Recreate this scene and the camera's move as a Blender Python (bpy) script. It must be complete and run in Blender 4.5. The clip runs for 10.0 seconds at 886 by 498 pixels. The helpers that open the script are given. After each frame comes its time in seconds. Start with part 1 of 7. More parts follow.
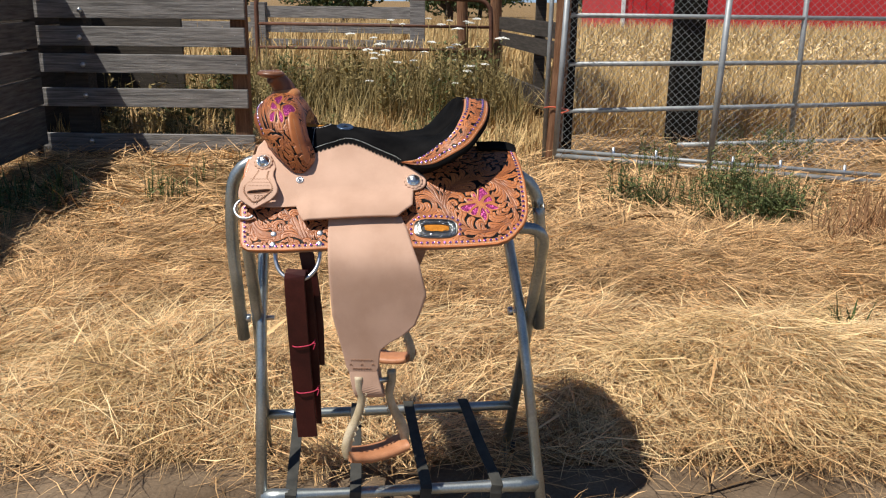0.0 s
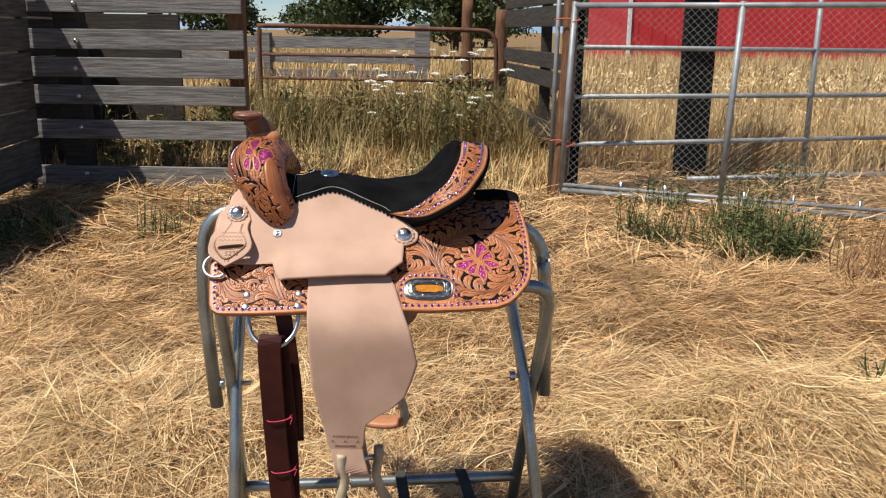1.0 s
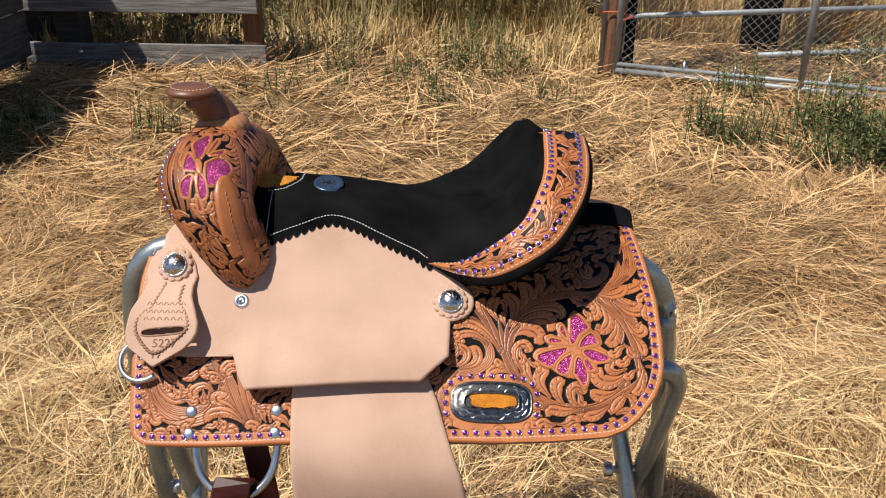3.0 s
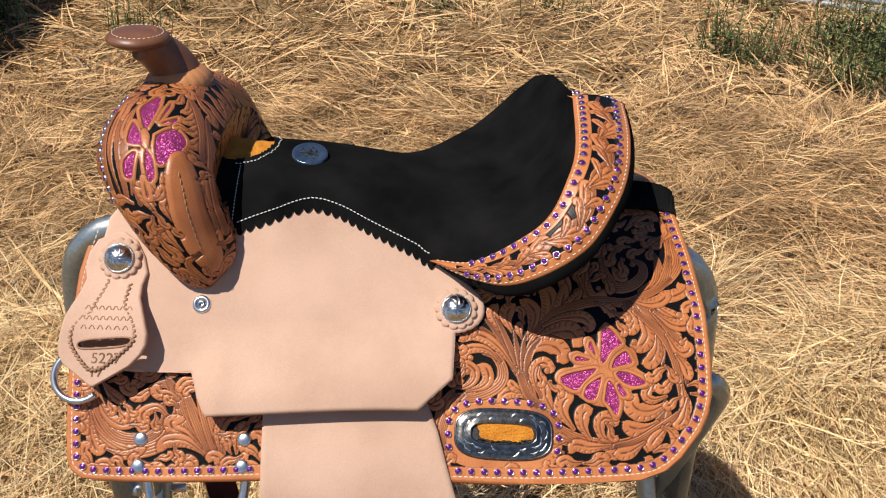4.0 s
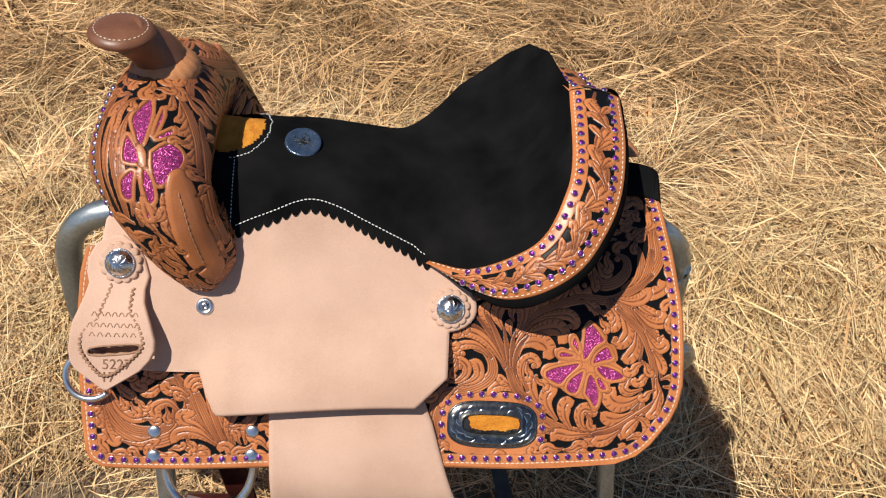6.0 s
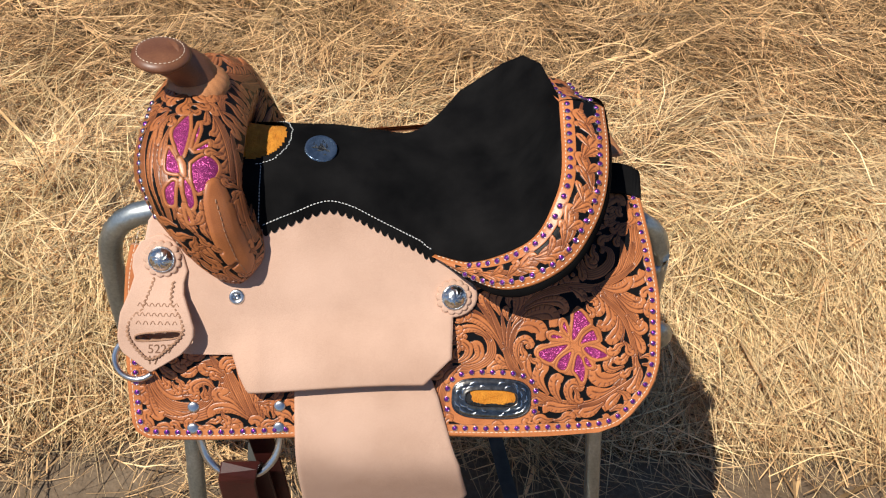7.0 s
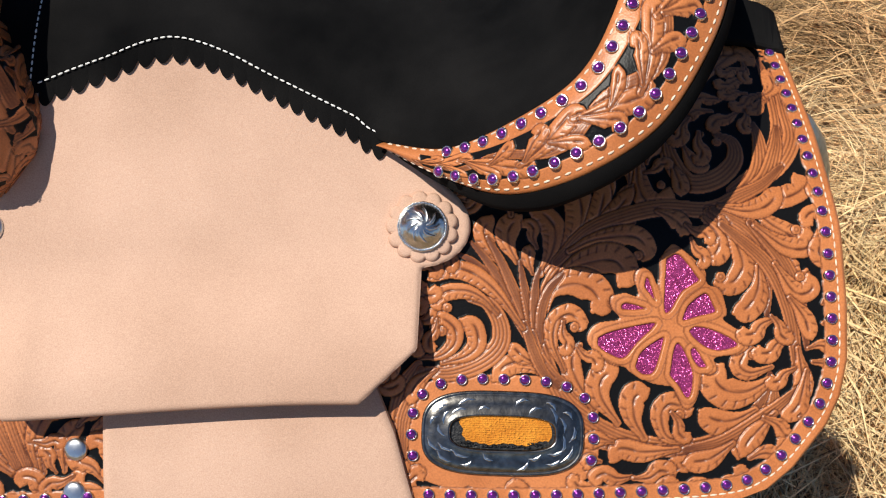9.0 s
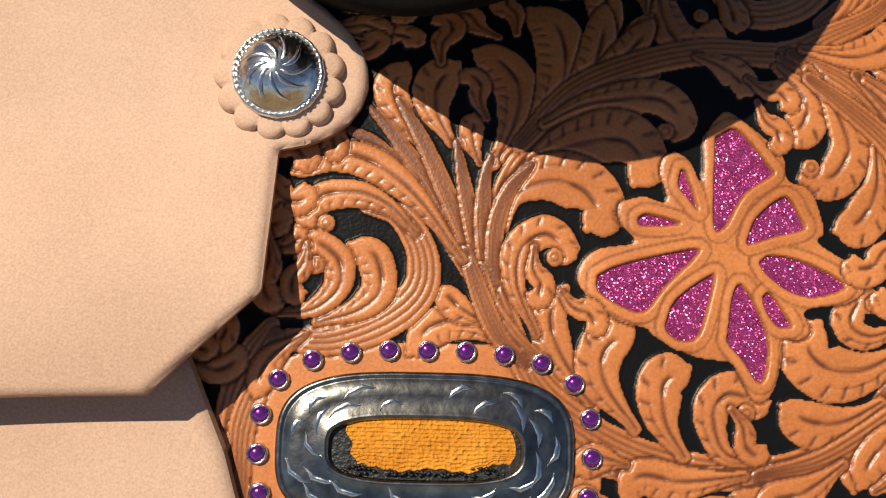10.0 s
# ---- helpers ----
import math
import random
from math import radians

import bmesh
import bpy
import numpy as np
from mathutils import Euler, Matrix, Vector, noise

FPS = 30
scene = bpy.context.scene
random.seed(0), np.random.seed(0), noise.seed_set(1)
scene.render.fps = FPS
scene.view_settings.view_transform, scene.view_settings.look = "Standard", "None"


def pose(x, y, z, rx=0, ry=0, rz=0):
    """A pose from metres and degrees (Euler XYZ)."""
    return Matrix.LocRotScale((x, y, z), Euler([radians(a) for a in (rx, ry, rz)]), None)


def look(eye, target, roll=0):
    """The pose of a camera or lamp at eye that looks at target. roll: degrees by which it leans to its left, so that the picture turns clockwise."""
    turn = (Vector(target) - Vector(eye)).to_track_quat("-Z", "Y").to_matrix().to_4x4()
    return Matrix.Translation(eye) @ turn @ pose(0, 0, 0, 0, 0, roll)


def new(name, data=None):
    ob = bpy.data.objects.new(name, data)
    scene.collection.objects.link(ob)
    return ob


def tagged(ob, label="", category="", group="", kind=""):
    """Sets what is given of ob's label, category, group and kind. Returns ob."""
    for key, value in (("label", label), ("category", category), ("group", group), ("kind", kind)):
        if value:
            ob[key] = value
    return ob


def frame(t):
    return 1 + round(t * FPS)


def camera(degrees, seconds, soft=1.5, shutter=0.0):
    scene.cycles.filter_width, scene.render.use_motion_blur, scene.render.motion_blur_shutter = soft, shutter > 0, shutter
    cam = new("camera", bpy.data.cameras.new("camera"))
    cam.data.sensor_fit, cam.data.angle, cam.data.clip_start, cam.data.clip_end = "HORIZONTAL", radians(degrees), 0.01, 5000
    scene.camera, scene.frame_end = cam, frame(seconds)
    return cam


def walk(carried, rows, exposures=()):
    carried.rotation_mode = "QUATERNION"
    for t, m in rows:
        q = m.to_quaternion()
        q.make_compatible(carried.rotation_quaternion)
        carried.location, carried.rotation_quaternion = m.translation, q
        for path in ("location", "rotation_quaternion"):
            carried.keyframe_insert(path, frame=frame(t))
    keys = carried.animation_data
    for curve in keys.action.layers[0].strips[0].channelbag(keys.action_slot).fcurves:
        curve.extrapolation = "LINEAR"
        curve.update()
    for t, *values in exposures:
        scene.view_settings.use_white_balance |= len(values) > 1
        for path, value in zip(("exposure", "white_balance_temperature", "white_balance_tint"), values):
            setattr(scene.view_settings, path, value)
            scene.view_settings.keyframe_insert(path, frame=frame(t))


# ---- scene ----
cam = camera(53.5, 10.0, soft=1.15)
PATH = [
    (0, (-0.011, -0.04, 1.306), (0.002, 1.885, 0.763), 0.6),
    (0.5, (0.011, 0.013, 1.319), (0.016, 1.947, 0.807), 0.9),
    (1, (0.013, 0.178, 1.316), (0.013, 2.119, 0.835), 0.7),
    (1.5, (-0.026, 0.449, 1.322), (-0.02, 2.385, 0.822), 0.7),
    (2, (-0.033, 0.652, 1.379), (-0.016, 2.555, 0.764), 1.4),
    (2.5, (-0.029, 0.813, 1.412), (-0.057, 2.67, 0.67), 0.8),
    (3, (-0.044, 0.957, 1.403), (-0.105, 2.79, 0.606), 0.3),
    (4.5, (-0.081, 1.256, 1.421), (-0.092, 2.91, 0.297), 2.7),
    (5, (-0.105, 1.305, 1.502), (-0.072, 2.873, 0.26), 3.2),
    (5.5, (-0.115, 1.322, 1.549), (-0.038, 2.81, 0.214), 4.9),
    (7, (-0.149, 1.241, 1.715), (-0.022, 2.614, 0.266), 6.3),
    (7.5, (-0.137, 1.282, 1.647), (-0.041, 2.712, 0.252), 5.6),
    (8, (-0.117, 1.356, 1.556), (-0.052, 2.766, 0.138), 4.4),
    (8.5, (-0.082, 1.422, 1.398), (-0.068, 2.882, 0.03), 2.4),
    (9, (-0.049, 1.52, 1.253), (-0.067, 3.015, -0.075), 1.2),
    (9.5, (-0.031, 1.614, 1.102), (-0.056, 3.164, -0.162), 0.9),
    (10, (-0.016, 1.659, 1.053), (0.02, 3.216, -0.203), 2.3),
]
walk(cam, [(t, look(eye, target, roll)) for t, eye, target, roll in PATH], exposures=[(0.0, 0.08, 6500, 10), (8.9, 0.08, 6500, 10), (9.5, 0.1, 7150, 4), (10.0, 0.08, 7350, 7)])

# ---- light ----
SUN_DIR = Vector((0.47, 0.33, -1.0)).normalized()
sun = new("sun", bpy.data.lights.new("sun", "SUN"))
sun.data.energy, sun.data.angle, sun.data.color = 5.0, radians(0.55), (1.0, 0.95, 0.86)
sun.matrix_world = Matrix.LocRotScale((0, 0, 20), SUN_DIR.to_track_quat("-Z", "Y"), None)
world = bpy.data.worlds.new("sky")
scene.world = world
world.use_nodes = True
wn = world.node_tree.nodes
wl = world.node_tree.links
sky = wn.new("ShaderNodeTexSky")
sky.sky_type, sky.sun_disc = "NISHITA", False
sky.sun_elevation = math.asin(-SUN_DIR.z)
sky.sun_rotation = math.atan2(-SUN_DIR.x, -SUN_DIR.y)
sky.air_density, sky.dust_density, sky.ozone_density = 0.8, 0.0, 3.0
sky.altitude = 1500
wl.new(sky.outputs[0], wn["Background"].inputs[0])
wn["Background"].inputs[1].default_value = 0.085


# ---- materials ----
def material(name, c1, c2, scale=8.0, rough=0.7, metal=0.0, bump=0.2, fine=120.0, stretch=(1, 1, 1), spec=0.5, mix2=None, bump_dist=0.002, island=0.0, coat=0.0):
    """Two colours mixed by broad noise, a fine grain on top, and a bump from both."""
    m = bpy.data.materials.new(name)
    m.use_nodes = True
    n, l = m.node_tree.nodes, m.node_tree.links
    b = n["Principled BSDF"]
    co = n.new("ShaderNodeTexCoord")
    mp = n.new("ShaderNodeMapping")
    mp.inputs["Scale"].default_value = stretch
    l.new(co.outputs["Object"], mp.inputs[0])
    big, small = n.new("ShaderNodeTexNoise"), n.new("ShaderNodeTexNoise")
    big.inputs["Scale"].default_value, big.inputs["Detail"].default_value = scale, 5
    small.inputs["Scale"].default_value, small.inputs["Detail"].default_value = fine, 3
    l.new(mp.outputs[0], big.inputs["Vector"])
    l.new(mp.outputs[0], small.inputs["Vector"])
    ramp = n.new("ShaderNodeValToRGB")
    ramp.color_ramp.elements[0].position, ramp.color_ramp.elements[1].position = 0.32, 0.68
    ramp.color_ramp.elements[0].color, ramp.color_ramp.elements[1].color = (*c1, 1), (*c2, 1)
    l.new(big.outputs[0], ramp.inputs[0])
    grain = n.new("ShaderNodeMixRGB")
    grain.blend_type = "OVERLAY"
    grain.inputs[0].default_value = 0.35
    l.new(ramp.outputs[0], grain.inputs[1])
    l.new(small.outputs[0], grain.inputs[2])
    last = grain.outputs[0]
    if island:
        geo = n.new("ShaderNodeNewGeometry")
        hsv = n.new("ShaderNodeHueSaturation")
        rng = n.new("ShaderNodeMapRange")
        rng.inputs[3].default_value, rng.inputs[4].default_value = 1 - island, 1 + island
        l.new(geo.outputs["Random Per Island"], rng.inputs[0])
        l.new(rng.outputs[0], hsv.inputs["Value"])
        l.new(last, hsv.inputs["Color"])
        last = hsv.outputs[0]
    l.new(last, b.inputs["Base Color"])
    b.inputs["Roughness"].default_value, b.inputs["Metallic"].default_value = rough, metal
    b.inputs["Specular IOR Level"].default_value = spec
    b.inputs["Coat Weight"].default_value = coat
    if bump:
        add = n.new("ShaderNodeMath")
        add.operation = "ADD"
        l.new(big.outputs[0], add.inputs[0])
        l.new(small.outputs[0], add.inputs[1])
        bp = n.new("ShaderNodeBump")
        bp.inputs["Strength"].default_value, bp.inputs["Distance"].default_value = bump, bump_dist
        l.new(add.outputs[0], bp.inputs["Height"])
        l.new(bp.outputs[0], b.inputs["Normal"])
    return m


LEATHER = material("tooled_tan_leather", (0.50, 0.20, 0.075), (0.66, 0.29, 0.12), 30, 0.42, 0, 0.25, 900, bump_dist=0.0006)
FORK_LEATHER = material("tan_fork_leather", (0.42, 0.17, 0.065), (0.58, 0.25, 0.10), 25, 0.38, 0, 0.25, 700, bump_dist=0.0006)
HORN_LEATHER = material("brown_horn_leather", (0.135, 0.05, 0.024), (0.21, 0.085, 0.040), 30, 0.42, 0, 0.2, 600, bump_dist=0.0006)
ROUGHOUT = material("natural_roughout_leather", (0.50, 0.316, 0.226), (0.645, 0.425, 0.316), 9, 0.85, 0, 0.3, 1300, spec=0.2, bump_dist=0.0005)
EDGE = material("leather_edge", (0.30, 0.16, 0.09), (0.40, 0.22, 0.13), 60, 0.75, 0, 0.3, 600, bump_dist=0.0005)
BLACK_DYE = material("black_dyed_leather", (0.006, 0.006, 0.0065), (0.013, 0.0125, 0.013), 60, 0.45, 0, 0.6, 700, bump_dist=0.0008)
SUEDE = material("black_suede", (0.003, 0.003, 0.0033), (0.010, 0.0095, 0.0095), 18, 0.95, 0, 0.4, 1500, spec=0.06, bump_dist=0.0005)
BURGUNDY = material("burgundy_latigo_leather", (0.034, 0.008, 0.007), (0.062, 0.014, 0.011), 20, 0.42, 0, 0.15, 400, spec=0.25, bump_dist=0.0005)
# Base colour darkened to stand for dark reflections in the silver plate.
PLATE_SILVER = material("dark_reflection_silver", (0.13, 0.122, 0.112), (0.27, 0.255, 0.235), 220, 0.26, 1.0, 0.10, 300, bump_dist=0.0012)
SILVER = material("engraved_silver", (0.52, 0.52, 0.51), (0.74, 0.74, 0.73), 160, 0.22, 1.0, 0.2, 500, bump_dist=0.0006)
STEEL = material("zinc_plated_steel", (0.60, 0.62, 0.64), (0.74, 0.75, 0.77), 30, 0.3, 1.0, 0.1, 400, bump_dist=0.0004)
GALV = material("galvanised_tube", (0.30, 0.335, 0.33), (0.48, 0.51, 0.50), 14, 0.38, 0.9, 0.1, 260, bump_dist=0.0005)
DULL_GALV = material("dull_galvanised_pipe", (0.24, 0.26, 0.27), (0.36, 0.38, 0.39), 10, 0.55, 0.35, 0.1, 200, bump_dist=0.0005)
GLITTER = material("magenta_glitter", (0.32, 0.035, 0.15), (0.47, 0.06, 0.24), 260, 0.28, 0.55, 0, 2600)
gn, gk = GLITTER.node_tree.nodes, GLITTER.node_tree.links
vor, geo_, sub_, add_, nrm_ = gn.new("ShaderNodeTexVoronoi"), gn.new("ShaderNodeNewGeometry"), gn.new("ShaderNodeVectorMath"), gn.new("ShaderNodeVectorMath"), gn.new("ShaderNodeVectorMath")
vor.inputs["Scale"].default_value = 2600
sub_.operation, add_.operation, nrm_.operation = "MULTIPLY_ADD", "ADD", "NORMALIZE"
sub_.inputs[1].default_value, sub_.inputs[2].default_value = (1.2, 1.2, 1.2), (-0.6, -0.6, -0.6)
gk.new([n_ for n_ in gn if n_.type == "TEX_COORD"][0].outputs["Object"], vor.inputs["Vector"])
gk.new(vor.outputs["Color"], sub_.inputs[0])
gk.new(sub_.outputs[0], add_.inputs[0])
gk.new(geo_.outputs["Normal"], add_.inputs[1])
gk.new(add_.outputs[0], nrm_.inputs[0])
gk.new(nrm_.outputs[0], gn["Principled BSDF"].inputs["Normal"])
GEM = material("purple_crystal", (0.19, 0.02, 0.24), (0.36, 0.05, 0.42), 200, 0.16, 0.8, 0, 900, coat=1.0)
FLEECE = material("orange_felt", (0.54, 0.185, 0.012), (0.68, 0.27, 0.025), 90, 0.95, 0, 0.8, 700, bump_dist=0.002)
THREAD = material("pale_thread", (0.62, 0.50, 0.38), (0.75, 0.64, 0.5), 200, 0.7, 0, 0, 900)
WHITE_THREAD = material("white_thread", (0.70, 0.70, 0.68), (0.8, 0.8, 0.78), 200, 0.7, 0, 0, 900)
RED_THREAD = material("red_cord", (0.45, 0.02, 0.06), (0.6, 0.04, 0.1), 200, 0.7, 0, 0, 900)
WEBBING = material("dark_webbing", (0.028, 0.028, 0.024), (0.06, 0.058, 0.05), 30, 0.85, 0, 0.5, 900, bump_dist=0.001)
RAWHIDE = material("rawhide", (0.42, 0.33, 0.20), (0.62, 0.52, 0.36), 30, 0.55, 0, 0.4, 300, bump_dist=0.002)
TREAD = material("tread_leather", (0.40, 0.16, 0.07), (0.52, 0.23, 0.11), 30, 0.5, 0, 0.3, 500, bump_dist=0.0008)
BADGE = material("blue_enamel_badge", (0.09, 0.14, 0.21), (0.16, 0.22, 0.31), 120, 0.2, 0.8, 0.5, 500, bump_dist=0.001)
STRAW = material("straw", (0.40, 0.236, 0.103), (0.69, 0.445, 0.218), 4.0, 0.6, 0, 0, 40, spec=0.4, island=0.8)
PALE_STRAW = material("pale_straw", (0.64, 0.445, 0.21), (0.84, 0.625, 0.35), 4.0, 0.6, 0, 0, 40, spec=0.4, island=0.4)
DRY_GRASS = material("dry_standing_grass", (0.46, 0.305, 0.13), (0.70, 0.51, 0.24), 1.0, 0.65, 0, 0, 30, spec=0.3, island=0.35)
GREEN = material("green_weed", (0.075, 0.10, 0.032), (0.16, 0.18, 0.065), 3, 0.6, 0, 0, 40, spec=0.3, island=0.4)
GREEN_WEED = material("green_weed", (0.045, 0.075, 0.025), (0.10, 0.14, 0.05), 3, 0.6, 0, 0, 40, spec=0.3, island=0.4)
DRY_WEED = material("rusty_dry_weed", (0.19, 0.085, 0.035), (0.34, 0.19, 0.09), 3, 0.7, 0, 0, 40, spec=0.3, island=0.4)
OLIVE = material("olive_weed", (0.19, 0.145, 0.055), (0.36, 0.275, 0.115), 3, 0.65, 0, 0, 40, spec=0.3, island=0.4)
FLOWER = material("white_umbel", (0.75, 0.75, 0.68), (0.85, 0.85, 0.8), 30, 0.8, 0, 0, 100)
EARTH = material("straw_littered_earth", (0.17, 0.108, 0.050), (0.36, 0.235, 0.108), 9.0, 0.9, 0, 1.0, 60, spec=0.2, bump_dist=0.03)
CONCRETE = material("dirty_concrete", (0.11, 0.075, 0.047), (0.22, 0.16, 0.105), 4, 0.9, 0, 0.6, 90, spec=0.2, bump_dist=0.006)
GREY_WOOD = material("weathered_grey_board", (0.125, 0.118, 0.113), (0.35, 0.333, 0.316), 5, 0.85, 0, 1.0, 30, (0.8, 6, 16), spec=0.2, bump_dist=0.006)
DARK_WOOD = material("dark_old_board", (0.045, 0.038, 0.032), (0.085, 0.072, 0.06), 4, 0.9, 0, 0.8, 40, (1, 6, 14), spec=0.2, bump_dist=0.006)
POST_WOOD = material("red_brown_post", (0.16, 0.075, 0.04), (0.30, 0.16, 0.09), 5, 0.85, 0, 1.0, 40, (12, 12, 1), spec=0.2, bump_dist=0.008)
# Weathered grey boards with their shade worked into a darker colour.
SHADED_BOARD = material("shaded_grey_board", (0.085, 0.075, 0.066), (0.19, 0.17, 0.15), 4, 0.9, 0, 0.9, 40, (1, 6, 14), spec=0.2, bump_dist=0.006)
TAR_POST = material("tarred_post", (0.006, 0.005, 0.0045), (0.015, 0.013, 0.011), 5, 0.9, 0, 1.0, 40, (12, 12, 1), spec=0.08, bump_dist=0.01)
RUST = material("rusty_steel", (0.10, 0.042, 0.025), (0.19, 0.085, 0.05), 10, 0.8, 0.1, 0.4, 80, bump_dist=0.002)
BARN_RED = material("red_metal_siding", (0.50, 0.018, 0.022), (0.60, 0.03, 0.035), 0.6, 0.5, 0, 0.1, 20)
WHITE_TRIM = material("white_trim", (0.7, 0.7, 0.7), (0.8, 0.8, 0.8), 2, 0.6, 0, 0, 30)
LEAVES = material("oak_leaves", (0.035, 0.055, 0.018), (0.085, 0.115, 0.04), 0.8, 0.6, 0, 0, 10, spec=0.3, island=0.4)
BARK = material("oak_bark", (0.05, 0.04, 0.03), (0.10, 0.08, 0.06), 5, 0.9, 0, 0.6, 40, bump_dist=0.02)
# Distance haze is painted in: wooded hills given a blue base colour.
HILLS = material("haze_blue_far_hills", (0.22, 0.31, 0.42), (0.27, 0.36, 0.47), 0.004, 0.95, 0, 0, 0.05, spec=0.0)
LETTER = material("dark_stamped_leather", (0.16, 0.08, 0.04), (0.24, 0.12, 0.07), 60, 0.8, 0, 0.2, 600, bump_dist=0.0004)
STAMP = material("stamped_leather", (0.30, 0.16, 0.095), (0.40, 0.23, 0.14), 60, 0.8, 0, 0.2, 600, bump_dist=0.0004)
TWINE = material("orange_twine", (0.55, 0.10, 0.05), (0.65, 0.15, 0.08), 50, 0.8, 0, 0, 200)


# ---- mesh helpers ----
def mesh_of(name, verts, faces, mats=(), smooth=True, face_mats=None):
    me = bpy.data.meshes.new(name)
    me.from_pydata([tuple(v) for v in verts], [], [tuple(f) for f in faces])
    for m in mats:
        me.materials.append(m)
    if smooth:
        me.polygons.foreach_set("use_smooth", [True] * len(me.polygons))
    if face_mats is not None:
        me.polygons.foreach_set("material_index", [int(i) for i in face_mats])
    me.update()
    return me


def big_mesh(name, verts, faces, mat, smooth=False):
    """Quads or triangles from numpy arrays, quickly."""
    me = bpy.data.meshes.new(name)
    k = faces.shape[1]
    me.vertices.add(len(verts))
    me.vertices.foreach_set("co", np.ascontiguousarray(verts, dtype=np.float32).ravel())
    me.loops.add(faces.size)
    me.loops.foreach_set("vertex_index", np.ascontiguousarray(faces, dtype=np.int32).ravel())
    me.polygons.add(len(faces))
    me.polygons.foreach_set("loop_start", np.arange(0, faces.size, k, dtype=np.int32))
    me.polygons.foreach_set("loop_total", np.full(len(faces), k, dtype=np.int32))
    me.polygons.foreach_set("use_smooth", np.full(len(faces), smooth))
    me.materials.append(mat)
    me.update(calc_edges=True)
    return me


def part(name, me, parent, label="", at=None):
    """Links a mesh as one object under a thing or a part."""
    ob = new(name, me)
    ob.parent = parent
    if at is not None:
        ob.matrix_basis = at
    if label:
        ob["label"] = label
    return ob


def thing(name, label, category, group="", kind="", at=None, me=None):
    ob = tagged(new(name, me), label, category, group, kind)
    if at is not None:
        ob.matrix_basis = at
    return ob


def bm_mesh(name, bm, mat, smooth=True):
    me = bpy.data.meshes.new(name)
    bmesh.ops.recalc_face_normals(bm, faces=bm.faces)
    bm.to_mesh(me)
    bm.free()
    me.materials.append(mat)
    if smooth:
        me.polygons.foreach_set("use_smooth", [True] * len(me.polygons))
    return me


def box_bm(bm, lo, hi, bevel=0.0):
    g = bmesh.ops.create_cube(bm, size=1.0)
    vs = g["verts"]
    c = (Vector(lo) + Vector(hi)) / 2
    d = Vector(hi) - Vector(lo)
    for v in vs:
        v.co = Vector((v.co.x * d.x, v.co.y * d.y, v.co.z * d.z)) + c
    if bevel:
        es = list({e for v in vs for e in v.link_edges})
        bmesh.ops.bevel(bm, geom=es, offset=bevel, segments=2, affect="EDGES", profile=0.6)


def box_mesh(name, lo, hi, mat, bevel=0.004, smooth=False):
    bm = bmesh.new()
    box_bm(bm, lo, hi, bevel)
    return bm_mesh(name, bm, mat, smooth)


def spline(pts, n=40):
    """Catmull-Rom through the points, evenly resampled."""
    p = np.array(pts, float)
    if len(p) == 2:
        return p[0] + (p[1] - p[0]) * np.linspace(0, 1, n)[:, None]
    q = np.vstack([2 * p[0] - p[1], p, 2 * p[-1] - p[-2]])
    out = []
    for i in range(1, len(q) - 2):
        t = np.linspace(0, 1, 16, endpoint=False)[:, None]
        a, b, c, d = q[i - 1], q[i], q[i + 1], q[i + 2]
        out.append(0.5 * (2 * b + (c - a) * t + (2 * a - 5 * b + 4 * c - d) * t ** 2 + (3 * b - a - 3 * c + d) * t ** 3))
    out = np.vstack(out + [p[-1:]])
    s = np.r_[0, np.cumsum(np.linalg.norm(np.diff(out, axis=0), axis=1))]
    u = np.linspace(0, s[-1], n)
    return np.stack([np.interp(u, s, out[:, k]) for k in range(p.shape[1])], 1)


def tube(name, pts, r, mat, n=24, sides=10, raw=False, cap=True):
    """A round tube along a smooth path; r may be a list along the path."""
    p = np.array(pts, float) if raw else spline(pts, n)
    n = len(p)
    rr = np.interp(np.linspace(0, 1, n), np.linspace(0, 1, len(np.atleast_1d(r))), np.atleast_1d(r))
    tan = np.gradient(p, axis=0)
    tan /= np.linalg.norm(tan, axis=1)[:, None] + 1e-12
    up = np.array([0, 0, 1.0]) if abs(tan[0][2]) < 0.9 else np.array([1.0, 0, 0])
    verts, faces = [], []
    side = np.cross(tan[0], up)
    for i in range(n):
        side = side - tan[i] * np.dot(side, tan[i])
        side /= np.linalg.norm(side) + 1e-12
        nor = np.cross(side, tan[i])
        for k in range(sides):
            a = 2 * math.pi * k / sides
            verts.append(p[i] + rr[i] * (math.cos(a) * side + math.sin(a) * nor))
    for i in range(n - 1):
        for k in range(sides):
            k2 = (k + 1) % sides
            faces.append((i * sides + k, i * sides + k2, (i + 1) * sides + k2, (i + 1) * sides + k))
    if cap:
        faces.append(tuple(range(sides))[::-1])
        faces.append(tuple((n - 1) * sides + k for k in range(sides)))
    return mesh_of(name, verts, faces, [mat])


def grid_faces(nu, nv, wrap=False):
    i = np.arange(nu - 1)[:, None]
    j = np.arange(nv if wrap else nv - 1)[None, :]
    j2 = (j + 1) % nv
    a = i * nv + j
    b = i * nv + j2
    return np.stack([a, b, b + nv, a + nv], -1).reshape(-1, 4)


def smoothstep(a, b, x):
    t = np.clip((np.asarray(x, float) - a) / (b - a), 0, 1)
    return t * t * (3 - 2 * t)

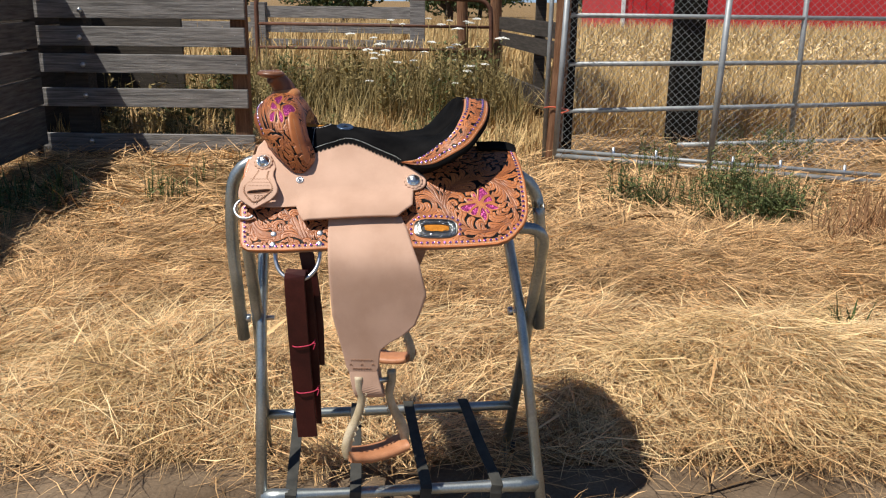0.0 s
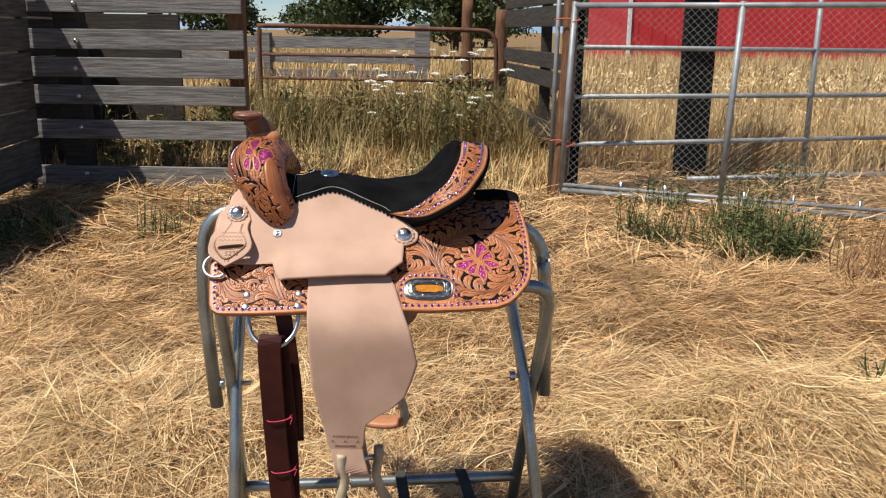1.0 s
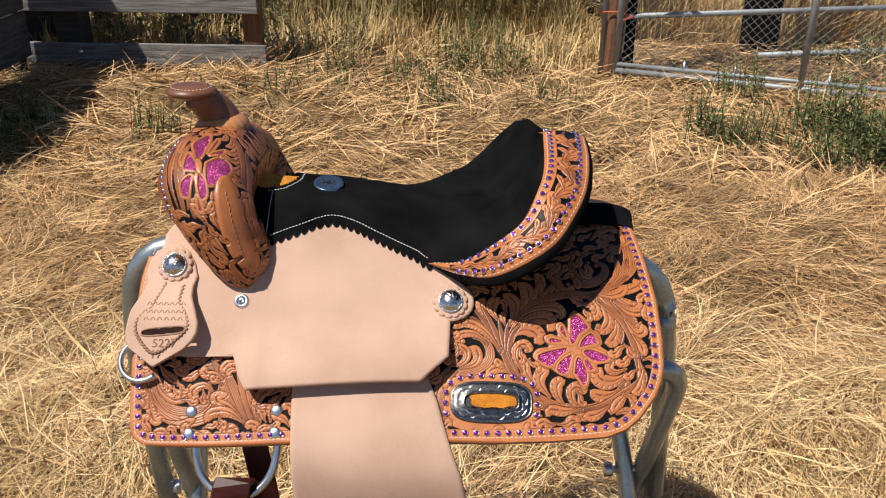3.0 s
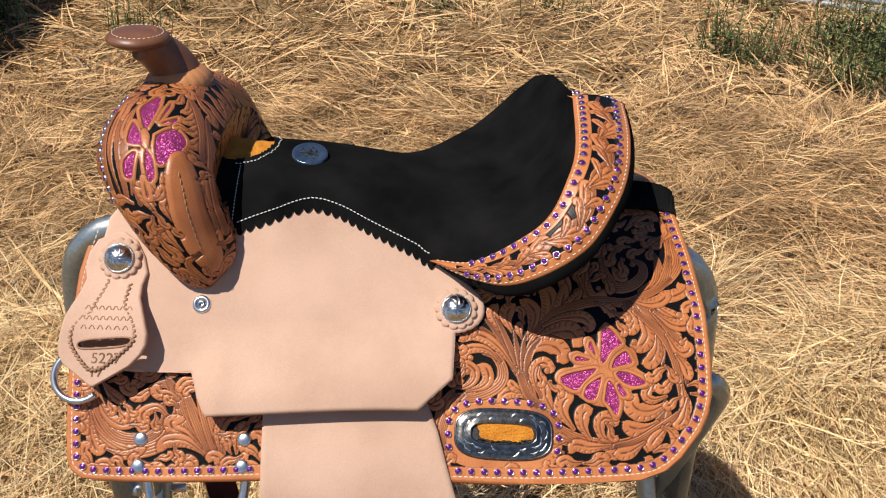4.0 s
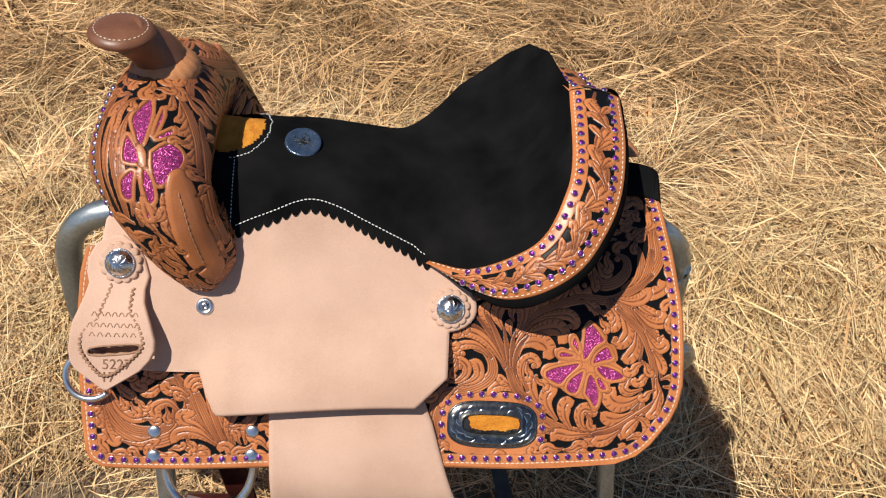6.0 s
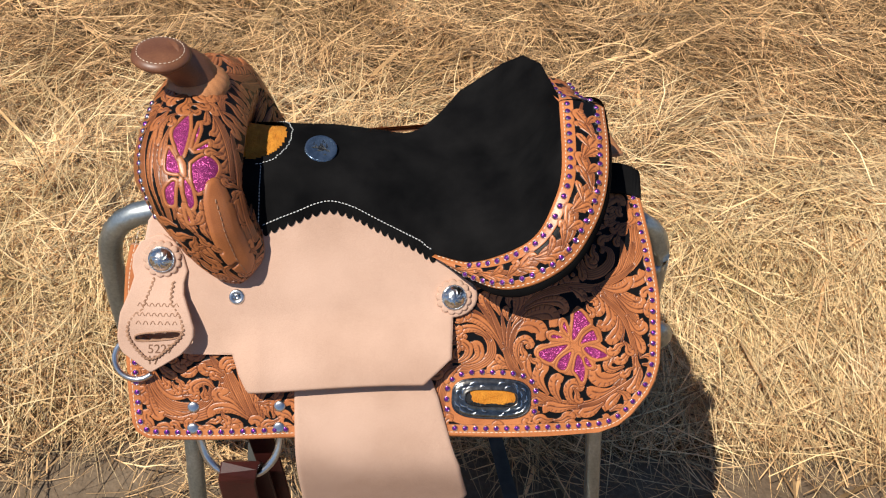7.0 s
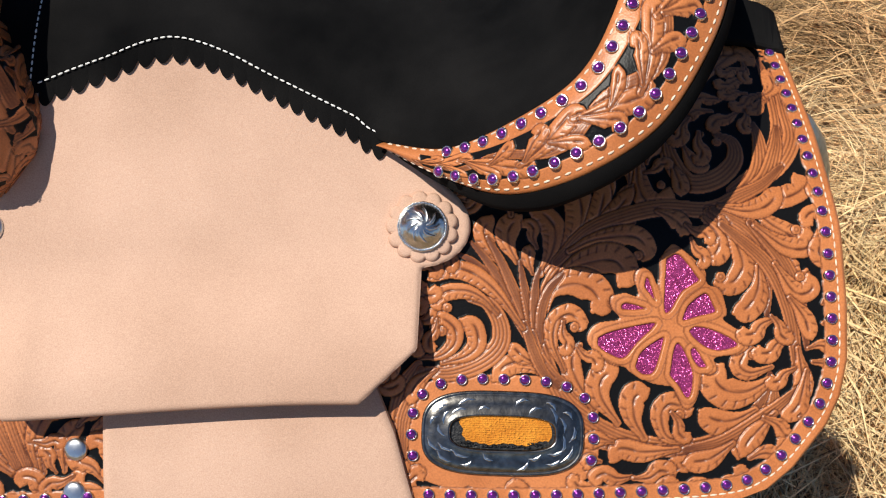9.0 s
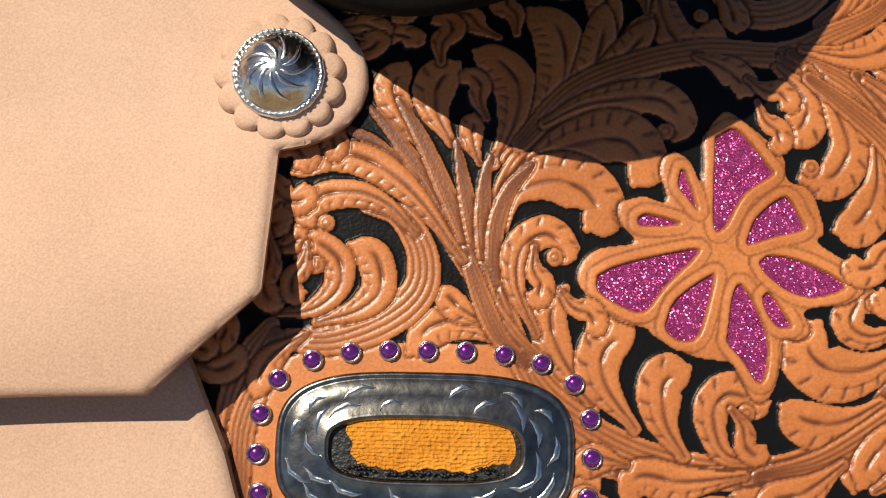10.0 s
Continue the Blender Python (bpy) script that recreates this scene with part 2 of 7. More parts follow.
# ---- ground ----
def ground_z(x, y):
    """The paddock: nearly level, with matted straw heaps."""
    x, y = np.asarray(x, float), np.asarray(y, float)
    z = 0.018 * np.sin(1.7 * x + 0.6) * np.cos(1.3 * y) + 0.012 * np.sin(4.1 * x + 2.0 * y) + 0.008 * np.sin(9 * x - 5 * y)

    def heap(cx, cy, rx, ry, h):
        return h * np.exp(-((x - cx) / rx) ** 2 - ((y - cy) / ry) ** 2)
    z = z + 0.022 * np.sin(5.3 * x + 1.9 * np.sin(3.1 * y)) * np.sin(6.1 * y + 1.3 * np.sin(4.0 * x)) + 0.010 * np.sin(13 * x + 3 * np.sin(7 * y)) * np.sin(15 * y)
    z = z * smoothstep(2.1, 2.6, y) * smoothstep(9.5, 8.0, y)
    z = z + heap(1.25, 2.87, 0.62, 0.32, 0.19) + heap(-0.9, 2.75, 0.55, 0.3, 0.08)
    z = z + heap(-1.9, 6.5, 0.7, 0.4, 0.10) + heap(-2.9, 6.6, 0.8, 0.3, 0.05) + heap(2.4, 4.0, 0.6, 0.7, 0.12)
    return z - 0.045 * smoothstep(6.2, 7.0, y) * smoothstep(0.2, 0.9, x)


def sheet_axis(a, b, c, d, fine, coarse):
    return np.unique(np.r_[np.linspace(a, b, coarse), np.linspace(b, c, fine), np.linspace(c, d, coarse)])


gx = np.unique(np.r_[-3000, -1200, -500, -200, -80, -30, -12, np.linspace(-5, 5, 130), 12, 30, 80, 200, 500, 1200, 3000])
gy = np.unique(np.r_[-3000, -800, -200, -50, -10, -3, np.linspace(0, 9, 130), 12, 16, 25, 40, 80, 200, 500, 1200, 3000])
GX, GY = np.meshgrid(gx, gy, indexing="ij")
GV = np.stack([GX, GY, ground_z(GX, GY)], -1).reshape(-1, 3)
thing("ground", "dry earth littered with matted golden straw", "ground", kind="structure", me=big_mesh("ground", GV, grid_faces(len(gx), len(gy)), EARTH, True))
bm = bmesh.new()
box_bm(bm, (-2.6, 0.6, -0.12), (2.6, 2.25, 0.012), 0.01)
thing("pavement", "dirty stained concrete slab edged with loose straw", "pavement", kind="structure", me=bm_mesh("pavement", bm, CONCRETE, False))


def blades(name, n, xr, yr, length, width, mat, label, stand=0.15, seed=1, where=None, lift=0.0, bend=0.5, cat="straw", kind="stuff", way=None):
    """Many thin bent blades: stand 0 lies flat, 1 stands up."""
    r = np.random.RandomState(seed)
    x, y = r.uniform(*xr, n), r.uniform(*yr, n)
    if where is not None:
        keep = r.rand(n) < where(x, y)
        x, y = x[keep], y[keep]
        n = len(x)
    ln = r.uniform(*length, n)
    w = r.uniform(*width, n)
    flow = 1.3 * np.sin(0.9 * x + 1.1 * y) + 1.0 * np.sin(2.3 * x - 1.7 * y + 1.0)
    locks = 1.2 * np.sin(7.1 * x + 3.3 * np.sin(5.2 * y)) + 1.0 * np.sin(9.3 * y - 4.1 * x + 2.0 * np.sin(6.0 * x))
    az = flow + 0.8 * locks + r.normal(0, 0.95, n)
    if way is not None:
        az = way + r.normal(0, 0.8, n)
    el = np.clip(r.normal(stand * 1.45, 0.16 + 0.2 * stand, n), -0.05, 1.55)
    h = np.stack([np.cos(az) * np.cos(el), np.sin(az) * np.cos(el), np.sin(el)], 1)
    sd = np.stack([-np.sin(az), np.cos(az), r.normal(0, 0.5, n)], 1)
    base = np.stack([x, y, ground_z(x, y) + lift * r.rand(n)], 1)
    droop = r.uniform(0.1, 1.0, n) * bend
    V = np.zeros((n, 6, 3))
    for k, (q, ww) in enumerate(((0, 0.8), (0.5, 1.0), (1.0, 0.2))):
        p = base + h * (ln * q)[:, None]
        p = p + sd * ((r.rand(n) - 0.5) * 0.18 * ln * q)[:, None]
        p[:, 2] -= droop * ln * q * q * (0.25 + 0.45 * stand)
        p[:, 2] = np.maximum(p[:, 2], ground_z(p[:, 0], p[:, 1]) + 0.003 + 0.02 * (1 - stand) * q * ((np.arange(n) % 5) / 5.0) + (lift > 0) * 0.3 * lift * ((np.arange(n) * 7 % 11) / 11.0))
        V[:, 2 * k] = p - sd * (w * ww / 2)[:, None]
        V[:, 2 * k + 1] = p + sd * (w * ww / 2)[:, None]
    i = np.arange(n)[:, None] * 6
    F = np.concatenate([i + np.array([[0, 1, 3, 2]]), i + np.array([[2, 3, 5, 4]])], 0)
    return thing(name, label, cat, kind=kind, me=big_mesh(name, V.reshape(-1, 3), F, mat))


def litter(x, y):
    edge = 2.21 + 0.05 * smoothstep(0.2, 0.8, x) + 0.05 * np.sin(3.1 * x) + 0.04 * np.sin(8.3 * x + 1) + 0.03 * np.sin(23 * x)
    far = np.clip(1.25 - 0.12 * y, 0.3, 1)
    cone = np.clip(2.2 + 0.9 * y - np.abs(x), 0.12, 1)
    heaped = 1 - 0.6 * np.exp(-((x - 1.15) / 0.6) ** 2 - ((y - 2.68) / 0.30) ** 2)
    thin = 0.5 + 0.5 * smoothstep(-0.5, 0.7, np.sin(6.3 * x + 2.1 * np.sin(4.7 * y)) * np.sin(7.9 * y + 1.7 * np.sin(5.3 * x)) + 0.5 * np.sin(17 * x + 3 * np.sin(11 * y)))
    return far * cone * heaped * thin * np.where(y > edge, 1.0, 0.03 + 0.5 * np.exp(-np.maximum(edge - y, 0) / 0.05))


blades("straw", 265000, (-3.6, 3.6), (1.9, 5.0), (0.04, 0.20), (0.0010, 0.0028), STRAW, "matted golden straw covering the paddock floor", 0.14, 3, litter, 0.075)
blades("straw", 24000, (-2.6, 2.8), (2.15, 3.5), (0.06, 0.26), (0.0011, 0.0025), PALE_STRAW, "bright loose stalks lying over the matted straw", 0.20, 8, litter, 0.10)
blades("straw", 95000, (-5.2, 5.2), (4.6, 9.0), (0.10, 0.34), (0.0028, 0.0062), STRAW, "matted golden straw covering the paddock floor", 0.14, 4, litter, 0.05)


blades("straw", 22000, (-9, 9), (-4, 12), (0.2, 0.5), (0.006, 0.012), STRAW, "thin scatter of straw over the yard", 0.08, 5, lambda x, y: np.where((y < 2.2) & (np.abs(x) < 2.7) & (y > 0.5), 0.02, 1.0), 0.03)


# ---- fences and background ----
def board(parent, a, b, z0, z1, thick, mat, name="board"):
    """A plank from a to b in plan, between the heights z0 and z1."""
    a, b = Vector((*a, 0)), Vector((*b, 0))
    L = (b - a).length
    me = box_mesh(name, (0, -thick / 2, z0), (L, thick / 2, z1), mat, 0.006)
    rz = math.degrees(math.atan2(b.y - a.y, b.x - a.x))
    return part(name, me, parent, at=pose(a.x, a.y, 0, 0, 0, rz))


def post(parent, x, y, w, d, h, mat, name="post", lean=0.0):
    me = box_mesh(name, (-w / 2, -d / 2, -0.2), (w / 2, d / 2, h), mat, 0.012)
    return part(name, me, parent, at=pose(x, y, 0, 0, lean, 0))


def round_post(parent, x, y, r, h, mat, name="post", lean=0.0):
    me = tube(name, [(0, 0, -0.2), (0.01, 0, h * 0.4), (-0.008, 0.01, h * 0.75), (0, 0, h)], [r * 1.05, r, r * 0.95], mat, 12, 12)
    return part(name, me, parent, at=pose(x, y, 0, 0, lean, 0))


bolt_me = None
bmx = bmesh.new()
bmesh.ops.create_uvsphere(bmx, u_segments=8, v_segments=6, radius=0.022)
bolt_me = bm_mesh("bolt", bmx, STEEL)

fence = thing("board_fence", "weathered grey plank fence with bolted rails and gaps", "fence")
ROWS_Z = [(0.02, 0.18), (0.41, 0.565), (0.695, 0.85), (0.915, 1.075), (1.14, 1.30), (1.43, 1.59), (1.70, 1.86)]
rnd = random.Random(5)
for k, (z0, z1) in enumerate(ROWS_Z):
    b = board(fence, (-3.75, 7.55 + rnd.uniform(-0.01, 0.01)), (-1.60 + rnd.uniform(-0.03, 0.03), 7.5), z0, z1, 0.045, GREY_WOOD)
    for bx in (-3.02 + 0.04 * rnd.random(), -1.71):
        part("bolt", bolt_me, fence, at=pose(bx, 7.50, (z0 + z1) / 2 + rnd.uniform(-0.02, 0.02)))
post(fence, -3.1, 7.68, 0.2, 0.2, 2.1, DARK_WOOD)
post(fence, -1.70, 7.62, 0.13, 0.13, 2.1, POST_WOOD)
side = thing("board_fence", "weathered grey plank fence wall with narrow gaps, coloured for shade", "fence")
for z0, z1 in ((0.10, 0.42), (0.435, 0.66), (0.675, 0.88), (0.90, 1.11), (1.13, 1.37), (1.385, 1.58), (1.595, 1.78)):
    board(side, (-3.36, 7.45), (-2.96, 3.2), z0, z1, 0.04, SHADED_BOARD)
for q in (0.02, 0.5, 0.98):
    post(side, -3.44 + 0.40 * q, 7.45 - 4.25 * q, 0.12, 0.12, 1.78, DARK_WOOD)
rear = thing("board_fence", "old plank pen panels behind the grey fence", "fence")
for z0, z1 in ((0.42, 0.60), (0.66, 0.86), (0.95, 1.16), (1.24, 1.44), (1.52, 1.75)):
    board(rear, (-4.8, 8.9), (-2.52, 8.8), z0, z1, 0.04, DARK_WOOD)
for z0, z1 in ((0.03, 0.36), (0.38, 0.70), (0.72, 1.04), (1.06, 1.38), (1.40, 1.74)):
    board(rear, (-3.62, 8.78), (-3.56, 7.75), z0, z1, 0.04, DARK_WOOD)
post(rear, -3.4, 9.0, 0.14, 0.14, 1.7, DARK_WOOD)
post(rear, -2.78, 8.9, 0.12, 0.12, 1.7, DARK_WOOD)


def rail(parent, a, b, r, mat, name="rail"):
    return part(name, tube(name, [a, b], r, mat, 2, 10), parent)


# galvanised chain-link gate, swung toward the camera side
gate = thing("chain_link_gate", "galvanised tube gate with chain-link mesh, tied with orange twine", "gate")
GA, GB = Vector((1.0, 7.5, 0.0)), Vector((3.3, 6.42, 0.0))
def on_gate(q, z):
    lean = 0.036 * z
    return tuple(GA + (GB - GA) * q + Vector((lean, 0.02 * z, z)))
rail(gate, on_gate(0, 0.0), on_gate(0, 1.56), 0.024, DULL_GALV, "upright")
rail(gate, on_gate(0.51, 0.0), on_gate(0.51, 1.56), 0.024, DULL_GALV, "upright")
rail(gate, on_gate(0, 1.53), on_gate(1.0, 1.53), 0.024, DULL_GALV)
rail(gate, on_gate(0, 0.03), on_gate(1.0, 0.03), 0.022, DULL_GALV)
rail(gate, on_gate(0, 0.075), on_gate(1.0, 0.085), 0.016, DULL_GALV)
for q in (0.2, 0.34, 0.58, 0.72, 0.9):
    p0 = Vector(on_gate(q, 0.05))
    part("clamp", tube("clamp", [p0 + Vector((0, 0, -0.05)), p0 + Vector((0, 0, 0.09))], 0.012, STEEL, 2, 8), gate)


def link_mesh():
    """Zigzag wires of a chain-link mesh, woven to diamonds."""
    verts, faces = [], []
    cell, hgt, wid, r = 0.060, 1.5, 1.0, 0.0012
    def wire(p, q):
        d = (q - p).normalized()
        s = d.cross(Vector((0, 1, 0))).normalized() * r
        f = Vector((0, r, 0))
        o = len(verts)
        for c in (p, q):
            verts.extend([tuple(c + s), tuple(c + f), tuple(c - s), tuple(c - f)])
        for k in range(4):
            faces.append((o + k, o + (k + 1) % 4, o + 4 + (k + 1) % 4, o + 4 + k))
    L = (GB - GA).length * wid
    nx, nz = int(L / cell), int(hgt / cell)
    for i in range(nx):
        for k in range(nz):
            x0, z0 = i * cell, 0.05 + k * cell
            a, b = (x0, x0 + cell) if k % 2 else (x0 + cell, x0)
            wire(Vector((a, 0.0, z0)), Vector((b, 0.002, z0 + cell)))
            wire(Vector((b + (cell if b > a else -cell) * 0, 0.002, z0)), Vector((a, 0.0, z0 + cell)))
    return mesh_of("mesh_panel", verts, faces, [DULL_GALV], False)


gang = math.degrees(math.atan2(GB.y - GA.y, GB.x - GA.x))
mp_ob = part("mesh_panel", link_mesh(), gate, "chain-link wire mesh", at=Matrix(((math.cos(radians(gang)), 0, 0.036, GA.x), (math.sin(radians(gang)), 1, 0.02, GA.y), (0, 0, 1, 0), (0, 0, 0, 1))))

pen = thing("tube_corral_panel", "grey galvanised tube corral panel with level rails", "corral panel")
PA, PB = Vector((1.07, 7.72, 0)), Vector((4.9, 8.9, 0))
for z in (1.20, 0.79, 0.385):
    rail(pen, tuple(PA + Vector((0, 0, z))), tuple(PB + Vector((0, 0, z - 0.02))), 0.022, DULL_GALV)
pc = PA + (PB - PA) * 0.3
rail(pen, (pc.x, pc.y, 0.04), (PB.x, PB.y, 0.0), 0.024, DULL_GALV)
for q in (0.0, 0.61):
    pq = PA + (PB - PA) * q
    rail(pen, (pq.x, pq.y, 0.12), (pq.x, pq.y, 1.75), 0.024, DULL_GALV, "upright")
tie = thing("tarred_post", "thick black tarred timber post behind the corral panel", "post")
post(tie, 2.38, 8.62, 0.27, 0.2, 2.6, TAR_POST, "timber", 0)
slim = thing("tarred_post", "narrow dark timber beside the gate upright", "post")
post(slim, 1.13, 7.78, 0.09, 0.1, 1.5, TAR_POST, "timber", 0)
gp = thing("wooden_post", "split reddish wooden gate post bound with orange twine", "post")
round_post(gp, 1.005, 7.72, 0.065, 2.2, POST_WOOD, "timber", 2.0)
for z in (1.42, 0.42):
    part("twine", tube("twine", [(0.91, 7.68, z), (0.99, 7.64, z + 0.01), (1.10, 7.50, z), (1.03, 7.46, z - 0.02)], 0.006, TWINE, 10, 6), gp, "orange baling twine")
rail(thing("metal_pipe", "thin grey pipe standing beside the wooden post", "pipe"), (0.93, 7.72, -0.1), (0.955, 7.72, 2.2), 0.02, DULL_GALV, "pipe")

rust = thing("rusty_gate", "rust-brown tube farm gate with a rounded corner", "gate")
ry = 12.6
part("frame", tube("frame", [(-2.55, ry, 0.0), (-2.55, ry, 0.9), (-2.54, ry, 1.31), (-2.45, ry, 1.36), (-1.0, ry, 1.35), (0.45, ry, 1.33), (0.62, ry, 1.29), (0.70, ry, 1.18), (0.72, ry, 0.5), (0.72, ry, 0.0)], 0.032, RUST, 60, 8), rust)
for z in (0.98, 0.66, 0.37, 0.07):
    rail(rust, (-2.55, ry, z), (0.72, ry, z - 0.02), 0.022, RUST)
for x, h, nm in ((0.32, 1.74, 0.08), (0.80, 1.62, 0.085)):
    wp = thing("wooden_post", "round reddish-brown wooden fence post", "post", "posts at the rusty gate")
    round_post(wp, x, 12.9, nm, h, POST_WOOD, "timber")
crate = thing("plank_panel", "short rusty brown planks at the gate end", "panel")
for z in (0.28, 0.5):
    board(crate, (0.05, 12.75), (0.75, 12.75), z, z + 0.17, 0.04, RUST)
rfence = thing("board_fence", "dark brown plank fence running back from the gate post", "fence")
for z0, z1 in ((0.12, 0.34), (0.72, 0.90), (0.93, 1.10), (1.38, 1.6), (1.62, 1.86)):
    board(rfence, (0.86, 12.8), (1.33, 8.9), z0, z1, 0.045, DARK_WOOD)
post(rfence, 1.2, 10.8, 0.12, 0.12, 1.95, DARK_WOOD)
post(rfence, 1.27, 9.0, 0.12, 0.12, 1.95, DARK_WOOD)
ffence = thing("board_fence", "pale grey plank fence far behind the rusty gate", "fence")
for z0, z1 in ((0.35, 0.53), (0.66, 0.86), (0.95, 1.18)):
    board(ffence, (-7.5, 19.0), (-0.4, 18.2), z0, z1, 0.05, GREY_WOOD)
for x, y in ((-3.7, 18.6), (-0.45, 18.3), (-6.5, 18.9)):
    post(ffence, x, y, 0.3, 0.3, 1.45 if x > -1 else 1.25, GREY_WOOD)

barn = thing("barn", "bright red metal-sided barn with white corner trim", "barn")
bw = [box_mesh("wall", (8.15, 40, -0.5), (46, 52, 6.5), BARN_RED, 0.02)]
part("wall", bw[0], barn)
part("trim", box_mesh("trim", (8.0, 39.9, -0.5), (8.15, 40.1, 6.5), WHITE_TRIM, 0.01), barn, "white corner trim")
bm = bmesh.new()
box_bm(bm, (7.6, 39.4, 6.5), (47, 52.6, 6.8), 0.05)
part("roof", bm_mesh("roof", bm, GALV, False), barn)
rib_me = box_mesh("rib", (-0.02, -0.03, -0.4), (0.02, 0.0, 6.4), BARN_RED, 0.005)
for k in range(60):
    part("rib", rib_me, barn, at=pose(8.45 + 0.6 * k, 40, 0))

HN = 90
hx = np.linspace(-2400, 2400, HN)
hz = 26 + 22 * np.sin(hx / 520 + 0.8) + 12 * np.sin(hx / 170) + 6 * np.sin(hx / 60 + 1)
hv = np.concatenate([np.stack([hx, np.full(HN, 2300.0), np.full(HN, -30.0)], 1), np.stack([hx, np.full(HN, 2400.0), np.maximum(hz, 8)], 1), np.stack([hx, np.full(HN, 3000.0), np.maximum(hz, 8) * 0.6], 1)])
thing("backdrop", "hazy blue wooded hills on the horizon", "hills", kind="structure", me=big_mesh("backdrop", hv, grid_faces(3, HN), HILLS, True))


def tree(x, y, h, w, seed, label):
    """A trunk with limbs and a crown of many small leaf cards in clumps."""
    r = np.random.RandomState(seed)
    tr = thing("tree", label, "tree", "oaks beyond the pens", at=pose(x, y, -0.3))
    tv, tf = [], []
    limbs = [[(0, 0, 0), (0.1, 0, h * 0.2), (0, 0.1, h * 0.45), (0.1, 0, h * 0.75)]]
    for k in range(7):
        a = r.uniform(0, 6.28)
        z0 = h * r.uniform(0.2, 0.5)
        q = w * r.uniform(0.5, 0.9)
        limbs.append([(0, 0, z0), (q * 0.5 * math.cos(a), q * 0.5 * math.sin(a), z0 + h * 0.14), (q * math.cos(a), q * math.sin(a), z0 + h * r.uniform(0.2, 0.4))])
    part("trunk", tube("trunk", limbs[0], [h * 0.045, h * 0.02], BARK, 10, 8), tr)
    for L in limbs[1:]:
        part("limb", tube("limb", L, [h * 0.018, h * 0.006], BARK, 8, 6), tr)
    n = 5200
    nc = 70
    cc = r.normal(0, 1, (nc, 3))
    cc /= np.linalg.norm(cc, axis=1)[:, None]
    cc *= (r.rand(nc) ** 0.45)[:, None]
    cc = cc * np.array([w, w, h * 0.40]) + np.array([0, 0, h * 0.58])
    idx = r.randint(0, nc, n)
    p = cc[idx] + r.normal(0, 1, (n, 3)) * np.array([w, w, h * 0.5]) * 0.11
    s = r.uniform(0.10, 0.24, n)[:, None]
    d1 = r.normal(0, 1, (n, 3))
    d1 /= np.linalg.norm(d1, axis=1)[:, None]
    d2 = np.cross(d1, r.normal(0, 1, (n, 3)))
    d2 /= np.linalg.norm(d2, axis=1)[:, None]
    V = np.stack([p - d1 * s, p - d2 * s * 0.5, p + d1 * s, p + d2 * s * 0.5], 1).reshape(-1, 3)
    part("crown", big_mesh("crown", V, np.arange(4 * n).reshape(-1, 4), LEAVES), tr, "leafy dark green crown with gaps")


tree(-5.2, 50, 6.2, 3.4, 1, "dark green spreading oak beyond the pens")
tree(0.4, 47, 5.6, 3.2, 2, "dark green spreading oak beyond the pens")
tree(-15, 60, 5.2, 3.0, 3, "dark green spreading oak beyond the pens")
tree(11.0, 62, 4.6, 2.0, 4, "small dark green tree beside the barn")
tree(-9.5, 75, 4.0, 4.0, 6, "low dark oak far behind the pens")
tree(3.5, 80, 4.4, 4.5, 7, "low dark oak far behind the pens")

# Sunlight on the heaps' slopes is put into a paler straw colour.
blades("straw", 95000, (0.40, 2.3), (2.36, 3.5), (0.07, 0.27), (0.0014, 0.0031), PALE_STRAW, "pale loose straw heaped beside the rack, tinted as if sunlit", 0.04, 6, lambda x, y: np.exp(-((x - 1.25) / 0.75) ** 2 - ((y - 2.68) / 0.27) ** 2), 0.085, way=-1.45)
blades("straw", 42000, (-2.0, -0.2), (2.35, 3.3), (0.07, 0.27), (0.0014, 0.0031), PALE_STRAW, "pale loose straw heaped beside the rack, tinted as if sunlit", 0.04, 7, lambda x, y: np.exp(-((x + 1.0) / 0.7) ** 2 - ((y - 2.75) / 0.38) ** 2), 0.05, way=-1.75)
# standing dry grass and weeds
def field(x, y):
    return np.where((x > 1.3) | (y > 13.2), 1.0, 0.0) * (np.abs(x) < 0.62 * y + 2)
blades("dry_grass", 38000, (1.2, 8.5), (9.0, 13), (0.45, 0.95), (0.005, 0.011), DRY_GRASS, "tall dry golden grass standing behind the corral", 0.86, 11, field, 0, 0.7, "grass")
blades("dry_grass", 40000, (-14, 24), (13, 38), (0.5, 1.0), (0.012, 0.03), DRY_GRASS, "tall dry golden grass standing behind the corral", 0.88, 12, field, 0, 0.6, "grass")
blades("dry_grass", 9000, (1.2, 8.5), (9.0, 13), (0.03, 0.09), (0.008, 0.016), PALE_STRAW, "pale seed heads nodding over the tall dry grass", 0.5, 15, field, 0.95, 0.9, "grass")
blades("dry_grass", 12000, (-3.6, 1.1), (7.7, 12.6), (0.12, 0.42), (0.005, 0.010), DRY_GRASS, "dry brown grass by the pens", 0.8, 13, None, 0, 0.7, "grass")
blades("weeds", 6500, (-2.8, 0.9), (8.8, 12.4), (0.35, 0.95), (0.004, 0.009), OLIVE, "olive green weeds growing thick before the rusty gate", 0.85, 14, None, 0, 0.6, "weeds")


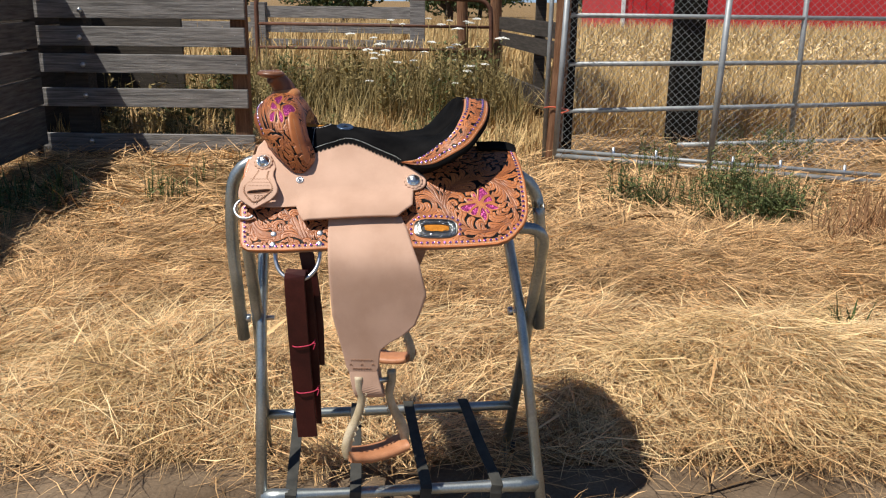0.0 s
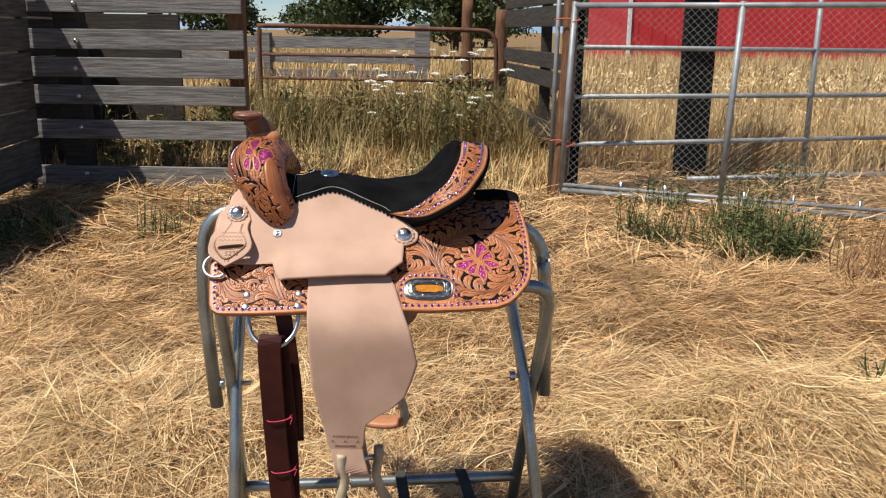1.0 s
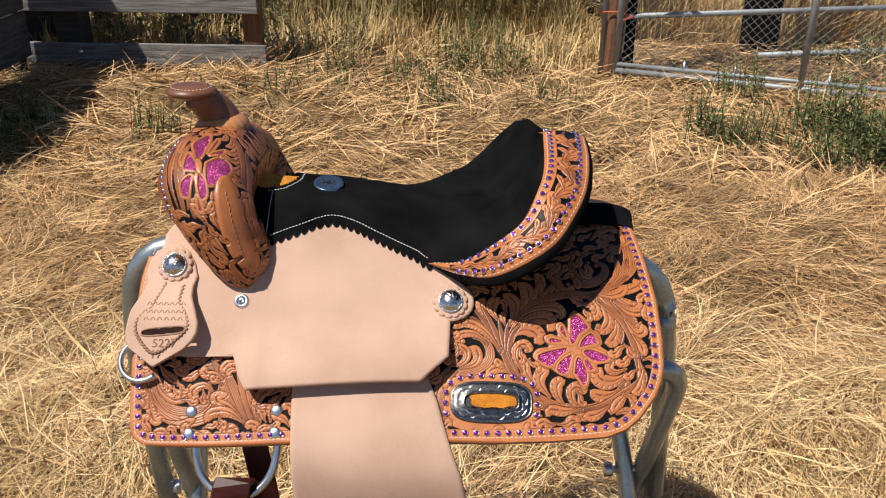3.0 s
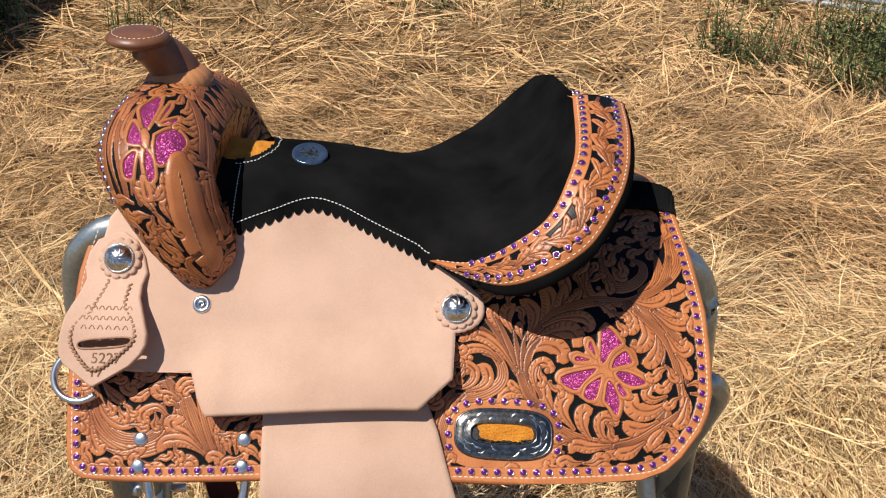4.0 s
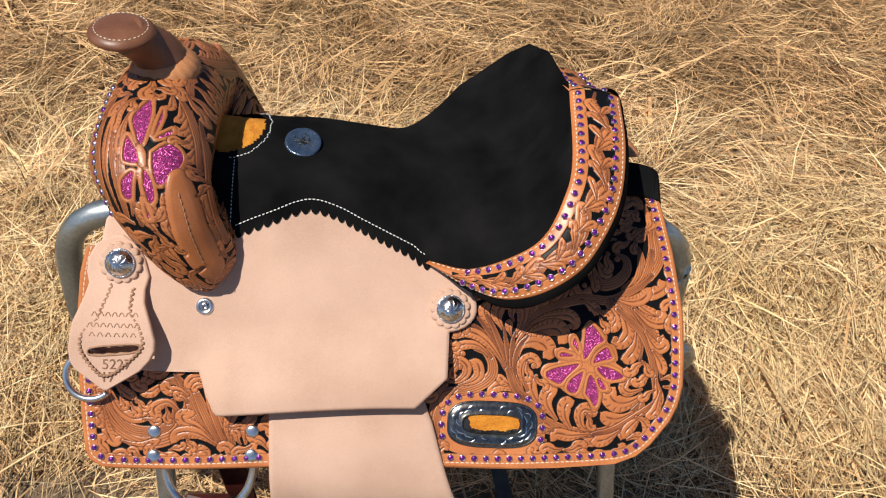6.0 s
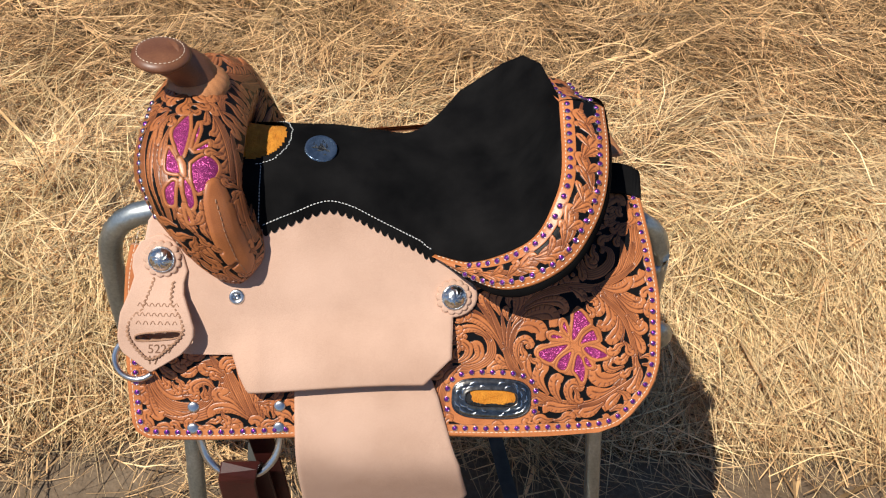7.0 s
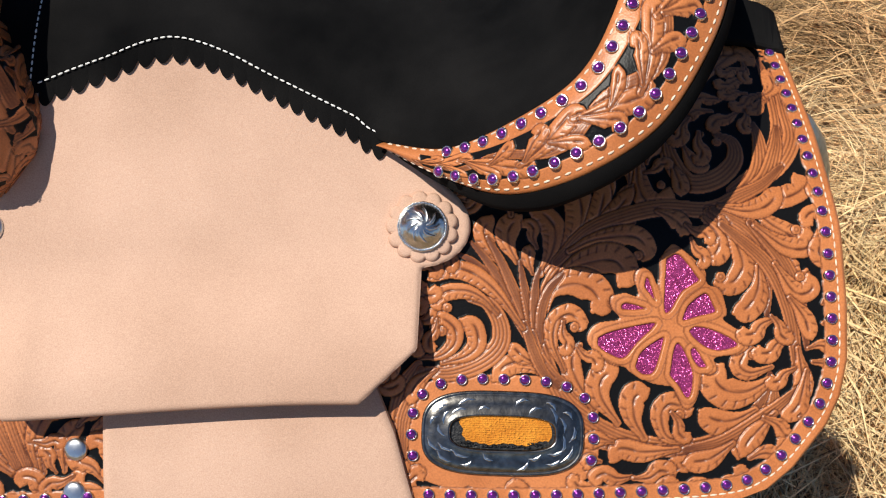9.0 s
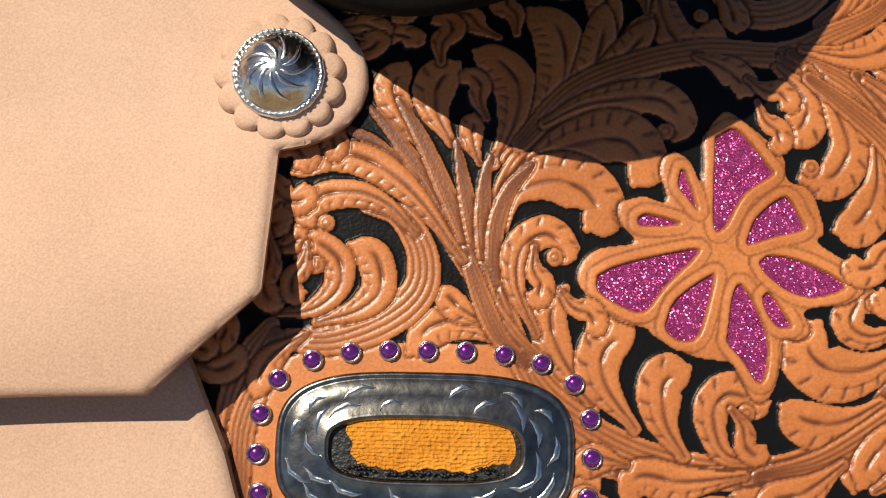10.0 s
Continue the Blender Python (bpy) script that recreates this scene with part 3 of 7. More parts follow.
def weed(x, y, h, n, seed, mat=GREEN, spread=0.5, label="low green leafy weed"):
    """Branching stems with many small pointed leaves."""
    r = np.random.RandomState(seed)
    w = thing("weed", label, "weed", "weeds in the straw", at=pose(x, y, float(ground_z(x, y))))
    V, F = [], []
    for k in range(n):
        a = r.uniform(0, 6.28)
        tilt = r.uniform(0.05, 0.9) * spread
        L = h * r.uniform(0.5, 1.0)
        b0 = np.array([r.normal(0, 0.09) * spread * 2, r.normal(0, 0.09) * spread * 2, 0])
        tip = b0 + L * np.array([math.cos(a) * tilt, math.sin(a) * tilt, 1 - 0.3 * tilt])
        o = len(V)
        e = np.array([0.003, 0.001, 0])
        V += [b0 - e, b0 + e, tip + e * 0.4, tip - e * 0.4]
        F.append((o, o + 1, o + 2, o + 3))
        for j in range(11):
            q = (j + 1.5) / 12
            p = b0 + (tip - b0) * q
            la = r.uniform(0, 6.28)
            ll = h * r.uniform(0.07, 0.16) * (1.2 - 0.6 * q)
            d = np.array([math.cos(la), math.sin(la), r.uniform(0.0, 0.8)])
            s = np.array([-math.sin(la), math.cos(la), r.uniform(-0.4, 0.4)]) * ll * 0.2
            o = len(V)
            V += [p, p + d * ll * 0.5 + s, p + d * ll, p + d * ll * 0.5 - s]
            F.append((o, o + 1, o + 2, o + 3))
    part("foliage", mesh_of("foliage", V, F, [mat], False), w)
    return w


rw = random.Random(9)
for k in range(15):
    weed(rw.uniform(1.15, 2.3), rw.uniform(5.3, 6.9), rw.uniform(0.22, 0.46), 26, 40 + k)
for k in range(5):
    weed(rw.uniform(-2.85, -2.4), rw.uniform(4.9, 5.5), rw.uniform(0.16, 0.3), 16, 60 + k)
for k in range(4):
    weed(rw.uniform(-2.1, -1.7), rw.uniform(5.6, 6.2), rw.uniform(0.2, 0.34), 9, 70 + k, GREEN, 0.3)
for k in range(16):
    weed(rw.uniform(-1.6, 0.7), rw.uniform(7.4, 8.6), rw.uniform(0.25, 0.45), 16, 80 + k, OLIVE if k % 2 else GREEN, 0.5)
for k in range(16):
    weed(rw.uniform(-1.35, 0.55), rw.uniform(6.35, 7.4), rw.uniform(0.16, 0.32), 12, 180 + k)
for k in range(40):
    weed(rw.uniform(-2.6, 0.7), rw.uniform(9.0, 12.2), rw.uniform(0.6, 1.0), 22, 100 + k, OLIVE if k % 3 else GREEN, 0.35, "tall olive green weed before the rusty gate")
for k in range(8):
    weed(rw.uniform(-3.2, -1.8), rw.uniform(7.9, 8.6), rw.uniform(0.5, 0.9), 14, 140 + k, GREEN if k % 2 else OLIVE, 0.35, "thin green weed growing behind the fence boards")
for k in range(5):
    weed(rw.uniform(2.6, 3.4), rw.uniform(7.4, 8.3), rw.uniform(0.3, 0.5), 14, 150 + k)


def umbel(x, y, h, seed, r0):
    """A wild carrot: a thin stem under a flat white flower head."""
    r = np.random.RandomState(seed)
    u = thing("wild_carrot", "wild carrot with a flat white flower head", "flower", "white flowers among the weeds", at=pose(x, y, 0))
    part("stem", tube("stem", [(0, 0, 0), (0.02, 0.01, h * 0.5), (0.0, 0.02, h)], 0.004, OLIVE, 6, 5), u)
    V, F = [], []
    for k in range(46):
        a, q = r.uniform(0, 6.28), math.sqrt(r.rand()) * r0
        c = np.array([q * math.cos(a), 0.02 + q * math.sin(a), h + 0.01 - 1.2 * q * q / r0 * 0.2 + r.uniform(-0.004, 0.004)])
        s = r0 * 0.16
        o = len(V)
        V += [c + (-s, -s, 0.002), c + (s, -s, -0.001), c + (s, s, 0.002), c + (-s, s, 0.0), c + (0, 0, s * 0.7)]
        F += [(o, o + 1, o + 4), (o + 1, o + 2, o + 4), (o + 2, o + 3, o + 4), (o + 3, o, o + 4), (o + 3, o + 2, o + 1, o)]
    part("flower_head", mesh_of("flower_head", V, F, [FLOWER], False), u, "flat white flower head")


for k in range(34):
    q = rw.random()
    umbel(rw.uniform(-0.95, 0.55), rw.uniform(8.6, 11.5), rw.uniform(0.45, 1.12), 200 + k, rw.uniform(0.035, 0.06))
umbel(0.62, 9.0, 0.95, 250, 0.075)
# weeds at the fence foot and beside the heap
blades("weeds", 420, (-3.2, -2.35), (5.2, 6.0), (0.12, 0.32), (0.006, 0.013), GREEN_WEED, "low green weeds at the foot of the fence", 0.7, 41, None, 0, 0.9, "weeds")
blades("weeds", 36, (1.46, 1.54), (2.95, 3.05), (0.10, 0.24), (0.006, 0.012), GREEN_WEED, "single green weed standing in the straw", 0.8, 42, None, 0, 0.9, "weeds")
blades("dry_weeds", 260, (2.15, 2.6), (4.4, 4.9), (0.2, 0.5), (0.004, 0.008), DRY_WEED, "rusty brown dry weeds standing in the straw", 0.8, 43, None, 0, 0.7, "weeds")

# ---- saddle rack ----
rack = thing("saddle_rack", "folding galvanised tube saddle rack with webbing shelf straps", "saddle rack")
RC, RA = Vector((-0.112, 2.055, 0.0)), radians(6.0)


def rk(a, b, z):
    return (RC.x + a * math.cos(RA) - b * math.sin(RA), RC.y + a * math.sin(RA) + b * math.cos(RA), z)


def bend(pts, r, n=7):
    """Rounds the corners of a polyline with arcs of about radius r."""
    p = [Vector(q) for q in pts]
    out = [p[0]]
    for a, b, c in zip(p, p[1:], p[2:]):
        d1, d2 = (a - b).normalized(), (c - b).normalized()
        for k in range(n):
            t = k / (n - 1)
            e, f = b + d1 * r, b + d2 * r
            out.append(e * (1 - t) ** 2 + b * 2 * t * (1 - t) + f * t ** 2)
    return [tuple(q) for q in out + [p[-1]]]


TR = 0.0135
part("front_frame", tube("front_frame", bend([rk(-0.340, -0.235, 0.015), rk(-0.337, 0, 0.543), rk(-0.325, 0.115, 0.81), rk(0.28, 0.115, 0.81), rk(0.318, 0, 0.543), rk(0.352, -0.235, 0.015)], 0.05), TR, GALV, raw=True, sides=14), rack)
part("rear_frame", tube("rear_frame", bend([rk(-0.362, 0.235, 0.015), rk(-0.345, 0, 0.543), rk(-0.352, -0.105, 0.79), rk(0.352, -0.105, 0.79), rk(0.345, 0, 0.543), rk(0.335, 0.235, 0.015)], 0.06), TR * 1.05, GALV, raw=True, sides=14), rack)
part("top_frame", tube("top_frame", bend([rk(-0.382, 0.0, 0.49), rk(-0.40, 0.0, 0.76), rk(-0.385, 0.0, 0.945), rk(0.343, 0.0, 0.90), rk(0.363, 0.0, 0.74), rk(0.368, 0.0, 0.495)], 0.085), TR * 1.1, GALV, raw=True, sides=14), rack)
part("crossbar", tube("crossbar", [rk(-0.34, -0.172, 0.145), rk(0.34, -0.172, 0.145)], [TR * 1.5, TR, TR, TR, TR * 1.5], GALV, 16, 12), rack, "flattened-end lower tube")
part("crossbar", tube("crossbar", [rk(-0.352, 0.15, 0.205), rk(0.335, 0.15, 0.205)], TR, GALV, 6, 12), rack)
for a in (-0.33, 0.33):
    part("bolt", tube("bolt", [rk(a - 0.03, 0, 0.543), rk(a + 0.025, 0, 0.543)], 0.006, STEEL, 2, 8), rack, "steel pivot bolt")
    part("bolt", tube("bolt", [rk(a - 0.045, 0, 0.543), rk(a - 0.033, 0, 0.543)], 0.011, STEEL, 2, 6), rack, "steel nut")
for s in (-1, 1):
    for b, q in ((-0.235, 0.35), (0.235, 0.35)):
        part("foot_cap", tube("foot_cap", [rk(s * q, b, 0.0), rk(s * q, b, 0.05)], 0.017, BLACK_DYE, 2, 12), rack, "black rubber foot")


def strap_mesh(name, pts, width, thick, mat, wdir=(1, 0, 0), n=30, widths=None):
    """A flat strap along a path, width along wdir."""
    p = spline(pts, n)
    tan = np.gradient(p, axis=0)
    tan /= np.linalg.norm(tan, axis=1)[:, None]
    w = np.array(wdir, float)
    ww = np.interp(np.linspace(0, 1, n), np.linspace(0, 1, len(widths)), widths) if widths is not None else np.full(n, width)
    V, rows = [], 8
    for i in range(n):
        wd = w - tan[i] * np.dot(w, tan[i])
        wd /= np.linalg.norm(wd)
        no = np.cross(tan[i], wd)
        h, t = ww[i] / 2, thick / 2
        e = min(t * 0.8, 0.0015)
        for a, b in ((-h, -t + e), (-h + e, -t), (h - e, -t), (h, -t + e), (h, t - e), (h - e, t), (-h + e, t), (-h, t - e)):
            V.append(p[i] + wd * a + no * b)
    F = [tuple(f) for f in grid_faces(n, rows, True)]
    F.append(tuple(range(rows)))
    F.append(tuple((n - 1) * rows + k for k in range(rows))[::-1])
    return mesh_of(name, V, F, [mat], False)


for a0, a1 in ((-0.262, -0.268), (-0.105, -0.112), (0.04, 0.06), (0.195, 0.235)):
    m0, m1 = Vector(rk(a1, -0.172, 0.145)), Vector(rk(a0, 0.15, 0.205))
    up = Vector((0, 0, 0.0165))
    fw = Vector((0, -0.017, 0))
    loop = [m1 + Vector((0, 0.02, -0.03)), m1 + Vector((0, 0.018, 0.0)), m1 + up, m1 * 0.5 + m0 * 0.5 + up * 0.6, m0 + up, m0 + fw, m0 + Vector((0, -0.012, -0.035))]
    part("webbing_strap", strap_mesh("webbing_strap", [tuple(v) for v in loop], 0.028, 0.0025, WEBBING, n=40), rack, "dark woven webbing shelf strap")

# ---- western saddle ----
saddle = thing("western_saddle", "carved tan leather western saddle with black suede seat and purple crystals", "saddle")


def mid_y(x):
    return 2.070 + 0.10 * (x + 0.4)


def lower(x):
    """The skirts hang a little lower towards the front."""
    return -0.008 * smoothstep(-0.12, -0.40, x)


def flank_y(x, z):
    """The slope of the skirts on the camera's side of the saddle; behind the seat they arch over to the middle."""
    x, z = np.asarray(x, float), np.asarray(z, float)
    d = z - 0.795
    f = 1.814 + 0.86 * d
    r = 1.820 + 1.04 * d + 29.0 * np.maximum(d - 0.105, 0) ** 2 * smoothstep(-0.05, 0.09, x)
    return f + (r - f) * smoothstep(-0.42, 0.0, x)


def flank(x, z, off=0.0):
    """Point on the flank, off metres proud of it."""
    x = np.asarray(x, float)
    z = np.asarray(z, float) + lower(x)
    y = flank_y(x, z)
    e = 1e-3
    gx_ = (flank_y(x + e, z) - flank_y(x - e, z)) / (2 * e)
    gz_ = (flank_y(x, z + e) - flank_y(x, z - e)) / (2 * e)
    n = np.stack([gx_, -np.ones_like(y), gz_], -1)
    n /= np.linalg.norm(n, axis=-1)[..., None]
    return np.stack([x, y, z], -1) + n * np.asarray(off)[..., None]


def fender_at(x, z, off=0.0):
    x, z = np.asarray(x, float), np.asarray(z, float)
    y = 1.790 + 0.012 * smoothstep(0.75, 0.5, z)
    f = flank_y(x, z) - 0.0065
    y = 0.014 * np.logaddexp(y / 0.014, f / 0.014) - 0.004
    return np.stack([x + 0 * y, y - np.asarray(off), z + 0 * y], -1)


def chain(pairs):
    z = np.array([p[0] for p in pairs])
    x = np.array([p[1] for p in pairs])
    return lambda q: np.interp(q, z, x)


def mirror_mesh(me, name, drop=0.0, skew=0.0):
    m = me.copy()
    m.name = name
    co = np.zeros(len(m.vertices) * 3, np.float32)
    m.vertices.foreach_get("co", co)
    co = co.reshape(-1, 3)
    x_, y_ = co[:, 0].copy(), co[:, 1].copy()
    co[:, 1] = 2 * mid_y(x_) - y_
    co[:, 0] -= skew * (mid_y(x_) - y_)
    co[:, 2] -= drop
    m.vertices.foreach_set("co", co.ravel())
    m.flip_normals()
    m.update()
    return m


def sheet(name, left, right, z0, z1, nx, nz, base, thick, mats, surf=flank, relief=None, hole=None, round_edge=0.002, paint=None, columns=False):
    """A leather sheet ruled in rows of z between two edge chains, with thickness and softened edges; relief(x, z) is added to its face."""
    L, R = chain(left), chain(right)
    zz = np.linspace(z0, z1, nz)
    u = np.linspace(0, 1, nx)
    Z = np.repeat(zz[:, None], nx, 1)
    X = L(zz)[:, None] * (1 - u) + R(zz)[:, None] * u
    if columns:
        X = np.clip(np.linspace(X.min(), X.max(), nx)[None, :], L(zz)[:, None], R(zz)[:, None])
    edge = np.minimum(np.minimum((X - X[:, :1]), (X[:, -1:] - X)), np.minimum(Z - z0, z1 - Z) * 1.4)
    drop = round_edge * (1 - np.sqrt(np.clip(edge / max(round_edge, 1e-6), 0, 1)))
    base = base(X, Z) if callable(base) else base + 0 * X
    off = base + thick - drop
    if relief is not None:
        off = off + relief(X, Z) * np.clip(edge / 0.003, 0, 1)
    top = surf(X, Z, off)
    bot = surf(X, Z, base)
    V = np.concatenate([top.reshape(-1, 3), bot.reshape(-1, 3)])
    F = grid_faces(nz, nx)
    keep = np.ones(len(F), bool)
    if hole is not None:
        xc = (X[:-1, :-1] + X[1:, 1:]) / 2
        zc = (Z[:-1, :-1] + Z[1:, 1:]) / 2
        keep = ~hole(xc, zc).ravel()
    fm = np.zeros(int(keep.sum()), int)
    if paint is not None:
        xc = (X[:-1, :-1] + X[1:, 1:]) / 2
        zc = (Z[:-1, :-1] + Z[1:, 1:]) / 2
        fm = paint(xc, zc).ravel()[keep].astype(int)
    N = nx * nz
    rim = np.r_[np.arange(nx), np.arange(1, nz) * nx + nx - 1, (nz - 1) * nx + np.arange(nx - 2, -1, -1), np.arange(nz - 2, 0, -1) * nx]
    nxt = np.roll(rim, -1)
    SF = np.stack([rim, rim + N, nxt + N, nxt], -1)
    if hole is not None:
        SF = SF[~hole((X.ravel()[rim] + X.ravel()[nxt]) / 2, (Z.ravel()[rim] + Z.ravel()[nxt]) / 2)]
    faces = np.concatenate([F[keep], F[keep][:, ::-1] + N, SF])
    me = big_mesh(name, V, faces, mats[0], True)
    for m in mats[1:]:
        me.materials.append(m)
    mi = np.concatenate([fm, np.full(int(keep.sum()), len(mats) - 1), np.full(len(SF), len(mats) - 1)]).astype(np.int32)
    me.polygons.foreach_set("material_index", mi)
    sm = np.concatenate([np.ones(int(keep.sum())), np.ones(int(keep.sum())), np.zeros(len(SF))]).astype(bool)
    me.polygons.foreach_set("use_smooth", sm)
    me.update()
    return me


SK_L = [(0.785, -0.405), (0.787, -0.425), (0.792, -0.436), (0.80, -0.441), (0.829, -0.446), (0.871, -0.4505), (0.909, -0.4525), (0.94, -0.451), (0.974, -0.442), (1.0, -0.424), (1.03, -0.39)]
SK_R = [(0.785, -0.02), (0.788, 0.06), (0.7925, 0.122), (0.799, 0.145), (0.808, 0.160), (0.826, 0.180), (0.838, 0.188), (0.853, 0.1925), (0.876, 0.1925), (0.909, 0.189), (0.935, 0.183), (0.950, 0.177), (0.9615, 0.171)]
SK_TOP = 0.9615

# ---- carved leather ----
class Carving:
    """A flat drawing in millimetres of carved leather: height, dye (1 tan, 0 black) and knife cuts. fold maps (x, z) to the drawing's plane."""

    def __init__(self, a0, a1, b0, b1, res=0.5, to_plane=None):
        self.res, self.a0, self.b0 = res, a0, b0
        self.A = np.arange(a0, a1, res)
        self.B = np.arange(b0, b1, res)
        shape = (len(self.A), len(self.B))
        self.H = np.full(shape, -0.35)
        self.dye = np.zeros(shape)
        self.cut = np.zeros(shape)
        self.hole = np.zeros(shape, bool)
        self.map = to_plane or (lambda p: p)
        r = np.random.RandomState(4)
        self.H += 0.12 * r.rand(*shape)

    def _near(self, pts, reach):
        c = spline([self.map(p) for p in pts], 30)
        n = int(np.clip(np.linalg.norm(np.diff(c, axis=0), axis=1).sum() / 0.8, 30, 400))
        c = spline([self.map(p) for p in pts], n)
        i0, i1 = np.searchsorted(self.A, [c[:, 0].min() - reach, c[:, 0].max() + reach])
        j0, j1 = np.searchsorted(self.B, [c[:, 1].min() - reach, c[:, 1].max() + reach])
        if i1 <= i0 or j1 <= j0:
            return None
        a, b = self.A[i0:i1][:, None], self.B[j0:j1][None, :]
        best = np.full((i1 - i0, j1 - j0), 1e9)
        idx = np.zeros(best.shape, int)
        for k in range(n):
            d = (a - c[k, 0]) ** 2 + (b - c[k, 1]) ** 2
            m = d < best
            best[m], idx[m] = d[m], k
        tan = np.gradient(c, axis=0)
        tan /= np.linalg.norm(tan, axis=1)[:, None] + 1e-9
        da, db = a - c[idx, 0], b - c[idx, 1]
        side = tan[idx, 0] * db - tan[idx, 1] * da
        along = tan[idx, 0] * da + tan[idx, 1] * db
        length = np.linalg.norm(np.diff(c, axis=0), axis=1).sum()
        t = np.clip(idx / (n - 1) + along / length, -0.2, 1.2)
        return (slice(i0, i1), slice(j0, j1)), np.sqrt(best), np.sign(side), np.clip(t, 0, 1), length

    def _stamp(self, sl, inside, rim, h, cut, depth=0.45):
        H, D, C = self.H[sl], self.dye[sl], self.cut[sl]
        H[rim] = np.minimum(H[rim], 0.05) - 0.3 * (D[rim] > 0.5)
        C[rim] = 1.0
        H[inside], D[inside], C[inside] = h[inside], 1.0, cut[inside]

    def stem(self, w, *pts):
        w = w * 1.12
        q = self._near(pts, w * 1.4 + 2)
        if q is None:
            return
        sl, d, sg, t, L = q
        ww = w * (0.25 + 0.75 * np.sin(np.pi * np.clip(t * 0.9 + 0.08, 0, 1)) ** 0.7) + 1e-3
        f = d / ww
        ds = f * sg
        g = sum(np.exp(-((ds - c) * ww / 0.50) ** 2) for c in (-0.6, -0.2, 0.2, 0.6))
        h = 0.32 + 0.50 * np.sqrt(np.clip(1 - f ** 4, 0, 1)) - 0.42 * np.clip(g, 0, 1)
        self._stamp(sl, f < 1, (f >= 1) & (d < ww + 0.7), h, 0.9 * np.clip(g, 0, 1))

    def leaf(self, w, *pts):
        w = w * 1.22
        q = self._near(pts, w * 1.5 + 2)
        if q is None:
            return
        sl, d, sg, t, L = q
        grow = 0.28 + 0.72 * smoothstep(0.0, 0.62, t)
        tip = np.sqrt(np.clip(1 - (np.clip(t - 0.72, 0, 1) / 0.285) ** 2, 0, 1))
        ww = w * grow * tip + 1e-3
        f = d / ww
        ds = f * sg
        cuts = L / 5.0
        ph = (t * cuts - 0.55 * f) % 1.0
        notch = np.exp(-((ph - 0.5) / 0.10) ** 2) * smoothstep(0.32, 0.5, f) * smoothstep(0.98, 0.8, f) * (sg > 0) * smoothstep(0.12, 0.25, t) * smoothstep(0.97, 0.85, t)
        rib = np.exp(-((ds + 0.12) * ww / 0.52) ** 2) * smoothstep(0.8, 0.55, t)
        slit = np.exp(-((ds + 0.15) * ww / 0.75) ** 2) * smoothstep(0.56, 0.64, t) * smoothstep(0.86, 0.78, t)
        rib2 = np.exp(-((np.abs(ds - 0.12) - 0.36) * ww / 0.34) ** 2) * smoothstep(0.62, 0.4, t)
        h = 0.35 + 0.60 * np.sqrt(np.clip(1 - f ** 5, 0, 1)) - 0.48 * notch - 0.35 * rib - 0.28 * rib2 - 0.8 * slit
        self._stamp(sl, f < 1, (f >= 1) & (d < ww + 0.8), h, np.clip(1.0 * notch + 0.85 * rib + 0.7 * rib2 + slit, 0, 1))

    def bulb(self, r, p):
        r = r * 0.8
        p = self.map(p)
        i0, i1 = np.searchsorted(self.A, [p[0] - r - 2, p[0] + r + 2])
        j0, j1 = np.searchsorted(self.B, [p[1] - r - 2, p[1] + r + 2])
        if i1 <= i0 or j1 <= j0:
            return
        d = np.hypot(self.A[i0:i1][:, None] - p[0], self.B[j0:j1][None, :] - p[1])
        ring = np.exp(-((d - r * 0.45) / 0.4) ** 2)
        h = 0.4 + 0.75 * np.sqrt(np.clip(1 - (d / r) ** 2, 0, 1)) - 0.5 * ring
        self._stamp((slice(i0, i1), slice(j0, j1)), d < r, (d >= r) & (d < r + 0.7), h, 0.8 * ring)

    def cell(self, *pts, frame_w=3.4):
        """An opening cut through, with a raised leather rim round it."""
        p = np.array([self.map(q) for q in pts])
        p = spline(np.vstack([p, p[:1]]), 60)[:-1]
        i0, i1 = np.searchsorted(self.A, [p[:, 0].min() - frame_w - 2, p[:, 0].max() + frame_w + 2])
        j0, j1 = np.searchsorted(self.B, [p[:, 1].min() - frame_w - 2, p[:, 1].max() + frame_w + 2])
        a, b = np.meshgrid(self.A[i0:i1], self.B[j0:j1], indexing="ij")
        ins = np.zeros(a.shape, bool)
        d = np.full(a.shape, 1e9)
        for k in range(len(p)):
            q, r = p[k - 1], p[k]
            e = r - q
            s = np.clip(((a - q[0]) * e[0] + (b - q[1]) * e[1]) / (e @ e + 1e-9), 0, 1)
            d = np.minimum(d, np.hypot(a - q[0] - s * e[0], b - q[1] - s * e[1]))
            ins ^= ((q[1] > b) != (r[1] > b)) & (a < (r[0] - q[0]) * (b - q[1]) / (r[1] - q[1] + 1e-12) + q[0])
        H, D, C = self.H[i0:i1, j0:j1], self.dye[i0:i1, j0:j1], self.cut[i0:i1, j0:j1]
        hole = self.hole[i0:i1, j0:j1]
        frame_ = (~ins) & (d < frame_w) & ~hole
        H[frame_] = 0.95 - 0.3 * (d[frame_] / frame_w) ** 3
        D[frame_], C[frame_] = 1.0, 0.0
        rim = (~ins) & (d >= frame_w) & (d < frame_w + 0.8) & ~hole
        C[rim] = np.maximum(C[rim], 0.6)
        hole |= ins
        D[ins], C[ins] = 1.0, 0.7
        H[ins] = np.minimum(H[ins], 0.9 - 2.4 * np.clip(d[ins] / 0.7, 0, 1))

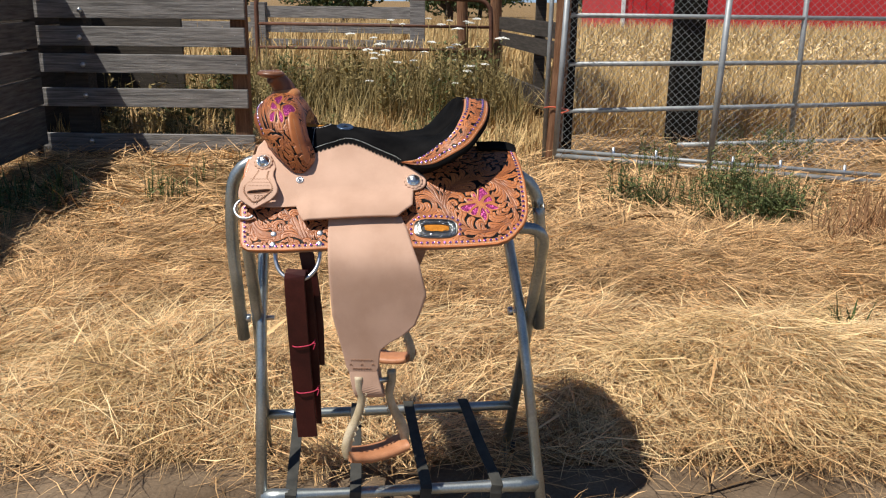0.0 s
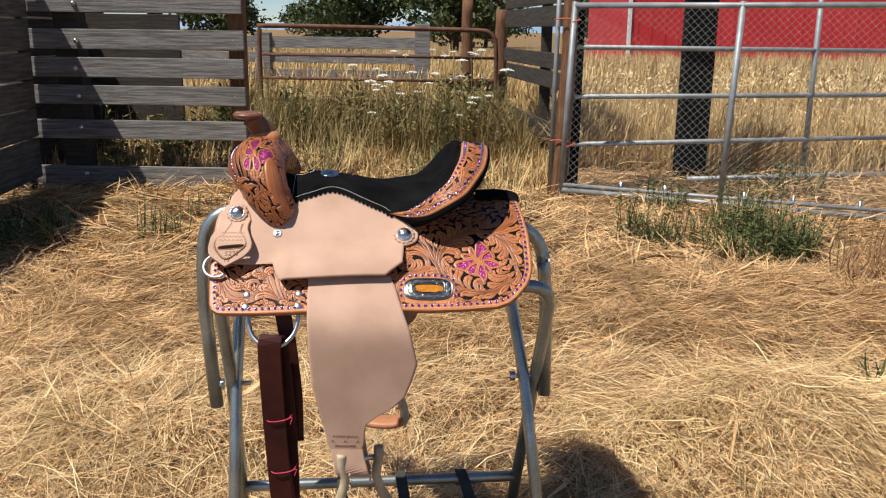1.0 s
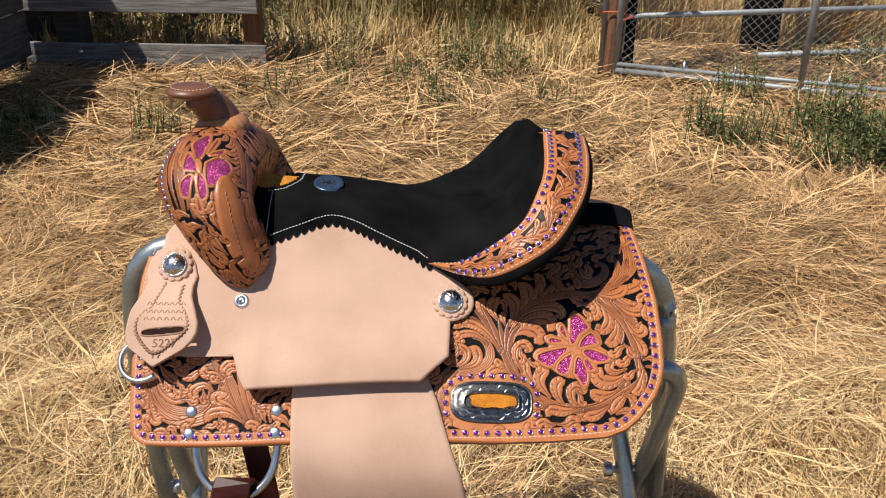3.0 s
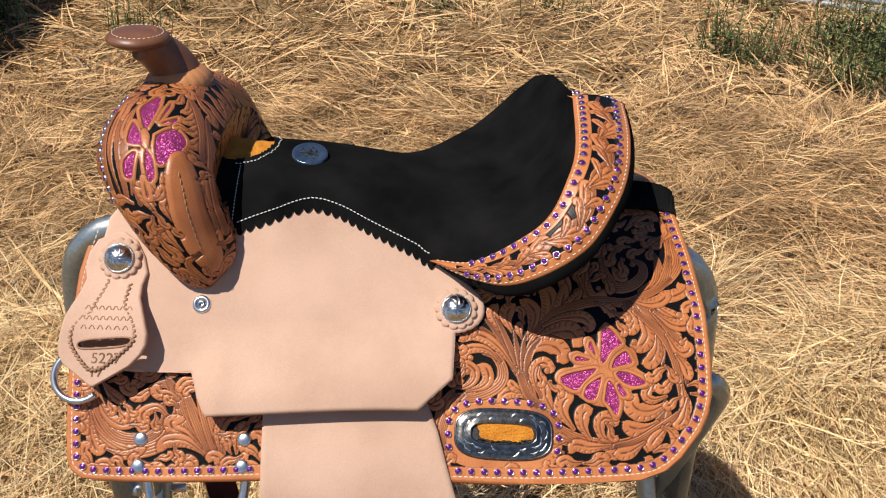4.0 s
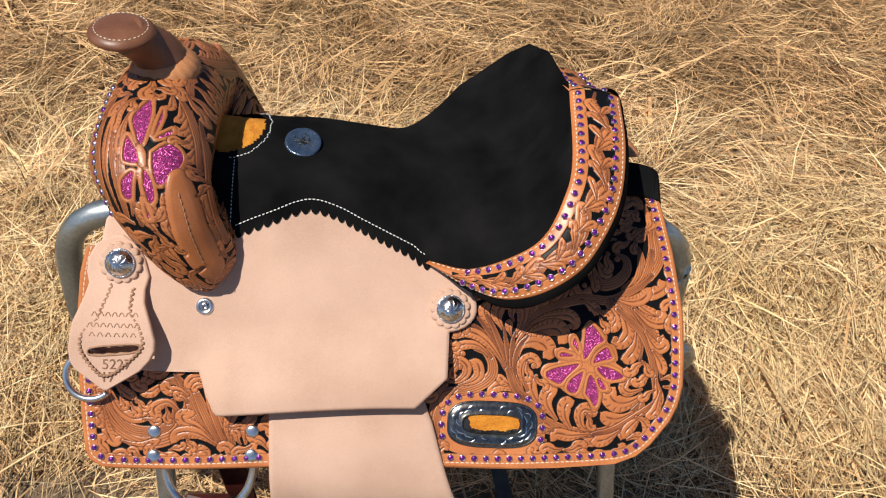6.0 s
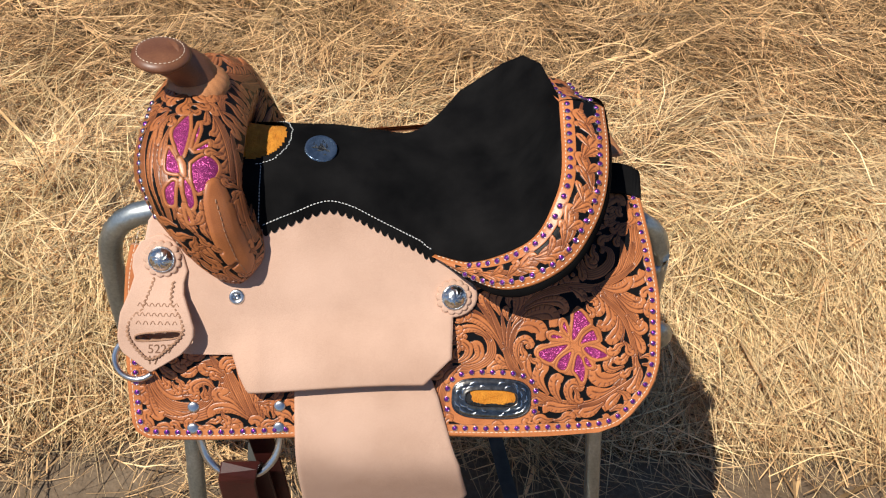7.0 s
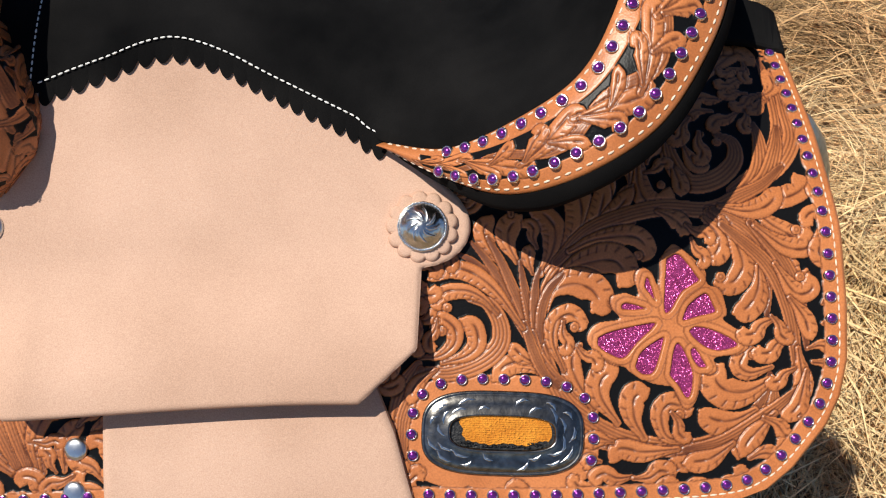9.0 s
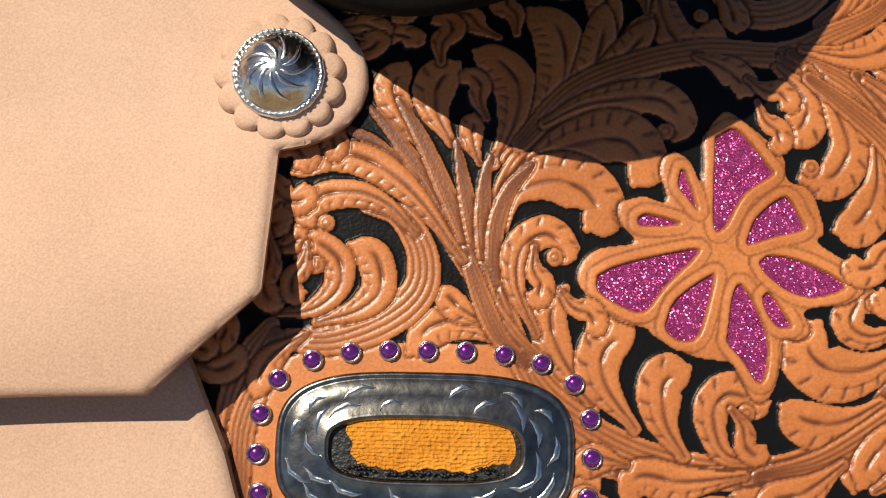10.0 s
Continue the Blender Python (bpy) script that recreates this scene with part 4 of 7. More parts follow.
    def plain(self, h, *pts):
        """A smooth raised panel inside a closed outline."""
        p = np.array([self.map(q) for q in pts])
        p = spline(np.vstack([p, p[:1]]), 240)[:-1]
        i0, i1 = np.searchsorted(self.A, [p[:, 0].min() - 2, p[:, 0].max() + 2])
        j0, j1 = np.searchsorted(self.B, [p[:, 1].min() - 2, p[:, 1].max() + 2])
        a, b = np.meshgrid(self.A[i0:i1], self.B[j0:j1], indexing="ij")
        ins = np.zeros(a.shape, bool)
        d = np.full(a.shape, 1e9)
        for k in range(len(p)):
            q, r = p[k - 1], p[k]
            d = np.minimum(d, np.hypot(a - q[0], b - q[1]))
            ins ^= ((q[1] > b) != (r[1] > b)) & (a < (r[0] - q[0]) * (b - q[1]) / (r[1] - q[1] + 1e-12) + q[0])
        hh = 0.2 + h * np.sqrt(np.clip(d / 6.0, 0, 1))
        self._stamp((slice(i0, i1), slice(j0, j1)), ins, (~ins) & (d < 1.0), hh, 0 * hh)

    def fill(self, n, seed, w=4.0, reach=4.4, size=1.0):
        """Small curled leaves in the gaps that are still wide."""
        r = np.random.RandomState(seed)
        k = int(reach / self.res)
        for _ in range(n):
            i, j = r.randint(k, len(self.A) - k), r.randint(k, len(self.B) - k)
            if self.dye[i - k:i + k:3, j - k:j + k:3].any() or self.hole[i, j]:
                continue
            a, b = self.A[i], self.B[j]
            th = 1.6 * math.sin(a / 24.0) + 1.9 * math.cos(b / 29.0) + r.normal(0, 0.25)
            u, v = np.array([math.cos(th), math.sin(th)]), np.array([-math.sin(th), math.cos(th)]) * (1 if math.sin(a / 9.0 + b / 13.0) > 0 else -1)
            c = np.array([a, b])
            pts = [c + size * q for q in (-9 * u - 3 * v, -3 * u + 0.8 * v, 3 * u + 1.5 * v, 6 * u + 5 * v, 3.5 * u + 7.5 * v)]
            keep = self.map
            self.map = lambda p: p
            self.leaf(w, *[tuple(q) for q in pts])
            self.map = keep

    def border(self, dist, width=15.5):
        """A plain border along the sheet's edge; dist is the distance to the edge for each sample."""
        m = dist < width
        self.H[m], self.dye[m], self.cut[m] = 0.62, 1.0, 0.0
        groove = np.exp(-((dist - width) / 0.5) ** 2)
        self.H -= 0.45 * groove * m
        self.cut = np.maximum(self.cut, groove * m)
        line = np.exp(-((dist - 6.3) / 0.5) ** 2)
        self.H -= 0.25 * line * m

    def soften(self):
        for arr in (self.H, self.dye):
            s = arr.copy()
            s[1:-1, 1:-1] = (4 * arr[1:-1, 1:-1] + arr[:-2, 1:-1] + arr[2:, 1:-1] + arr[1:-1, :-2] + arr[1:-1, 2:]) / 8
            arr[...] = s

    def sample(self, arr, a, b):
        u = np.clip((a - self.a0) / self.res, 0, len(self.A) - 1.001)
        v = np.clip((b - self.b0) / self.res, 0, len(self.B) - 1.001)
        i, j = u.astype(int), v.astype(int)
        u, v = u - i, v - j
        return arr[i, j] * (1 - u) * (1 - v) + arr[i + 1, j] * u * (1 - v) + arr[i, j + 1] * (1 - u) * v + arr[i + 1, j + 1] * u * v


def carved_material(name, tan1, tan2, burnish_shade):
    """Tan leather where dye is 1, black dye where 0; knife cuts take a brown of burnish plus painted groove shade."""
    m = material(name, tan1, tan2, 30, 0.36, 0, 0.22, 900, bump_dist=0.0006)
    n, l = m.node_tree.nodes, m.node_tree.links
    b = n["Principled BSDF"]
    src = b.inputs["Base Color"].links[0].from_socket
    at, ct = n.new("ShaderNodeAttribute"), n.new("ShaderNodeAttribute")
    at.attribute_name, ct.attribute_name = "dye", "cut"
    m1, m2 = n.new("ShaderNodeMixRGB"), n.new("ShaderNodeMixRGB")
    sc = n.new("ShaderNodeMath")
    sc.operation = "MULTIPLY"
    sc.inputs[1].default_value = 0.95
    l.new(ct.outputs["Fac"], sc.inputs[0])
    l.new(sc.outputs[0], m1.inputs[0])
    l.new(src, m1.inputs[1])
    m1.inputs[2].default_value = (*burnish_shade, 1)
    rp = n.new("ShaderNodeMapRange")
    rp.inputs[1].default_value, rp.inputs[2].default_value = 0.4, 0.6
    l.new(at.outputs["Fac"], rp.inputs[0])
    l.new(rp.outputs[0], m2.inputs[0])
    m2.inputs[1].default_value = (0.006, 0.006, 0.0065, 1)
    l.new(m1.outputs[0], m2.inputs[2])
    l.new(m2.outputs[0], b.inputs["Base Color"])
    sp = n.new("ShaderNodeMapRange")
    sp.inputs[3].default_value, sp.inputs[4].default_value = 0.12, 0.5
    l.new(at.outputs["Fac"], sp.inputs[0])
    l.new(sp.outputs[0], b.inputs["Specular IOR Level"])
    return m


# Last colour: burnished cuts, darkened further to paint shade into the grooves.
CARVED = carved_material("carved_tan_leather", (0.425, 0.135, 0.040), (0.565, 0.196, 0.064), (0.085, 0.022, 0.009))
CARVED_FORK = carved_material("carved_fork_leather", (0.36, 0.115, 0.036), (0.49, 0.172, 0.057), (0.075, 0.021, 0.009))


def carved_mesh(name, P, carving, a, b, mat, keep=None, flip=False):
    """A mesh over the grid of points P whose dye and cut come from the drawing at (a, b)."""
    nu, nv = P.shape[:2]
    F = grid_faces(nu, nv)
    if keep is not None:
        F = F[keep.ravel()]
    if flip:
        F = F[:, ::-1]
    me = big_mesh(name, P.reshape(-1, 3), F, mat, True)
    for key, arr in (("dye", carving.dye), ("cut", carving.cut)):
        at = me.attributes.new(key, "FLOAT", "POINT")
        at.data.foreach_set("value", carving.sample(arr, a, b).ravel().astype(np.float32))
    return me


ZB, SL = 785.0, 1.40
ZT = np.arange(785.0, 1031.0, 0.5)
ARCH = np.r_[0, np.cumsum(0.5 * np.sqrt(1 + (1.04 + 0.058 * np.maximum(ZT[1:] - 900.25, 0)) ** 2))]
ARCH = np.where(ZT <= 900, (ZT - ZB) * SL, 115 * SL + ARCH - ARCH[230])


def rise(x, z):
    """Length up the slope, in mm, from the skirt's lower edge; (x, z) in mm."""
    x, z = np.asarray(x, float), np.asarray(z, float)
    return np.where((x > -150) & (z > ZB), np.interp(z, ZT, ARCH), (z - ZB) * SL)


def plane_of(p):
    return (p[0], float(rise(p[0], p[1])))


def edge_line(n=700):
    """The outline of the near skirt, from the front top round the bottom to the rear top, as (x, z) in mm."""
    l = [(x * 1000, z * 1000) for z, x in SK_L if z < 0.995][::-1]
    r = [(x * 1000, z * 1000) for z, x in SK_R if z < 1.01]
    return spline(l + [(-250, 785.5), (-150, 785)] + r, n)


EDGE_XZ = edge_line()
EDGE_AB = np.stack([EDGE_XZ[:, 0], rise(EDGE_XZ[:, 0], EDGE_XZ[:, 1])], 1)


def inset(d, n):
    """n evenly spaced (x, z) in metres on a line d mm inside the skirt's edge."""
    t = np.gradient(EDGE_AB, axis=0)
    t /= np.linalg.norm(t, axis=1)[:, None]
    q = EDGE_AB + d * np.stack([-t[:, 1], t[:, 0]], 1)
    for _ in range(6):
        q[1:-1] = (q[:-2] + 2 * q[1:-1] + q[2:]) / 4
    s = np.r_[0, np.cumsum(np.linalg.norm(np.diff(q, axis=0), axis=1))]
    u = np.linspace(0, s[-1], n)
    a, b = np.interp(u, s, q[:, 0]), np.interp(u, s, q[:, 1])
    return np.stack([a / 1000, np.where((a > -150) & (b > 0), np.interp(b, ARCH, ZT), b / SL + ZB) / 1000], 1)


def edge_distance(c, step=4):
    d = np.full((len(c.A), len(c.B)), 1e9)
    for p in EDGE_AB[::step]:
        if c.A[0] - 30 < p[0] < c.A[-1] + 30 and c.B[0] - 30 < p[1] < c.B[-1] + 30:
            np.minimum(d, (c.A[:, None] - p[0]) ** 2 + (c.B[None, :] - p[1]) ** 2, out=d)
    return np.sqrt(d)


rear_tool = Carving(-115, 200, -5, 350, 0.5, plane_of)
rear_tool.plain(0.2, *[(-15 + 58 * math.copysign(abs(math.cos(a)) ** 0.6, math.cos(a)), 818.5 + 24 * math.copysign(abs(math.sin(a)) ** 0.6, math.sin(a))) for a in np.linspace(0, 6.1, 26)])
rear_tool.stem(5, (123, 918), (147, 926), (159, 934), (160, 943), (156, 951))
rear_tool.stem(5, (127, 917), (152, 924), (166, 932), (166, 939), (164, 946))
rear_tool.leaf(6, (116, 946), (128, 950), (143, 953), (152, 950))
rear_tool.leaf(5, (150, 942), (161, 945), (159, 949))
rear_tool.stem(6, (86, 934), (87, 927), (97, 920), (114, 921), (127, 926), (128, 931), (118, 933))
rear_tool.leaf(5, (96, 930), (103, 925), (111, 926))
rear_tool.bulb(4, (118, 931))
rear_tool.bulb(3.6, (108, 933))
rear_tool.leaf(6, (70, 931), (66, 922), (70, 915), (81, 914), (85, 918))
rear_tool.bulb(3.6, (80, 919))
rear_tool.leaf(4.5, (88, 925), (92, 920), (92, 916))
rear_tool.leaf(5.5, (38, 908), (45, 917), (44, 923), (39, 927))
rear_tool.leaf(4, (43, 909), (54, 914), (62, 919))
rear_tool.leaf(5, (49, 926), (62, 928), (70, 933))
rear_tool.stem(5, (116, 914), (134, 919), (143, 925), (145, 932), (143, 936))
rear_tool.stem(4.5, (123, 915), (144, 921), (154, 929), (158, 935))
rear_tool.leaf(6, (127, 915), (146, 915), (166, 919), (164, 923))
rear_tool.leaf(5, (131, 914), (149, 907), (165, 903), (166, 908))
rear_tool.bulb(3.6, (162, 906))
rear_tool.leaf(5, (-18, 888), (-26, 896), (-30, 903), (-25, 909))
rear_tool.leaf(6.2, (-9, 890), (-15, 898), (-14, 905), (-7, 909))
rear_tool.leaf(3.6, (1, 885), (-2, 891), (-1, 897))
rear_tool.leaf(6.6, (6, 885), (12, 895), (13, 904), (5, 910), (-1, 912))
rear_tool.leaf(7.5, (11, 886), (23, 896), (29, 907), (27, 916), (18, 921))
rear_tool.leaf(5, (20, 887), (34, 901), (41, 911), (45, 921))
rear_tool.leaf(4.4, (31, 897), (43, 906), (54, 913), (62, 918))
rear_tool.stem(4.6, (3, 864), (13, 882), (28, 894), (46, 903), (62, 907))
rear_tool.stem(4.8, (15, 890), (33, 903), (55, 909), (80, 912), (108, 912), (126, 916), (143, 920), (156, 925))
rear_tool.leaf(5, (23, 895), (36, 900), (51, 902), (64, 902), (71, 897), (68, 892))
rear_tool.bulb(3.6, (65, 894))
rear_tool.leaf(5, (77, 911), (86, 909), (92, 906), (91, 903))
rear_tool.leaf(7.5, (13, 879), (25, 888), (40, 892), (52, 892), (58, 886), (54, 881))
rear_tool.leaf(7.8, (9, 870), (13, 878), (25, 882), (37, 880), (43, 874), (38, 870))
rear_tool.stem(4, (108, 912), (125, 909), (140, 905), (148, 901))
rear_tool.stem(4.5, (108, 911), (124, 905), (136, 896), (142, 884), (143, 871))
rear_tool.stem(4, (111, 912), (129, 907), (141, 899), (147, 889))
rear_tool.leaf(5.5, (115, 913), (131, 912), (144, 914), (153, 919))
rear_tool.leaf(6, (105, 909), (114, 903), (114, 897), (107, 892))
rear_tool.leaf(6, (116, 909), (125, 900), (129, 891), (124, 884), (116, 883), (113, 886))
rear_tool.bulb(3.8, (115, 886))
rear_tool.leaf(6.2, (138, 891), (138, 881), (132, 873), (123, 871))
rear_tool.leaf(5, (138, 904), (154, 893), (165, 886), (167, 890))
rear_tool.stem(4, (145, 845), (146, 834), (134, 823), (122, 818))
rear_tool.stem(4.6, (0, 869), (10, 850), (21, 834), (36, 825), (57, 818), (80, 815), (104, 816), (127, 824), (139, 834), (145, 846))
rear_tool.stem(3.4, (31, 817), (54, 814), (78, 813), (106, 815), (129, 822))
rear_tool.leaf(5.4, (39, 830), (28, 841), (25, 850), (31, 856))
rear_tool.leaf(6.4, (54, 824), (43, 834), (43, 842), (53, 848))
rear_tool.leaf(6.4, (70, 818), (63, 826), (63, 835), (72, 838))
rear_tool.leaf(5.2, (96, 817), (83, 819), (79, 828), (85, 833), (94, 831), (91, 827))
rear_tool.bulb(3.6, (91, 828))
rear_tool.leaf(6.2, (136, 831), (123, 826), (111, 826), (103, 830))
rear_tool.leaf(8, (146, 844), (131, 838), (118, 838), (111, 843), (116, 849))
rear_tool.leaf(4.6, (146, 849), (133, 846), (126, 849), (130, 855), (137, 853))
rear_tool.bulb(3.4, (135, 854))
rear_tool.leaf(5, (90, 814), (70, 812), (56, 813), (50, 808))
rear_tool.leaf(4, (117, 816), (106, 810), (94, 808), (85, 809))
rear_tool.leaf(5, (142, 832), (135, 822), (128, 818), (126, 811))
rear_tool.leaf(4, (51, 816), (41, 817), (35, 814))
rear_tool.leaf(4, (44, 808), (38, 808), (35, 805))
rear_tool.leaf(5, (14, 842), (-2, 847), (-13, 846), (-21, 840))
rear_tool.leaf(3.8, (5, 847), (-4, 850), (-12, 855))
rear_tool.stem(2.8, (2, 854), (-9, 867), (-22, 880), (-34, 889), (-45, 893))
rear_tool.stem(2.8, (3, 854), (-6, 868), (-17, 881), (-28, 891), (-37, 898))
rear_tool.stem(2.8, (4, 854), (-3, 867), (-12, 881), (-19, 891), (-27, 900))
rear_tool.stem(2.6, (4, 854), (0, 867), (-4, 880), (-7, 890))
rear_tool.stem(2.6, (5, 854), (3, 868), (3, 880), (5, 887))
rear_tool.stem(2.6, (6, 854), (7, 869), (11, 878), (19, 885))
rear_tool.stem(3.6, (2, 860), (5, 851), (14, 843), (25, 838))
rear_tool.stem(3.0, (-3, 864), (2, 854), (9, 844), (18, 838))
rear_tool.leaf(4.6, (21, 845), (14, 856), (15, 865), (24, 869), (31, 865), (27, 862))
rear_tool.bulb(3.6, (27, 863))
rear_tool.leaf(4.6, (-4, 862), (-20, 876), (-35, 884), (-49, 886), (-62, 882))
rear_tool.stem(5.4, (-63, 843), (-46, 843), (-28, 848), (-18, 855), (-18, 864), (-26, 872), (-37, 874))
rear_tool.leaf(4.2, (-20, 868), (-29, 874), (-40, 877), (-52, 876), (-56, 871), (-51, 867))
rear_tool.bulb(3.6, (-50, 870))
rear_tool.leaf(5, (-52, 847), (-39, 850), (-32, 855), (-34, 862), (-42, 865))
rear_tool.leaf(4.4, (-66, 849), (-54, 850), (-46, 855), (-46, 861), (-54, 865), (-60, 862))
rear_tool.bulb(3.6, (-53, 860))
rear_tool.leaf(3.6, (-68, 865), (-63, 865), (-57, 868))
rear_tool.stem(5, (-67, 846), (-74, 838), (-79, 825), (-80, 812))
rear_tool.stem(4, (-65, 844), (-69, 835), (-75, 822), (-74, 805))
rear_tool.leaf(4, (-56, 844), (-67, 838), (-71, 830))
rear_tool.stem(4, (116, 907), (143, 892), (155, 875), (160, 857), (162, 837))
rear_tool.stem(3.6, (133, 908), (154, 892), (164, 874), (167, 857))
rear_tool.leaf(5, (136, 907), (154, 900), (167, 900), (165, 907))
rear_tool.bulb(3.6, (161, 906))
rear_tool.leaf(5, (148, 892), (160, 881), (169, 882), (168, 888))
rear_tool.bulb(3.4, (163, 887))
rear_tool.leaf(4.5, (157, 878), (166, 870), (170, 861))
rear_tool.leaf(5, (162, 857), (165, 842), (159, 834))
rear_tool.stem(4, (162, 840), (145, 830), (118, 818), (94, 814))
rear_tool.leaf(5, (148, 830), (134, 819), (128, 812))
rear_tool.leaf(5, (123, 817), (109, 810), (94, 808))
rear_tool.leaf(4.5, (167, 848), (162, 833), (152, 828))
rear_tool.plain(0.75, (78, 893), (85, 899), (92, 897), (105, 889), (107, 883), (115, 880), (119, 871), (117, 868), (130, 862), (133, 858), (126, 854), (112, 852), (113, 847), (108, 845), (104, 846), (103, 840), (100, 833), (94, 831), (87, 839), (81, 840), (73, 841), (61, 845), (58, 847), (48, 849), (37, 855), (35, 860), (41, 865), (54, 867), (50, 871), (49, 876), (57, 878), (65, 877), (63, 885), (67, 889), (73, 887), (77, 882))
rear_tool.cell((82, 893), (90, 895), (101, 886), (102, 884), (92, 879), (85, 871), (81, 872), frame_w=3.0)
rear_tool.cell((70, 885), (72, 884), (76, 875), (72, 878), (69, 881), frame_w=3.0)
rear_tool.cell((55, 873), (59, 874), (70, 872), (65, 871), (56, 871), frame_w=3.0)
rear_tool.cell((41, 859), (50, 862), (74, 866), (75, 864), (65, 857), (58, 851), (52, 851), (42, 855), frame_w=3.0)
rear_tool.cell((64, 848), (68, 854), (80, 860), (81, 858), (76, 846), (70, 844), (65, 846), frame_w=3.0)
rear_tool.cell((85, 846), (87, 855), (90, 858), (95, 853), (99, 845), (98, 837), (95, 835), (90, 840), (85, 844), frame_w=3.0)
rear_tool.cell((97, 855), (100, 856), (106, 850), (107, 848), (102, 848), (98, 852), frame_w=3.0)
rear_tool.cell((96, 863), (101, 865), (114, 863), (126, 858), (116, 855), (107, 856), (99, 860), frame_w=3.0)
rear_tool.cell((92, 868), (96, 874), (106, 879), (111, 874), (112, 871), (102, 869), (93, 867), frame_w=3.0)
rear_tool.fill(6000, 20, 4.6, 5.4, 1.25)
rear_tool.fill(6000, 21, 3.6, 3.9, 0.95)
rear_tool.border(edge_distance(rear_tool))
rear_tool.soften()
front_tool = Carving(-456, -190, -5, 290, 0.5, plane_of)
front_tool.stem(7.0, (-429, 848), (-413, 822), (-382, 808), (-351, 812), (-337, 828), (-335, 845), (-348, 856), (-365, 854))
front_tool.stem(5.2, (-424, 853), (-413, 835), (-392, 818), (-362, 818), (-349, 830), (-352, 841))
front_tool.leaf(5.2, (-418, 853), (-408, 836), (-392, 827), (-377, 830), (-374, 840))
front_tool.bulb(3.5, (-388, 840))
front_tool.leaf(4.6, (-414, 858), (-403, 849), (-389, 842))
front_tool.leaf(5.2, (-344, 832), (-357, 839), (-370, 834), (-364, 824))
front_tool.stem(4.6, (-306, 805), (-327, 828), (-340, 850), (-351, 863))
front_tool.stem(4.6, (-301, 805), (-319, 832), (-333, 854))
front_tool.stem(4.6, (-295, 805), (-309, 832), (-321, 858))
front_tool.stem(4.6, (-288, 805), (-302, 832), (-308, 849))
front_tool.leaf(5.2, (-311, 810), (-326, 819), (-339, 823), (-342, 829), (-329, 830))
front_tool.leaf(5.8, (-306, 805), (-326, 814), (-344, 814), (-351, 807))
front_tool.leaf(5.2, (-290, 805), (-294, 819), (-287, 831), (-272, 831))
front_tool.leaf(5.2, (-275, 805), (-276, 818), (-266, 827))
front_tool.leaf(5.2, (-423, 835), (-418, 817), (-410, 807), (-404, 811))
front_tool.leaf(4.6, (-428, 839), (-426, 823), (-422, 818))
front_tool.stem(4.6, (-424, 866), (-426, 853), (-423, 839))
front_tool.leaf(4.1, (-402, 808), (-382, 804), (-364, 809))
front_tool.fill(9000, 19, 5.0, 6.0, 1.5)
front_tool.fill(9000, 22)
front_tool.fill(6000, 32, 3.4, 3.4, 0.9)
front_tool.border(edge_distance(front_tool))
front_tool.soften()
def under_seat(x, z):
    return (z > 0.945) & (x > -0.33) & (x < 0.045 + 0.6 * (z - 0.945))


skirt_me = sheet("skirt", SK_L, SK_R, 0.785, SK_TOP, 110, 110, -0.006, 0.007, [EDGE, EDGE], hole=under_seat)
skirt = part("skirt", skirt_me, saddle, "carved tan leather skirt with black background and crystal border")
part("skirt", mirror_mesh(sheet("skirt_far", SK_L, SK_R, 0.785, SK_TOP, 60, 80, -0.004, 0.007, [LEATHER, EDGE], hole=lambda x, z: (z > 0.805) & (x > -0.36) & (x < 0.06 + 0.6 * (z - 0.945))), "skirt_far", 0.004, 0.25), saddle)


def carved_panel(name, carving, xl, xr, zl, nx, parent):
    """The carved face of the skirt between two edge functions."""
    zz = np.array(zl)
    u = np.linspace(0, 1, nx)
    X = xl(zz)[:, None] * (1 - u) + xr(zz)[:, None] * u
    Z = np.repeat(zz[:, None], nx, 1)
    a, b = X * 1000, rise(X * 1000, Z * 1000)
    h = carving.sample(carving.H, a, b) / 1000
    edge = np.minimum(np.minimum(X - xl(zz)[:, None], xr(zz)[:, None] - X), (Z - zz[0]) * 1.4)
    h = h - 0.0035 * (1 - np.sqrt(np.clip(edge / 0.0028, 0, 1)))
    P = flank(X, Z, 0.004 + h)
    keep = ~under_seat((X[:-1, :-1] + X[1:, 1:]) / 2, (Z[:-1, :-1] + Z[1:, 1:]) / 2)
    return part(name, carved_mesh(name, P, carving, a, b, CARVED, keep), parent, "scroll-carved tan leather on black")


skl, skr = chain(SK_L), chain(SK_R)
z_rear = np.r_[np.arange(0.785, 0.905, 0.00040), np.arange(0.905, SK_TOP, 0.00036)]
rear_panel = carved_panel("carved_panel", rear_tool, lambda z: np.full_like(z, -0.112), skr, z_rear, 540, skirt)
z_front = np.r_[np.arange(0.785, 0.885, 0.00042), np.arange(0.885, SK_TOP, 0.0012)]
front_panel = carved_panel("carved_panel", front_tool, skl, lambda z: np.where(z < 0.885, -0.2, -0.33), z_front, 360, skirt)

inx, inz = np.meshgrid(np.linspace(0.030, 0.150, 40), np.linspace(0.822, 0.902, 30), indexing="ij")
part("butterfly_inlay", big_mesh("butterfly_inlay", flank(inx, inz, np.full_like(inx, 0.0034)).reshape(-1, 3), grid_faces(40, 30)[:, ::-1], GLITTER, True), skirt, "magenta glitter inlay behind the butterfly cut-out")

